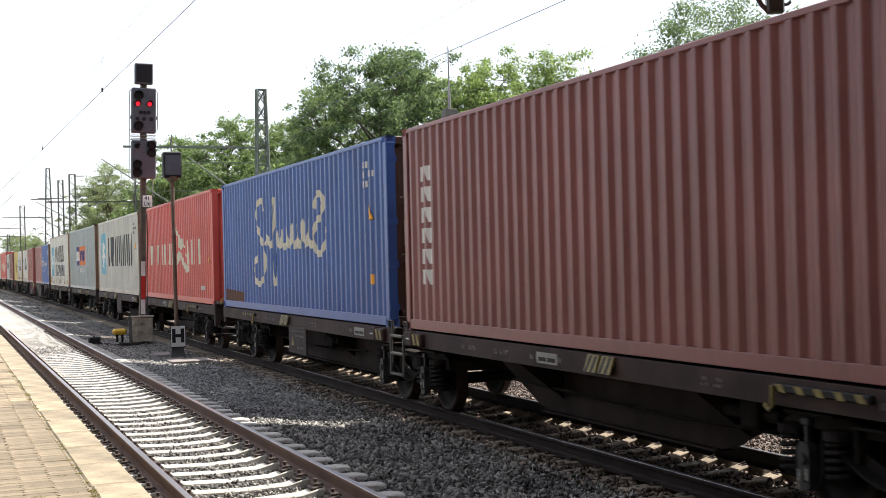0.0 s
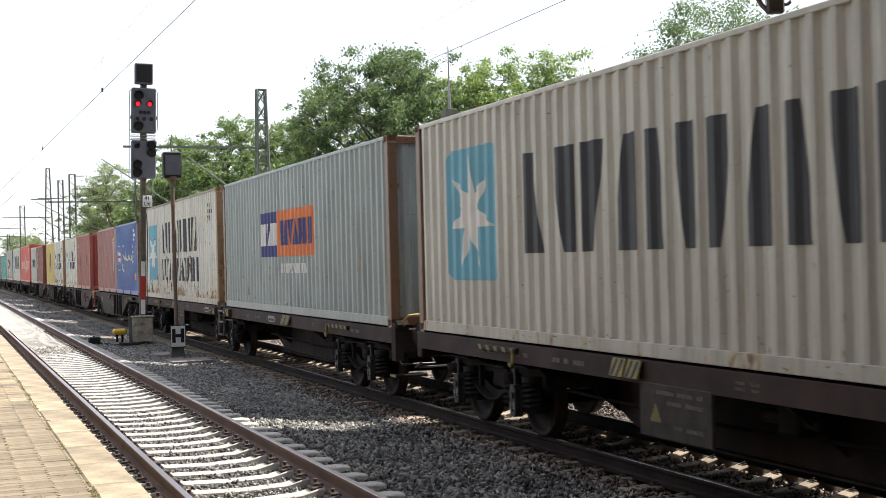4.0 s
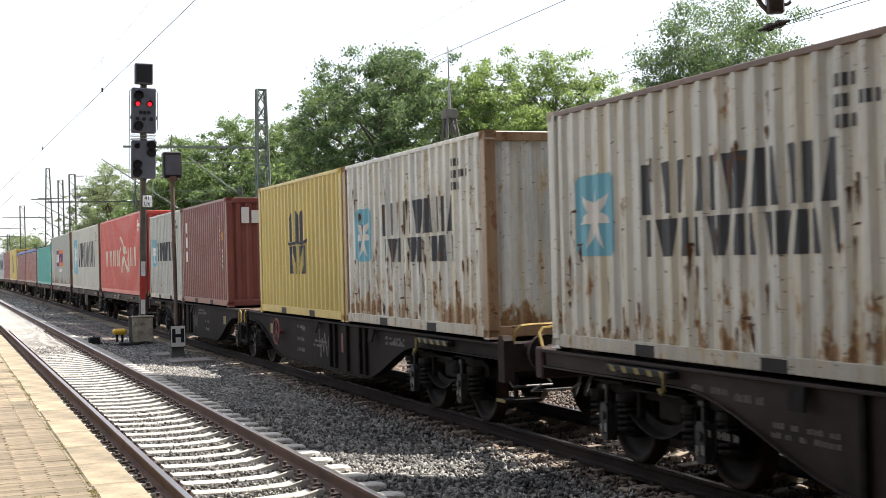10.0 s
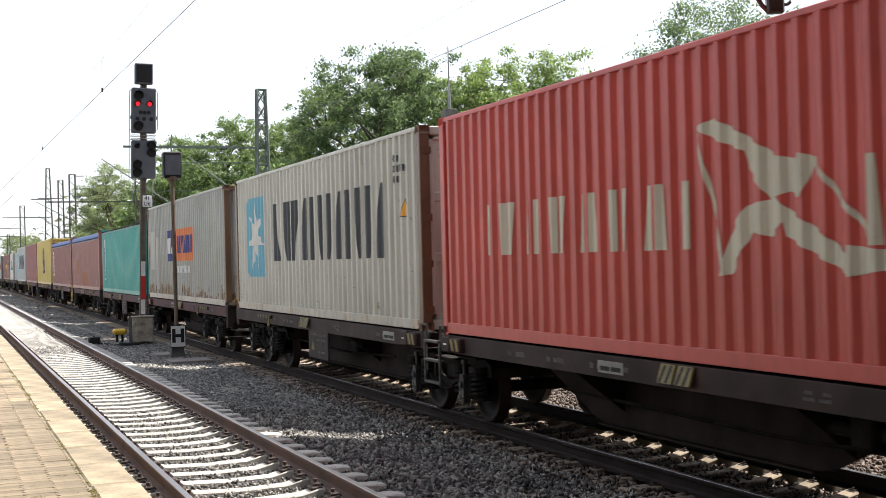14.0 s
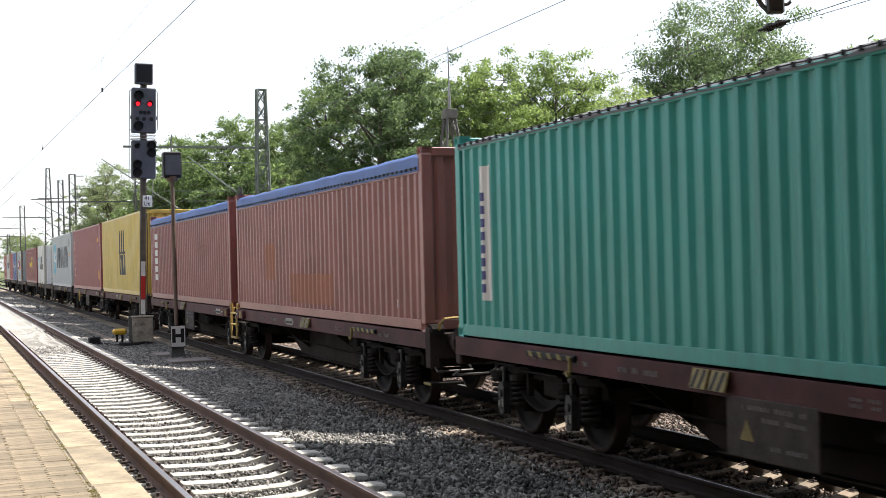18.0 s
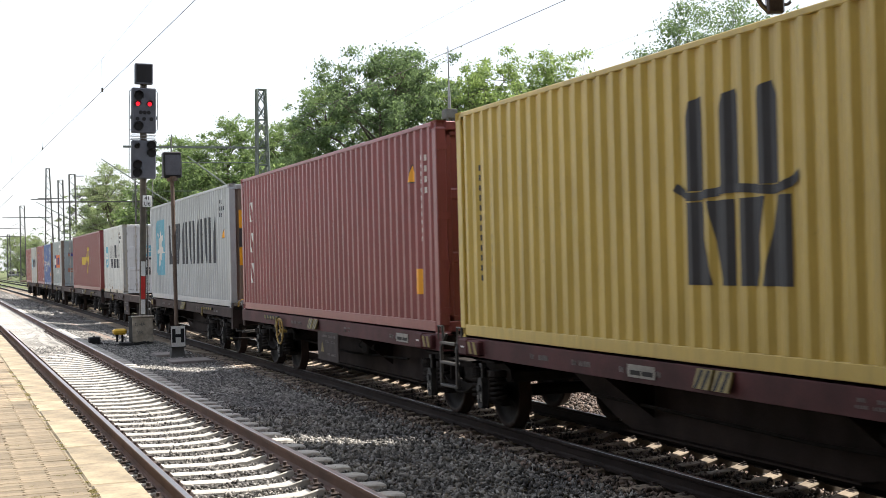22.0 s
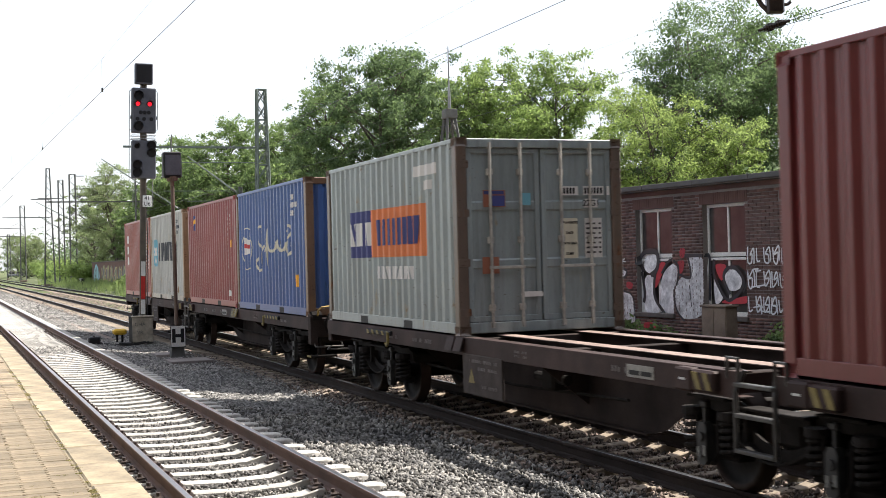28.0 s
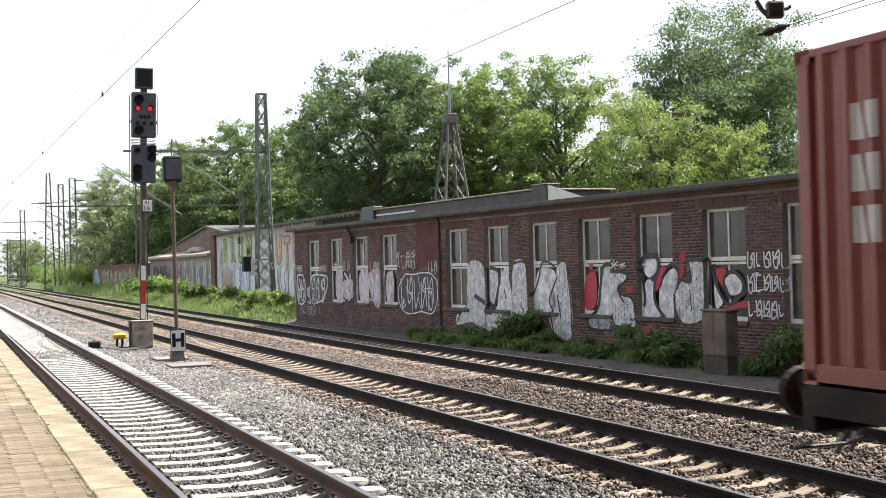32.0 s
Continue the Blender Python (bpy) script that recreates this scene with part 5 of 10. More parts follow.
def corrugation(length):
    """Breakpoints (u, depth) of a pressed side wall."""
    u0, u1 = 0.16, length - 0.16
    n = round((u1 - u0) / 0.278)
    p = (u1 - u0) / n
    out = [(u0, 0.046)]
    for i in range(n):
        a = u0 + i * p
        out += [(a + 0.12 * p, 0.046), (a + 0.15 * p, 0.043), (a + 0.35 * p, 0.006), (a + 0.38 * p, 0.003), (a + 0.61 * p, 0.003), (a + 0.64 * p, 0.006), (a + 0.84 * p, 0.043), (a + 0.87 * p, 0.046)]
    return out + [(u1, 0.046)]


def wall_mesh(prof, z0, z1):
    m = Mesh()
    for u, d in prof:
        m.v += [(d, u, z0), (d, u, z1)]
    m.f = [(2 * i, 2 * i + 2, 2 * i + 3, 2 * i + 1) for i in range(len(prof) - 1)]
    return m


def on_profile(prof, u):
    return float(np.interp(u, [p[0] for p in prof], [p[1] for p in prof]))


def decal(box, name, polys, mat, prof, length, label="", lift=0.004):
    """Paint that follows the pressed side wall, one part for each sign or shape. polys: convex shapes in (u, z); u runs from the rear end forwards."""
    if len(polys) > 1:
        for k, poly in enumerate(polys):
            decal(box, name, [poly], mat, prof, length, label, lift + 0.0003 * (k % 16))
        return None
    m, seen = Mesh(), {}

    def corner(u, z):
        key = (round(u, 5), round(z, 5))
        if key not in seen:
            seen[key] = len(m.v)
            m.v.append((-WIDTH / 2 + on_profile(prof, u) - lift, length - u, z))
        return seen[key]

    poly = polys[0]
    lo, hi = min(p[0] for p in poly), max(p[0] for p in poly)
    for (ua, _), (ub, _) in zip(prof, prof[1:]):
        if ub <= lo or ua >= hi or ub - ua < 1e-6:
            continue
        piece = clip(clip(poly, 0, ua, True), 0, ub, False)
        face = list(dict.fromkeys(corner(u, z) for u, z in piece))
        if len(face) >= 3:
            m.f.append(tuple(face))
    return part(name, m, mat, box, label)


def brushed(box, name, line, w, mat, prof, length, label="", lift=0.005):
    """A brush line that follows the pressed wall as one band."""
    fine = []
    for p, q in zip(line, line[1:]):
        k = max(1, int(math.hypot(q[0] - p[0], q[1] - p[1]) / 0.02))
        fine += [(p[0] + (q[0] - p[0]) * i / k, p[1] + (q[1] - p[1]) * i / k) for i in range(k)]
    fine.append(line[-1])
    left, right = ribbon(fine, w)
    m, n, total = Mesh(), 5, len(fine)
    for i, (p, q) in enumerate(zip(left, right)):
        for j in range(n):
            u, z = p[0] + (q[0] - p[0]) * j / (n - 1), p[1] + (q[1] - p[1]) * j / (n - 1)
            m.v.append((-WIDTH / 2 + on_profile(prof, u) - lift - 0.004 * i / total, length - u, z))
    m.f = [(i * n + j, (i + 1) * n + j, (i + 1) * n + j + 1, i * n + j + 1) for i in range(total - 1) for j in range(n - 1)]
    return part(name, m, mat, box, label)


def rust_runs(c, prof, length, seed, n, spread=1.0):
    """Bare rust: ragged blots low on the wall, each with a run below it, and short horizontal scrapes."""
    rng = random.Random(seed)
    blots, scrapes = [], []
    for i in range(n):
        u, z = rng.uniform(0.25, length - 0.25), 0.22 + abs(rng.gauss(0, 0.55)) * spread
        if z > 2.2:
            continue
        for k in range(rng.randint(1, 4)):
            w, h = rng.uniform(0.008, 0.028), rng.uniform(0.02, 0.085)
            a, b = u + rng.gauss(0, 0.06), z + rng.gauss(0, 0.14)
            tail = min(rng.uniform(0.02, 0.22), b - h - 0.175)
            if tail < 0.01:
                continue
            blots.append([(a - w, b + rng.uniform(-0.4, 0.3) * h), (a - 0.5 * w, b - h), (a - 0.12 * w, b - h - tail), (a + 0.1 * w, b - h - tail), (a + 0.6 * w, b - h), (a + w, b + rng.uniform(-0.4, 0.3) * h), (a + 0.3 * w, b + h), (a - 0.4 * w, b + 0.8 * h)])
        if i % 3 == 0:
            scrapes.append([(u, z), (u + rng.uniform(0.05, 0.16), z + rng.uniform(-0.02, 0.02)), (u + 0.1, z + 0.03), (u + 0.02, z + 0.02)])
    for polys, key in ((blots, "rust_orange"), (scrapes, "rusty")):
        m = Mesh()
        for poly in polys:
            lo, hi = min(p[0] for p in poly), max(p[0] for p in poly)
            for (ua, _), (ub, _) in zip(prof, prof[1:]):
                if lo < ub and ua < hi and ub - ua > 1e-6:
                    piece = clip(clip(poly, 0, ua, True), 0, ub, False)
                    if len(piece) >= 3:
                        m.add([(-WIDTH / 2 + on_profile(prof, u) - 0.0085, length - u, z) for u, z in piece], [tuple(range(len(piece)))])
        part("rust_stain", m, DECAL[key], c, "ragged rust stains")["kind"] = "stuff"


WIDE_SIX = (1.25, 1.1, 0.85, 0.95, 0.9, 0.95)


def bars(u0, u1, z0, z1, n, slant=0.0, thin=0.0, widths=None):
    """Plain slabs of a wordmark's size, one for each sign, each parted by a slanting gap. thin: how far the gap eats into the slab."""
    out, widths = [], widths or [1.0] * n
    unit, u, d = (u1 - u0) / sum(widths), u0, slant * (z1 - z0)
    for i, k in enumerate(widths):
        a, b = u + 0.07 * k * unit, u + 0.93 * k * unit
        m, g, q = (a + b) / 2, (0.09 + 0.26 * thin) * (b - a), (0.13 - 0.11 * thin) * (b - a) * (1 if i % 2 else -1)
        out.append([(a, z0), (m - q - g, z0), (m + q - g + d, z1), (a + d, z1)])
        out.append([(m - q + g, z0), (b, z0), (b + d, z1), (m + q + g + d, z1)])
        u += k * unit
    return out


def column(u0, u1, z0, z1, n, gap=0.42):
    """A column of small bars, for codes that run down a wall."""
    h = (z1 - z0) / n
    return [rect(u0, u0 + 0.46 * (u1 - u0), z0 + i * h + gap * h / 2, z0 + (i + 1) * h - gap * h / 2) for i in range(n)]


def glide(pts, n=5):
    """A smooth line through the points."""
    pts = [pts[0]] + list(pts) + [pts[-1]]
    out = []
    for a, b, c, d in zip(pts, pts[1:], pts[2:], pts[3:]):
        for i in range(n):
            t = i / n
            out.append(tuple(0.5 * (2 * q + (r - p) * t + (2 * p - 5 * q + 4 * r - s) * t * t + (3 * q - p - 3 * r + s) * t ** 3) for p, q, r, s in zip(a, b, c, d)))
    return out + [pts[-1]]


def script(u0, u1, z0, z1):
    """A brush-drawn flourish: a swash, a tall loop, a run of arches and a double curl."""
    swash = [(0.17, 0.86), (0.15, 0.97), (0.09, 0.98), (0.045, 0.86), (0.07, 0.68), (0.13, 0.52), (0.175, 0.34), (0.165, 0.14), (0.10, 0.02), (0.03, 0.05), (0.0, 0.2), (0.05, 0.33)]
    loop = [(0.185, 0.46), (0.215, 0.56), (0.25, 0.45), (0.28, 0.47), (0.305, 0.56), (0.335, 0.78), (0.335, 0.96), (0.31, 0.90), (0.30, 0.60), (0.305, 0.24), (0.325, 0.03), (0.35, 0.16), (0.345, 0.44)]
    run = [(0.35 + 0.49 * k / 48 + 0.014 * math.cos(k * 0.92), 0.51 + 0.0012 * k + (0.085 + 0.0012 * k) * math.sin(k * 0.92)) for k in range(49)]
    curl = [(0.86, 0.80), (0.89, 0.92), (0.945, 0.92), (0.965, 0.82), (0.93, 0.70), (0.885, 0.66), (0.85, 0.52), (0.87, 0.38), (0.92, 0.34), (0.97, 0.42), (1.0, 0.58)]
    return [[(u0 + (u1 - u0) * a, z0 + (z1 - z0) * b) for a, b in line] for line in (glide(swash), glide(loop, 4), run, glide(curl))]


def container(y_start, feet, height, paint, label, front="panel", frame=None, tarp=None, end_paint=None):
    """A shipping container; returns the thing, its wall profile and its length. front: panel or doors."""
    length = {20: 6.058, 40: 12.192}[feet]
    mat = PAINT[paint]
    fm = PAINT[frame] if frame else mat
    em = PAINT[end_paint] if end_paint else mat
    c = thing("shipping_container", label, "container", "containers on the train")
    hw = WIDTH / 2
    prof = corrugation(length)
    top = height - 0.06
    wall_top = top if not tarp else top - (0.30 if tarp == "blue_tarp" else 0.13)
    near = wall_mesh(prof, 0.157, wall_top)
    near.v = [(-hw + d, length - u, z) for d, u, z in near.v]
    part("side_wall", near, mat, c, "pressed steel side wall")
    far = wall_mesh(prof, 0.15, wall_top)
    far.v = [(hw - d, u, z) for d, u, z in far.v]
    part("side_wall", far, mat, c, "pressed steel side wall")
    for s in (-1, 1):
        x0, x1 = sorted((s * hw, s * (hw - 0.06)))
        part("top_rail", Mesh().box(x0, x1, 0.17, length - 0.17, wall_top - 0.005, wall_top + 0.055, 0.008), PAINT["rust_frame"] if paint == "rusty_white" else mat, c)
        x0, x1 = sorted((s * hw, s * (hw - 0.05)))
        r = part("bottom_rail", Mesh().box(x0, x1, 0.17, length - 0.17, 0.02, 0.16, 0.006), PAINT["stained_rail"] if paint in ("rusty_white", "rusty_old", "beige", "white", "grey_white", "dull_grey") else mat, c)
        if feet == 20:
            for y in (length / 2 - 1.03, length / 2 + 1.03):
                # a flat black plate paints the dark inside of each fork pocket
                x0, x1 = sorted((s * (hw + 0.002), s * (hw - 0.012)))
                part("fork_pocket", Mesh().box(x0, x1, y - 0.18, y + 0.18, 0.022, 0.135), M_BLACK, r, "black plate for the shade inside a fork pocket")
        for y in (0.081, length - 0.081):
            x0, x1 = sorted((s * hw, s * (hw - 0.15)))
            part("corner_post", Mesh().box(x0, x1, y - 0.078, y + 0.078, 0.1, height - 0.1, 0.012), fm, c)
    cm = casting_mesh(fm)
    for x in (-hw + 0.079, hw - 0.079):
        for y in (0.087, length - 0.087):
            for z in (0.058, height - 0.058):
                part("corner_casting", cm, fm, c, at=pose(x, y, z))
    part("floor_frame", Mesh().box(-hw + 0.05, hw - 0.05, 0.1, length - 0.1, 0.06, 0.15), M_BOGIE, c)
    if tarp:
        m = Mesh()
        n = 30 if feet == 40 else 15
        rows = [(-hw - 0.012, wall_top + 0.02), (-hw - 0.012, max(top - 0.10, wall_top + 0.035)), (-hw + 0.08, top - 0.025), (0, top + 0.015), (hw - 0.08, top - 0.025), (hw + 0.012, max(top - 0.10, wall_top + 0.035)), (hw + 0.012, wall_top + 0.02)]
        for i in range(n + 1):
            y = 0.12 + (length - 0.24) * i / n
            sag = 0.007 * math.sin(i * 2.1) + 0.006 * math.sin(i * 0.7)
            m.v += [(x + 0.008 * math.sin(i * 1.7 + k), y, z + (sag if 0 < k < 6 else 0.006 * math.sin(i * 2.9))) for k, (x, z) in enumerate(rows)]
        k = len(rows)
        m.f = [(i * k + j, i * k + j + 1, (i + 1) * k + j + 1, (i + 1) * k + j) for i in range(n) for j in range(k - 1)]
        smooth(part("tarpaulin_roof", m, PAINT[tarp], c, "slack tarpaulin roof laced down along its edge"))
        m = Mesh()
        for i in range(n * 2):
            y = 0.2 + (length - 0.4) * i / (2 * n - 1)
            m.box(-hw - 0.03, -hw + 0.0, y - 0.014, y + 0.014, wall_top + 0.045, wall_top + 0.085)
        m.tube([(-hw - 0.022, 0.2 + (length - 0.4) * i / 40, wall_top + 0.066 + 0.006 * math.sin(i * 2.0)) for i in range(41)], 0.007, 4)
        part("lacing", m, M_BLACK, c, "lacing rope and eyelets")
    else:
        m = wall_mesh([(0.2 + (length - 0.4) * i / (feet * 2), 0.012 * (i % 4 in (1, 2))) for i in range(feet * 2 + 1)], -hw + 0.05, hw - 0.05)
        m.v = [(z, u, top + 0.03 - d) for d, u, z in m.v]
        part("roof", m, mat, c, "pressed steel roof")
    # ends
    for y, out, style in ((0.0, -1, front), (length, 1, "panel")):
        a, b = sorted((y, y - out * 0.10))
        part("end_header", Mesh().box(-hw + 0.15, hw - 0.15, a, b, height - 0.13, height - 0.01, 0.01), fm if style == "panel" else em, c)
        part("end_sill", Mesh().box(-hw + 0.15, hw - 0.15, a, b, 0.02, 0.16, 0.01), fm if style == "panel" else em, c)
        if style == "panel":
            n, w = 8, WIDTH - 0.3
            p = [(-w / 2, 0.10)]
            for i in range(n):
                q = -w / 2 + w * i / n
                p += [(q + 0.18 * w / n, 0.10), (q + 0.36 * w / n, 0.055), (q + 0.68 * w / n, 0.055), (q + 0.86 * w / n, 0.10)]
            p.append((w / 2, 0.10))
            m = wall_mesh(p, 0.15, height - 0.12)
            m.v = [(u, y - out * (d - 0.035), z) for d, u, z in m.v]
            part("end_wall", m, em, c, "pressed steel end wall")
        else:
            for s in (-1, 1):
                x0, x1 = sorted((s * 0.012, s * (hw - 0.155)))
                m = Mesh()
                zs, k = [0.165], 3
                for i in range(k):
                    q = 0.165 + (height - 0.30) * i / k
                    h = (height - 0.30) / k
                    zs += [q + 0.06 * h, q + 0.09 * h, q + 0.91 * h, q + 0.94 * h]
                zs.append(height - 0.135)
                ds = [0.0] + [0.0, 0.016, 0.016, 0.0] * k + [0.0]
                for z, d in zip(zs, ds):
                    yy = y - out * (0.04 + d)
                    m.v += [(x0 + 0.06, yy, z), (x1 - 0.06, yy, z)]
                m.f = [(2 * i, 2 * i + 1, 2 * i + 3, 2 * i + 2) for i in range(len(zs) - 1)]
                a, b = sorted((y - out * 0.03, y - out * 0.09))
                m.box(x0, x0 + 0.07, a, b, 0.165, height - 0.135, 0.006).box(x1 - 0.07, x1, a, b, 0.165, height - 0.135, 0.006)
                m.box(x0, x1, a, b, 0.165, 0.24, 0.006).box(x0, x1, a, b, height - 0.20, height - 0.135, 0.006)
                door = part("door_leaf", m, em, c, "container door with pressed panels")
                for xr in (s * 0.30, s * 0.74):
                    m = Mesh().rod((xr, y - out * 0.005, 0.09), (xr, y - out * 0.005, height - 0.06), 0.023, 8)
                    for z in (0.12, 0.35, height * 0.48, height - 0.45, height - 0.10):
                        m.box(xr - 0.045, xr + 0.045, min(y, y - out * 0.05), max(y, y - out * 0.05), z - 0.045, z + 0.045, 0.01)
                    part("lock_rod", m, M_ROD if em is not PAINT["beige"] else em, door, "vertical locking bar with brackets")
                m = Mesh().box(s * 0.52 - 0.26, s * 0.52 + 0.26, min(y, y + out * 0.02), max(y, y + out * 0.02), 0.86, 0.90, 0.005)
                part("door_handle", m, M_ROD, door)
                for z in (0.30, 0.95, 1.6, height - 0.35):
                    part("hinge", Mesh().box(min(s * (hw - 0.17), s * (hw - 0.012)), max(s * (hw - 0.17), s * (hw - 0.012)), min(y, y + out * 0.004), max(y, y + out * 0.004), z - 0.05, z + 0.05, 0.004), fm, door)
    MOVERS.append((c, y_start))
    return c, prof, length


def front_plate(box, x0, x1, z0, z1, mat, name="label", label="", y=-0.004):
    """A flat marking on the leading end; x as seen from the left side of the train towards the right."""
    part(name, Mesh().box(x0, x1, y - 0.003, y, z0, z1), mat, box, label)


def seven_star(c, prof, l, u0, u1, z0, z1):
    m = 0.06 * (u1 - u0)
    decal(c, "logo_field", [[(u0 + m, z0), (u1 - m, z0), (u1, z0 + m), (u1, z1 - m), (u1 - m, z1), (u0 + m, z1), (u0, z1 - m), (u0, z0 + m)]], DECAL["sky"], prof, l, "sky blue rounded square field")
    decal(c, "logo_star", star((u0 + u1) / 2, (z0 + z1) / 2, (u1 - u0) * 0.46, (z1 - z0) * 0.46), DECAL["star"], prof, l, "white seven-pointed star", 0.007)


def codes(c, prof, l, u, z1, mat, rows=3, w=0.55):
    out, k = [], w / 9
    for i in range(rows):
        z = z1 - 0.155 * (i + 1)
        for g in ((0, 1, 2, 3), (0, 1, 2, 5, 6, 7), (0, 1, 2, 3))[i % 3]:
            out.append(rect(u + g * k * 1.2, u + (g * 1.2 + 0.72) * k, z, z + 0.1))
    decal(c, "code_marking", out, mat, prof, l, "small code marking")


def caution_triangle(c, prof, l, u, z):
    decal(c, "warning_triangle", [[(u - 0.025, z - 0.015), (u + 0.255, z - 0.015), (u + 0.115, z + 0.265)]], DECAL["smear"], prof, l, "black edge of a warning triangle")
    decal(c, "warning_triangle", [[(u, z), (u + 0.23, z), (u + 0.115, z + 0.235)]], DECAL["caution"], prof, l, "yellow warning triangle", 0.007)

# ---- the train, wagon by wagon from its front ----
TWIN = "brown twin flat wagon for containers on three bogies"
twin_flat_wagon(4.76, M_WAGON, TWIN)
twin_flat_wagon(31.14, M_WAGON, TWIN)
twin_flat_wagon(57.50, M_WAGON, TWIN)
deep_wagon(83.89, "dark brown deep-sided container wagon with rusty deck plates", None, 18.13)
deep_wagon(113.35, "dark brown deep-sided container wagon with red handbrake wheel", 11.46, None, M_BOGIE, M_WAGON_BLACKISH)
twin_flat_wagon(142.85, M_WAGON, TWIN)
twin_flat_wagon(169.22, M_WAGON_MAROON, "maroon twin flat wagon for containers on three bogies")
twin_flat_wagon(195.60, M_WAGON_MAROON, "maroon twin flat wagon with yellow steps at its joint", steps=M_RAILING)
twin_flat_wagon(221.98, M_WAGON_MAROON, "maroon twin flat wagon with a yellow handbrake wheel", handwheel=True)
twin_flat_wagon(248.40, M_WAGON, "brown twin flat wagon with an empty space before its last box", True)
twin_flat_wagon(274.90, M_WAGON, "brown twin flat wagon, half of it empty", True)
twin_flat_wagon(301.45, M_WAGON, "brown twin flat wagon at the tail of the train", True)

HIGH, LOW = 2.896, 2.591
INK, CREAM, WHITE, NAVY, ORANGE, GOLD = (DECAL[k] for k in ("navy_ink", "cream", "white", "navy", "orange", "gold"))


def swimmer(c, p, l):
    """Cream brush figure between two wordmarks."""
    shapes = [[(6.25, 2.12), (6.55, 2.18), (6.95, 2.02), (7.05, 1.84), (6.6, 1.98)], [(6.95, 2.02), (7.45, 1.78), (7.75, 1.72), (7.6, 1.48), (7.35, 1.42), (7.05, 1.7)],
              [(7.75, 1.78), (7.95, 1.72), (7.75, 1.42), (7.6, 1.48)], [(7.05, 1.40), (7.45, 1.44), (7.62, 1.30), (7.35, 1.12), (6.95, 1.2)], [(6.62, 0.80), (6.78, 0.82), (7.2, 1.30), (7.02, 1.40), (6.75, 1.14)],
              [(7.5, 1.38), (8.0, 1.14), (8.4, 0.92), (8.3, 0.82), (7.55, 1.12)], [(8.3, 1.04), (8.85, 0.98), (8.8, 0.86), (8.3, 0.80)]]
    for line in ([(6.28, 2.08), (6.42, 1.7), (6.62, 1.15), (6.68, 0.82)], [(7.9, 1.72), (8.2, 1.42), (8.6, 1.08)]):
        brushed(c, "brush_figure", line, 0.05, CREAM, p, l, "cream brush line")
    decal(c, "brush_figure", shapes, CREAM, p, l, "cream brush-drawn figure")


def red_forty(y, label):
    c, p, l = container(y, 40, HIGH, "red", label)
    decal(c, "wordmark", bars(1.45, 6.2, 1.04, 1.66, 7, 0, 0.8), CREAM, p, l, "cream wordmark")
    decal(c, "wordmark", bars(8.5, 10.38, 1.03, 1.70, 3, 0, 0.8), CREAM, p, l, "cream wordmark")
    swimmer(c, p, l)
    return c, p, l


def star_box(y, feet, height, paint, label, front="panel", frame=None, two_lines=False, word=None, end_paint=None, runs=None, **kw):
    c, p, l = container(y, feet, height, paint, label, front, frame, None, end_paint)
    if feet == 40:
        seven_star(c, p, l, 1.15, 2.72, 0.73, 2.42) if not two_lines else seven_star(c, p, l, 0.97, 2.76, 0.58, 2.30)
        if two_lines:
            decal(c, "wordmark", bars(3.6, 9.5, 1.39, 2.30, 6, thin=0.42, widths=WIDE_SIX), INK, p, l, "dark grey wordmark")
            decal(c, "wordmark", bars(3.6, 9.56, 0.58, 1.22, 7, thin=0.42), INK, p, l, "dark grey wordmark")
        else:
            decal(c, "wordmark", bars(3.4, 10.62, 1.05, 2.20, 6, thin=0.42, widths=WIDE_SIX), INK, p, l, "dark grey wordmark")
            caution_triangle(c, p, l, 11.33, 1.65)
        codes(c, p, l, 11.0, 2.62, INK, w=0.5)
    else:
        seven_star(c, p, l, 0.62, 1.44, 1.0, 1.84)
        if two_lines:
            decal(c, "wordmark", bars(1.95, 4.9, 1.38, 1.86, 6, thin=0.42, widths=WIDE_SIX), INK, p, l, "dark grey wordmark")
            decal(c, "wordmark", bars(2.0, 4.95, 0.98, 1.33, 7, thin=0.42), INK, p, l, "dark grey wordmark")
        else:
            decal(c, "wordmark", bars(1.65, 5.0, 1.16, 1.72, 6, thin=0.42, widths=WIDE_SIX), INK, p, l, "dark grey wordmark")
        codes(c, p, l, 4.85, 2.38, INK, w=0.5)
    if runs:
        rust_runs(c, p, l, *runs)
    return c, p, l


def pennant_box(y, label, paint):
    """Twenty-foot blue box with an oval flag and brush script."""
    c, p, l = container(y, 20, LOW, paint, label, frame="rust_frame")
    oval = disc(1.02, 1.34, 0.44, 0.47, 44)
    brushed(c, "flag_ring", oval + oval[:1], 0.02, CREAM, p, l, "thin cream oval ring")
    decal(c, "flag", [[(0.78, 1.20), (1.3, 1.24), (1.3, 1.52), (0.78, 1.60)]], DECAL["white"], p, l, "white flag")
    decal(c, "flag_cross", [rect(0.96, 1.06, 1.20, 1.56), [(0.78, 1.36), (1.3, 1.34), (1.3, 1.42), (0.78, 1.46)]], DECAL["red"], p, l, "red cross on the flag", 0.007)
    for line in script(1.95, 4.9, 0.84, 1.80):
        brushed(c, "wordmark", line, 0.055, CREAM, p, l, "cream brush-script wordmark")
    codes(c, p, l, 4.85, 2.38, WHITE, w=0.5)
    decal(c, "label", [rect(5.2, 5.3, 0.55, 0.78)], DECAL["caution"], p, l, "yellow label")
    return c, p, l


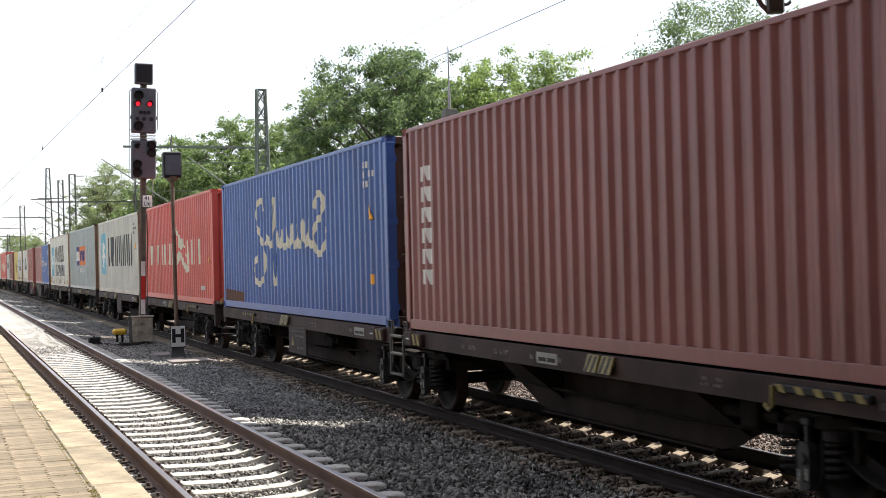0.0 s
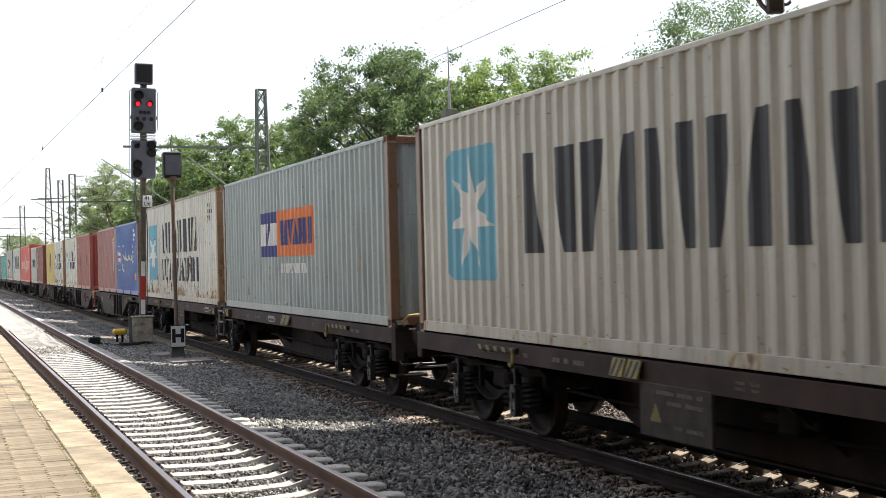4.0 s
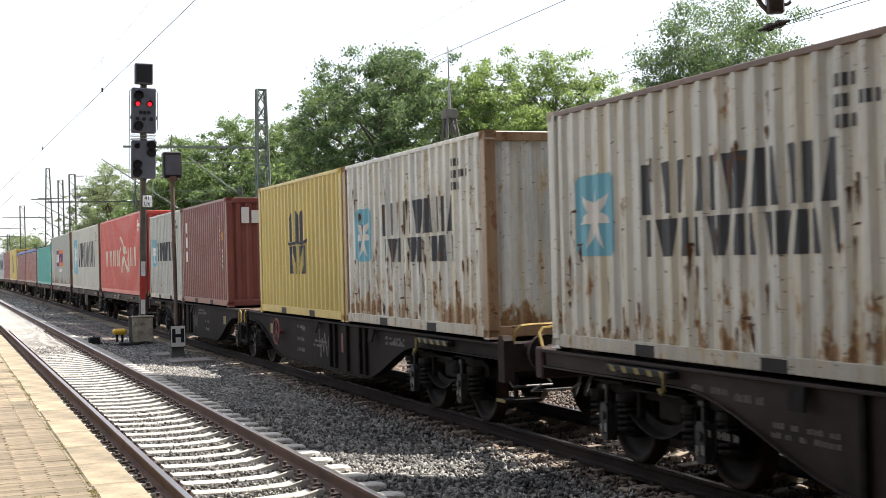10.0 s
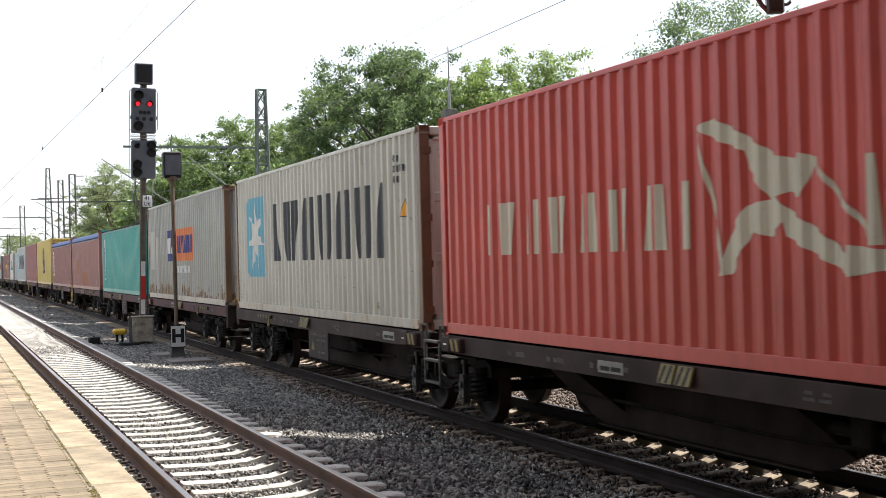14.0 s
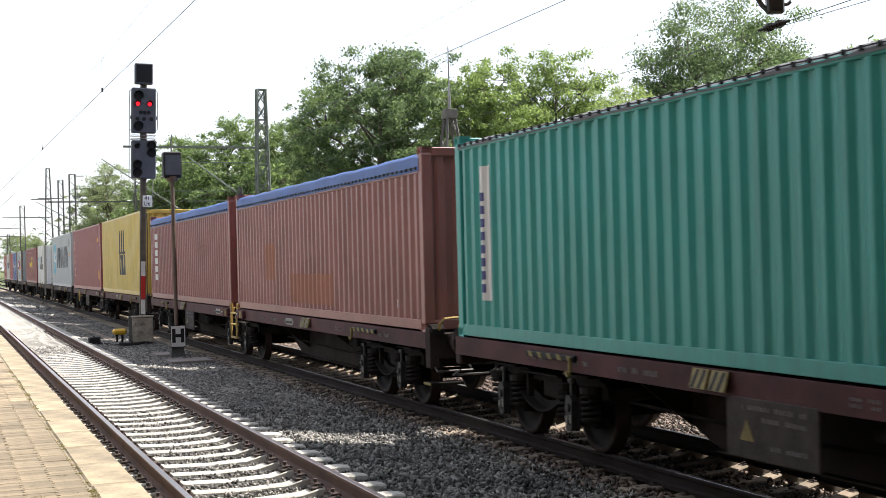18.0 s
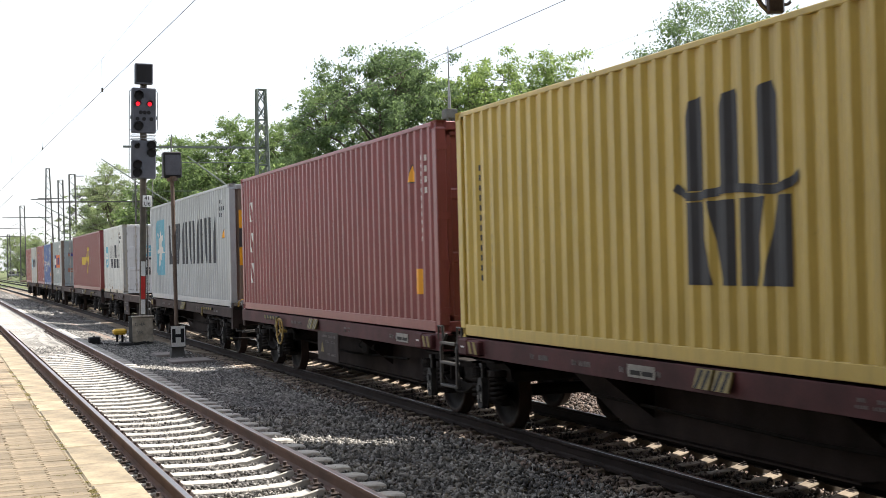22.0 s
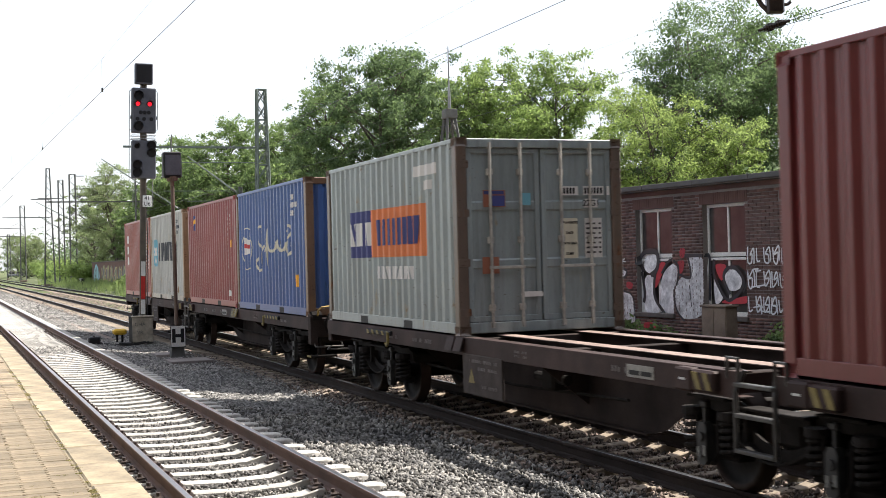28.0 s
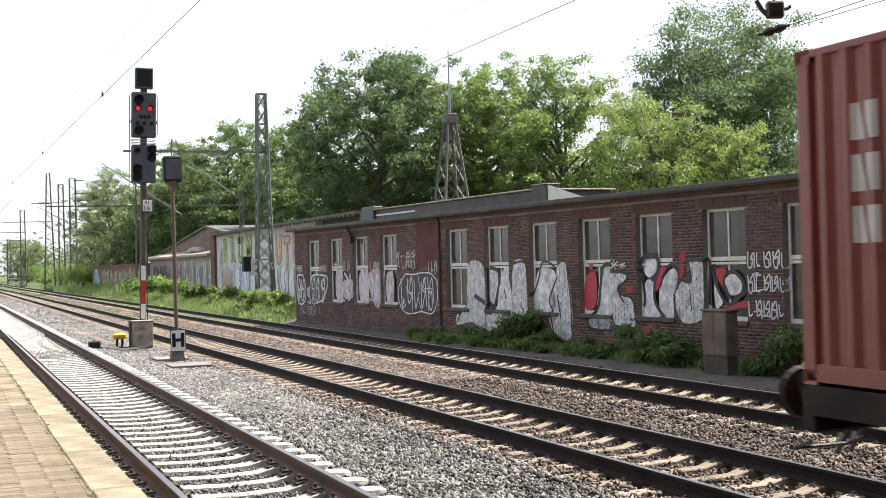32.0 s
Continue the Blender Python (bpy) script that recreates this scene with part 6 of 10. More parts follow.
def two_tone(y, feet, height, paint, label, **kw):
    """Grey box with a navy and orange sign."""
    c, p, l = container(y, feet, height, paint, label, **kw)
    u0, u1, u2, z0, z1, n = (3.75, 5.2, 7.98, 1.14, 2.05, 0.0) if feet == 40 else (1.22, 2.44, 4.80, 1.06, 1.80, 0.0)
    decal(c, "logo_field", [rect(u0, u1, z0, z1)], NAVY, p, l, "navy logo field")
    decal(c, "logo_field", [rect(u1, u2, z0, z1)], ORANGE, p, l, "orange logo field")
    h = z1 - z0
    decal(c, "wordmark", bars(u0 + 0.08, u1 - 0.08, z0 + 0.25 * h, z0 + 0.75 * h, 3), WHITE, p, l, "white wordmark", 0.007)
    decal(c, "wordmark", bars(u1 + 0.15, u2 - 0.15, z0 + 0.24 * h, z0 + 0.78 * h, 8), NAVY, p, l, "navy wordmark", 0.007)
    decal(c, "wordmark", bars(u1 + 0.2, u2 - 0.55, z0 - 0.33, z0 - 0.14, 9), WHITE, p, l, "small white wordmark")
    return c, p, l


def upright(c, p, l, u0, u1, z0, z1, n, mat):
    """A wordmark of n signs that runs down the wall, as plain blocks."""
    h, w, out = (z1 - z0) / n, u1 - u0, []
    for i in range(n):
        out += bars(u0, u1, z0 + i * h + 0.14 * h, z0 + (i + 1) * h - 0.14 * h, 1, thin=0.2)
    decal(c, "wordmark", out, mat, p, l, "white wordmark that runs down the wall")


def stacked_logo(c, p, l, u0, u1, z0, z1):
    """Dark stacked sign: three tall legs over a waved base line and two blocks."""
    w, h = u1 - u0, z1 - z0
    zm = z0 + 0.50 * h
    for i in range(3):
        u = u0 + w * (0.10 + 0.30 * i)
        decal(c, "logo", [[(u, zm), (u + 0.15 * w, zm), (u + 0.15 * w, z1 - 0.08 * h), (u + 0.11 * w, z1), (u + 0.03 * w, z1 - 0.02 * h), (u, z1 - 0.1 * h)]], INK, p, l, "dark leg of a stacked sign")
    brushed(c, "logo", glide([(u0 - 0.02 * w, zm + 0.03 * h), (u0 + 0.12 * w, zm - 0.03 * h), (u0 + 0.5 * w, zm - 0.005 * h), (u0 + 0.86 * w, zm - 0.03 * h), (u0 + 1.02 * w, zm + 0.04 * h)]), 0.045 * h, INK, p, l, "dark waved line", 0.0105)
    decal(c, "logo", bars(u0 + 0.06 * w, u0 + 0.98 * w, z0, zm - 0.06 * h, 2), INK, p, l, "dark block of a stacked sign")


# twin wagon 1
c, p, l = container(5.38, 40, HIGH, "brown", "long red-brown corrugated container with white vertical lettering")
upright(c, p, l, 0.62, 1.05, 0.62, 2.35, 6, WHITE)
c, p, l = container(18.33, 40, HIGH, "blue", "long blue corrugated container with cream script, rusty at the base", "doors", end_paint="door_blackish")
for line in script(3.2, 8.85, 0.55, 2.35):
    brushed(c, "wordmark", line, 0.13, CREAM, p, l, "large cream brush-script wordmark")
front_plate(c, -0.94, -0.76, 1.22, 1.62, DECAL["pale_patch"], "label", "tan plate on the door", 0.036)
part("label", Mesh().prism(disc(-0.67, 1.50, 0.06, 0.13, 14), "y", 0.033, 0.036), WHITE, c, "round white label on the door")
front_plate(c, -0.86, -0.70, 0.34, 0.50, CREAM, "label", "pale label low on the door", 0.036)
codes(c, p, l, 10.9, 2.64, WHITE)
caution_triangle(c, p, l, 11.2, 1.66)
decal(c, "label", [rect(11.3, 11.42, 0.64, 0.8)], DECAL["caution"], p, l, "yellow label")
decal(c, "rusty_patch", [[(0.17, 0.165), (2.2, 0.165), (2.12, 0.38), (0.17, 0.44)]], DECAL["rusty"], p, l, "bare rusty strip low on the wall")
# twin wagon 2
c, p, l = red_forty(31.76, "long bright red corrugated container with cream lettering and brush figure")
decal(c, "code_marking", column(11.28, 11.38, 1.05, 2.36, 9) + column(11.5, 11.58, 1.9, 2.4, 5), CREAM, p, l)
caution_triangle(c, p, l, 11.45, 1.07)
decal(c, "label", [rect(10.45, 10.95, 0.36, 0.47)], DECAL["pale_patch"], p, l, "pale label")
star_box(44.71, 40, HIGH, "beige", "long grey-beige corrugated container with sky blue star sign", "doors", "rust_frame")
# twin wagon 3
two_tone(58.12, 40, HIGH, "teal_grey", "long weathered blue-grey container with navy and orange sign", frame="rust_frame")
star_box(71.07, 40, HIGH, "rusty_white", "long rust-streaked white container with sky blue star sign", "doors", "orange_rust", True, runs=(8, 40, 1.6))
# deep-sided wagon 1
pennant_box(84.78, "short blue corrugated container with oval flag sign", "blue")
c, p, l = container(90.92, 20, LOW, "rust", "short faded brick-red corrugated container", frame="brick")
decal(c, "code_marking", column(5.26, 5.34, 0.85, 2.15, 11) + column(5.54, 5.61, 1.74, 2.17, 4), WHITE, p, l)
c, p, l = container(100.28, 20, LOW, "brick", "short brick-red corrugated container with white vertical lettering", end_paint="brick_shaded_end")
upright(c, p, l, 0.88, 1.16, 0.7, 2.2, 6, WHITE)
decal(c, "touch_up", [rect(1.92, 2.18, 0.82, 1.6), rect(4.45, 4.72, 1.26, 1.6), rect(0.55, 0.72, 1.2, 1.5)], DECAL["smear"], p, l, "dark painted-over patch")
decal(c, "code_marking", column(5.3, 5.38, 0.82, 2.15, 11) + column(5.58, 5.66, 1.7, 2.15, 4), WHITE, p, l)
decal(c, "label", [rect(5.55, 5.68, 1.42, 1.58)], DECAL["caution"], p, l, "yellow label")
front_plate(c, -0.75, -0.56, 1.45, 1.74, DECAL["smear"], "touch_up", "dark painted-over patch")
front_plate(c, -0.56, -0.51, 1.52, 1.66, DECAL["smear"], "touch_up", "dark painted-over patch")
for i in range(11):
    front_plate(c, 0.755, 0.80, 0.86 + 0.12 * i, 0.95 + 0.12 * i, DECAL["pale_patch"], "code_marking")
star_box(106.42, 20, LOW, "rusty_white", "short rust-streaked white container with sky blue star sign", frame="rusty_white", two_lines=True, runs=(3, 34, 2.0))
# deep-sided wagon 2
star_box(114.24, 20, LOW, "rusty_old", "short rusty white container with a rusted corner post", frame="orange_rust", two_lines=True, end_paint="rusty_old", runs=(5, 40, 2.0))
c, p, l = container(120.38, 20, LOW, "yellow", "short mustard yellow corrugated container with dark sign")
stacked_logo(c, p, l, 2.4, 3.7, 0.80, 2.0)
decal(c, "code_marking", column(0.72, 0.8, 0.5, 2.28, 16) + column(1.0, 1.1, 0.6, 2.1, 12), INK, p, l)
c, p, l = container(129.74, 20, LOW, "maroon_brown", "short dark maroon container with white lettering on its end")
upright(c, p, l, 0.58, 0.88, 1.05, 2.22, 3, WHITE)
decal(c, "code_marking", column(5.2, 5.28, 0.95, 2.24, 11) + column(5.5, 5.57, 0.9, 1.4, 4), WHITE, p, l)
decal(c, "label", [rect(5.4, 5.53, 1.6, 1.78)], DECAL["caution"], p, l, "yellow label")
for i, (a, b) in enumerate(((-0.86, -0.68), (-0.62, -0.38), (-0.33, -0.08))):
    front_plate(c, a, b, 1.98, 2.28 if i else 2.36, WHITE, "wordmark", "white wordmark")
for i in range(11):
    front_plate(c, 0.70, 0.78, 1.0 + 0.12 * i, 1.09 + 0.12 * i, WHITE, "code_marking")
star_box(135.88, 20, LOW, "grey_white", "short off-white corrugated container with sky blue star sign", frame="rust_frame")
# twin wagon 4
c, p, l = red_forty(143.47, "long bright red corrugated container with yellow strip on its end")
decal(c, "code_marking", [rect(10.92, 11.5, 2.38, 2.50), rect(10.92, 11.3, 2.22, 2.34), rect(11.0, 11.3, 2.52, 2.62)], WHITE, p, l)
caution_triangle(c, p, l, 11.4, 1.6)
for i in range(3):
    front_plate(c, -0.98, -0.90, 1.02 + 0.42 * i, 1.40 + 0.42 * i, (DECAL["caution"], DECAL["smear"], DECAL["caution"])[i], "height_strip", "yellow and black height warning strip")
star_box(156.42, 40, HIGH, "beige", "long grey-beige corrugated container with rusted corner posts", "doors", "rust_frame")
# twin wagon 5
c, p, l = two_tone(169.84, 40, HIGH, "dull_grey", "long dull grey rust-streaked container with navy and orange sign", frame="rust_frame")
decal(c, "touch_up", [rect(0.5, 1.3, 0.9, 2.1), rect(1.6, 2.2, 0.3, 1.9)], DECAL["pale_patch"], p, l, "paler repainted patch")
c, p, l = container(182.79, 40, LOW, "green", "long turquoise green open-top container with grey tarpaulin", "doors", tarp="grey_tarp")
decal(c, "sign_strip", [rect(0.72, 1.12, 0.48, 2.15)], WHITE, p, l, "white vertical sign strip")
decal(c, "wordmark", column(0.80, 1.04, 0.55, 1.85, 8, 0.35), NAVY, p, l, "navy wordmark", 0.007)
decal(c, "code_marking", column(11.15, 11.25, 0.9, 2.15, 11) + column(11.45, 11.53, 1.5, 2.1, 5), WHITE, p, l)
caution_triangle(c, p, l, 11.58, 0.54)
front_plate(c, -0.88, -0.55, 1.75, 2.15, DECAL["white"], "label", "white door label", 0.02)
# twin wagon 6
c, p, l = container(196.22, 40, LOW, "rust", "long faded red-brown open-top container with blue tarpaulin", tarp="blue_tarp")
decal(c, "touch_up", [rect(2.6, 3.55, 0.66, 1.41), rect(4.75, 7.6, 0.25, 0.80)], DECAL["patch"], p, l, "orange repainted patch")
decal(c, "code_marking", column(11.2, 11.27, 0.9, 2.1, 11), CREAM, p, l)
decal(c, "label", [rect(10.9, 11.05, 0.3, 0.42)], WHITE, p, l)
c, p, l = container(209.17, 40, LOW, "brown", "long red-brown open-top container with blue tarpaulin and white lettering", "doors", tarp="blue_tarp", end_paint="brick")
upright(c, p, l, 0.83, 1.26, 0.54, 2.05, 6, WHITE)
decal(c, "code_marking", column(11.5, 11.6, 0.76, 2.05, 11) + column(11.74, 11.83, 1.5, 2.1, 5), CREAM, p, l)
decal(c, "label", [rect(11.72, 11.86, 1.28, 1.44), rect(11.72, 11.86, 1.02, 1.2)], DECAL["caution"], p, l, "yellow label")
front_plate(c, -0.42, -0.1, 1.18, 1.27, DECAL["white"], "label", "white door label", 0.02)
# twin wagon 7
c, p, l = container(222.60, 40, HIGH, "yellow", "long mustard yellow corrugated container with dark sign")
stacked_logo(c, p, l, 5.35, 7.1, 0.72, 2.40)
decal(c, "code_marking", column(0.66, 0.74, 0.7, 2.2, 12) + column(1.0, 1.08, 0.8, 2.0, 9), INK, p, l)
caution_triangle(c, p, l, 11.38, 1.66)
decal(c, "label", [rect(11.3, 11.6, 0.72, 0.88)], DECAL["caution"], p, l, "orange label")
front_plate(c, -0.75, -0.25, 2.28, 2.46, DECAL["caution"], "label", "orange height label")
c, p, l = container(235.52, 40, HIGH, "maroon", "long maroon corrugated container with three white signs", "doors")
for i in range(3):
    z = 0.6 + 0.66 * i
    decal(c, "wordmark", bars(0.68, 1.12, z, z + 0.42, 1), WHITE, p, l, "white sign")
decal(c, "code_marking", column(11.46, 11.56, 1.25, 2.5, 11) + column(11.68, 11.76, 1.9, 2.5, 4), WHITE, p, l)
decal(c, "label", [rect(11.24, 11.46, 0.52, 0.88)], DECAL["caution"], p, l, "yellow label")
caution_triangle(c, p, l, 11.04, 2.12)
# twin wagon 8
c, p, l = star_box(249.02, 40, HIGH, "grey", "long clean light grey container with sky blue star sign", end_paint="taupe")
for i in range(3):
    front_plate(c, -1.0, -0.92, 0.98 + 0.44 * i, 1.40 + 0.44 * i, (DECAL["caution"], DECAL["smear"], DECAL["caution"])[i], "height_strip", "yellow and black height warning strip")
c, p, l = star_box(268.08, 20, LOW, "white", "short off-white container with two star signs on its doors", "doors", "dull_grey", True, end_paint="pale_door")
for x in (-0.53, 0.28):
    front_plate(c, x, x + 0.40, 1.38, 1.80, DECAL["sky"], "logo_field", "sky blue square", 0.038)
    m = Mesh()
    for k in star(x + 0.2, 1.59, 0.17, 0.19):
        m.add([(a, 0.031, z) for a, z in k], [(0, 1, 2, 3)])
    part("logo_star", m, DECAL["star"], c, "white seven-pointed star")
    front_plate(c, x, x + 0.40, 1.26, 1.34, INK, "wordmark", "dark wordmark", 0.038)
for i in range(4):
    front_plate(c, 0.56, 0.98, 0.80 + 0.08 * i, 0.825 + 0.08 * i, DECAL["smear"], "data_line", "", 0.038)
for x0, x1, z in ((0.36, 0.42, 2.07), (0.45, 0.51, 2.07), (0.54, 0.60, 2.07), (0.68, 0.74, 2.07), (0.77, 0.83, 2.07), (0.86, 0.92, 2.07), (0.70, 0.76, 1.92), (0.79, 0.85, 1.92)):
    front_plate(c, x0, x1, z, z + 0.10, INK, "code_marking", "", 0.038)
front_plate(c, -0.42, -0.22, 0.70, 0.98, DECAL["smear"], "dark_plate", "small dark plate", 0.038)
# twin wagon 9
c, p, l = container(275.52, 40, LOW, "maroon_deep", "long dark red corrugated container with gold wordmark", frame="maroon_deep")
decal(c, "wordmark", bars(4.4, 6.45, 1.16, 1.52, 4, 0.1), GOLD, p, l, "gold wordmark")
brushed(c, "brush_mark", glide([(6.55, 1.2), (6.8, 1.7), (7.1, 1.92), (7.3, 1.5), (7.0, 0.8), (6.9, 1.3), (7.35, 1.75), (7.7, 1.9), (7.5, 1.3)]), 0.13, GOLD, p, l, "gold brush mark")
c, p, l = two_tone(294.62, 20, LOW, "teal_grey", "short weathered blue-grey container with lock-barred doors", frame="teal_rust", front="doors", end_paint="teal_door")
decal(c, "code_marking", [rect(4.42, 5.28, 2.18, 2.33), rect(4.75, 5.05, 1.98, 2.11)], WHITE, p, l, "white code plates")
front_plate(c, -0.84, -0.52, 1.68, 1.90, DECAL["patch"], "label", "faded orange label", 0.02)
front_plate(c, -0.74, -0.53, 1.69, 1.83, NAVY, "label", "navy field of the label", 0.0155)
front_plate(c, -0.83, -0.54, 1.845, 1.89, NAVY, "label", "navy strip of the label", 0.0155)
front_plate(c, -0.27, -0.15, 1.70, 1.86, DECAL["sky"], "label", "small blue label", 0.02)
for x0, x1, z0, z1 in ((0.32, 0.56, 1.83, 1.95), (0.64, 0.95, 1.83, 1.95), (1.0, 1.04, 1.83, 1.95), (0.65, 0.86, 1.66, 1.78)):
    front_plate(c, x0, x1, z0, z1, WHITE, "code_plate", "white code plate", 0.02)
for x0, x1 in ((0.30, 0.55), (0.66, 0.92)):
    front_plate(c, x0, x1, 0.98, 1.52, DECAL["cream"] if x0 < 0.5 else WHITE, "data_plate", "white data plate", 0.04)
    for i in range(7 if x0 > 0.5 else 0):
        front_plate(c, x0 + 0.02, x1 - 0.10 + 0.03 * (i % 2), 1.04 + 0.065 * i, 1.065 + 0.065 * i, DECAL["smear"], "data_line", "", 0.0365)
        front_plate(c, x1 - 0.05, x1 - 0.015, 1.04 + 0.065 * i, 1.065 + 0.065 * i, DECAL["smear"], "data_line", "", 0.0365)
for word, z in (("MAX GROSS", 1.46), ("TARE", 1.32), ("PAYLOAD", 1.18), ("CUBE", 1.04)):
    part("data_word", text_mesh(word, 0.047, M_BLACK, 0.001), M_BLACK, c, at=pose(0.425, 0.0345, z, 90))
part("type_code", text_mesh("22G1", 0.115, M_BLACK, 0.0015), M_BLACK, c, at=pose(0.755, 0.0145, 1.72, 90))
for x0, n in ((0.335, 4), (0.655, 6)):
    for i in range(n):
        front_plate(c, x0 + 0.048 * i, x0 + 0.048 * i + 0.03, 1.85, 1.93, M_BLACK, "code_marking", "", 0.0155)
front_plate(c, -0.32, 0.0, 0.48, 0.55, WHITE, "label", "white label", 0.02)
front_plate(c, -0.86, -0.62, 0.80, 1.02, DECAL["patch"], "dark_plate", "brown plate", 0.04)
# twin wagon 10
pennant_box(302.05, "short clean blue container with oval flag sign", "blue_clean")
c, p, l = container(308.19, 20, LOW, "dark_red", "short dark red corrugated container with small blue sign")
decal(c, "logo_field", [rect(0.65, 0.98, 1.93, 2.32)], NAVY, p, l, "small navy sign")
decal(c, "logo_mark", [[(0.70, 2.02), (0.93, 2.12), (0.93, 2.24), (0.70, 2.1)]], DECAL["caution"], p, l, "yellow mark", 0.007)
decal(c, "code_marking", column(5.15, 5.25, 0.9, 2.4, 12) + column(5.45, 5.53, 1.78, 2.2, 4), WHITE, p, l)
decal(c, "label", [rect(5.43, 5.54, 1.41, 1.58)], DECAL["caution"], p, l, "yellow label")
decal(c, "label", [[(5.15, 0.28), (5.4, 0.25), (5.42, 0.36), (5.2, 0.42)]], WHITE, p, l, "torn white sticker")
c, p, l = star_box(315.05, 20, LOW, "grey_white", "short grey-white corrugated container with sky blue star sign", frame="orange_rust", end_paint="rust")
c, p, l = container(321.28, 20, LOW, "brick", "short brick-red container at the tail of the train")
upright(c, p, l, 0.60, 0.94, 1.03, 2.17, 3, WHITE)
decal(c, "code_marking", column(5.26, 5.35, 0.92, 2.2, 12) + column(5.55, 5.62, 0.9, 1.4, 4), WHITE, p, l)
decal(c, "label", [rect(5.44, 5.58, 1.55, 1.72)], DECAL["caution"], p, l, "yellow label")

# ---- signals and lineside equipment ----
def signal():
    s = thing("colour_light_signal", "tall dark railway signal showing two red lights", "railway signal", at=pose(5.69, 40.2, -0.2, 0, 1.45, 0))
    m = Mesh().prism([(-0.095, -0.05), (-0.05, -0.05), (-0.05, 0.0), (0.05, 0.0), (0.05, -0.05), (0.095, -0.05), (0.095, 0.05), (-0.095, 0.05)], "z", 0.3, 8.2)
    part("mast", m, M_MAST_OLD, s, "grey-brown steel signal mast")
    part("mast_plate", Mesh().box(-0.065, 0.065, -0.075, -0.06, 0.9, 1.35, 0.003), M_WHITE, s, "white band")
    part("mast_plate", Mesh().box(-0.065, 0.065, -0.075, -0.06, 1.36, 2.06, 0.003), M_RED, s, "red band")
    part("mast_plate", Mesh().box(-0.065, 0.065, -0.075, -0.06, 2.07, 2.52, 0.003), M_WHITE, s, "white band")
    part("foot", Mesh().box(-0.22, 0.22, -0.2, 0.2, -0.05, 0.3, 0.02), M_MAST_DARK, s)
    b = part("main_head", Mesh().box(-0.37, 0.37, -0.14, 0.1, 6.47, 7.86, 0.03), M_DARK_STEEL, s, "dark signal head")
    for x, z, r in ((-0.19, 7.36, 0.062), (0.17, 7.36, 0.062)):
        part("lit_lens", Mesh().rod((x, -0.142, z), (x, -0.165, z), r, 18), M_LAMP, b, "glowing red lamp")
        hood(b, x, z, r + 0.035, -0.14)
    for x, z, r in ((-0.17, 7.60, 0.13), (-0.17, 6.66, 0.13), (-0.2, 6.9, 0.06), (0.0, 6.9, 0.06), (0.22, 6.9, 0.06), (-0.1, 7.1, 0.06), (0.02, 7.1, 0.06), (0.14, 7.1, 0.06)):
        part("dark_lens", Mesh().rod((x, -0.142, z), (x, -0.155, z), r, 18), M_BLACK, b, "unlit lamp")
        if r > 0.1:
            hood(b, x, z, r + 0.02, -0.14)
    part("indicator", Mesh().box(-0.27, 0.27, -0.12, 0.08, 7.98, 8.62, 0.02), M_DARK_STEEL, s, "square unlit route indicator")
    part("indicator_face", Mesh().box(-0.23, 0.23, -0.126, -0.121, 8.03, 8.57), M_BLACK, s)
    d = part("distant_head", Mesh().box(-0.37, 0.37, -0.14, 0.1, 5.07, 6.24, 0.03), M_DARK_STEEL, s, "dark distant signal head")
    for x, z, r in ((-0.21, 6.05, 0.07), (0.24, 6.1, 0.13), (0.24, 5.85, 0.13), (-0.21, 5.47, 0.13), (-0.21, 5.23, 0.13)):
        part("dark_lens", Mesh().rod((x, -0.142, z), (x, -0.155, z), r, 18), M_BLACK, d, "unlit lamp")
        hood(d, x, z, r + 0.02, -0.14)
    m = Mesh()
    for z in (6.30, 6.40):
        m.tube([(-0.36, -0.12, z), (0.36, -0.12, z), (0.36, 0.3, z), (-0.36, 0.3, z), (-0.36, -0.12, z)], 0.012, 5)
    m.tube([(-0.42, 0.05, 5.0), (-0.42, 0.05, 7.6)], 0.012, 5).tube([(0.30, 0.05, 4.2), (0.30, 0.05, 5.1)], 0.012, 5).tube([(-0.30, 0.05, 4.2), (-0.30, 0.05, 5.1)], 0.012, 5)
    part("service_rail", m, M_GALV, s)
    for x in (-0.43, 0.43):
        part("side_bracket", Mesh().tube([(x * 0.86, 0.0, 6.55), (x, 0.0, 6.6), (x, 0.0, 7.75), (x * 0.86, 0.0, 7.8)], 0.012, 6), M_GALV, s, "thin bent side rail")
        part("hinge", Mesh().box(min(x * 0.86, x * 0.93), max(x * 0.86, x * 0.93), -0.08, 0.0, 6.9, 7.0), M_DARK_STEEL, s)
    part("cable", Mesh().tube([(0.11, -0.02, 4.0), (0.13, -0.05, 3.2), (0.12, -0.04, 2.0), (0.14, -0.03, 0.6)], 0.014, 5), M_RUBBER, s, "black cable down the mast")
    p = part("number_plate", Mesh().box(-0.03, 0.24, -0.1, -0.085, 4.2, 4.55, 0.003), M_WHITE, s, "white plate with black characters")
    for t, z in (("41", 4.46), ("U6", 4.29)):
        part("characters", text_mesh(t, 0.17, M_BLACK), M_BLACK, p, at=pose(0.105, -0.104, z, 90))
    return s


def hood(parent, x, z, r, y):
    m, n = Mesh(), 12
    for i in range(n + 1):
        a = math.pi * (-0.12 + 1.24 * i / n)
        for d, k in ((0.0, 1.0), (-0.16, 1.05 if 0.2 < i / n < 0.8 else 0.97)):
            m.v.append((x + r * k * math.cos(a), y + d * (0.5 + 0.5 * math.sin(max(0.0, min(math.pi, a)))), z + r * k * math.sin(a)))
    m.f = [(2 * i, 2 * i + 2, 2 * i + 3, 2 * i + 1) for i in range(n)]
    part("lamp_hood", m, M_BLACK, parent)


signal()
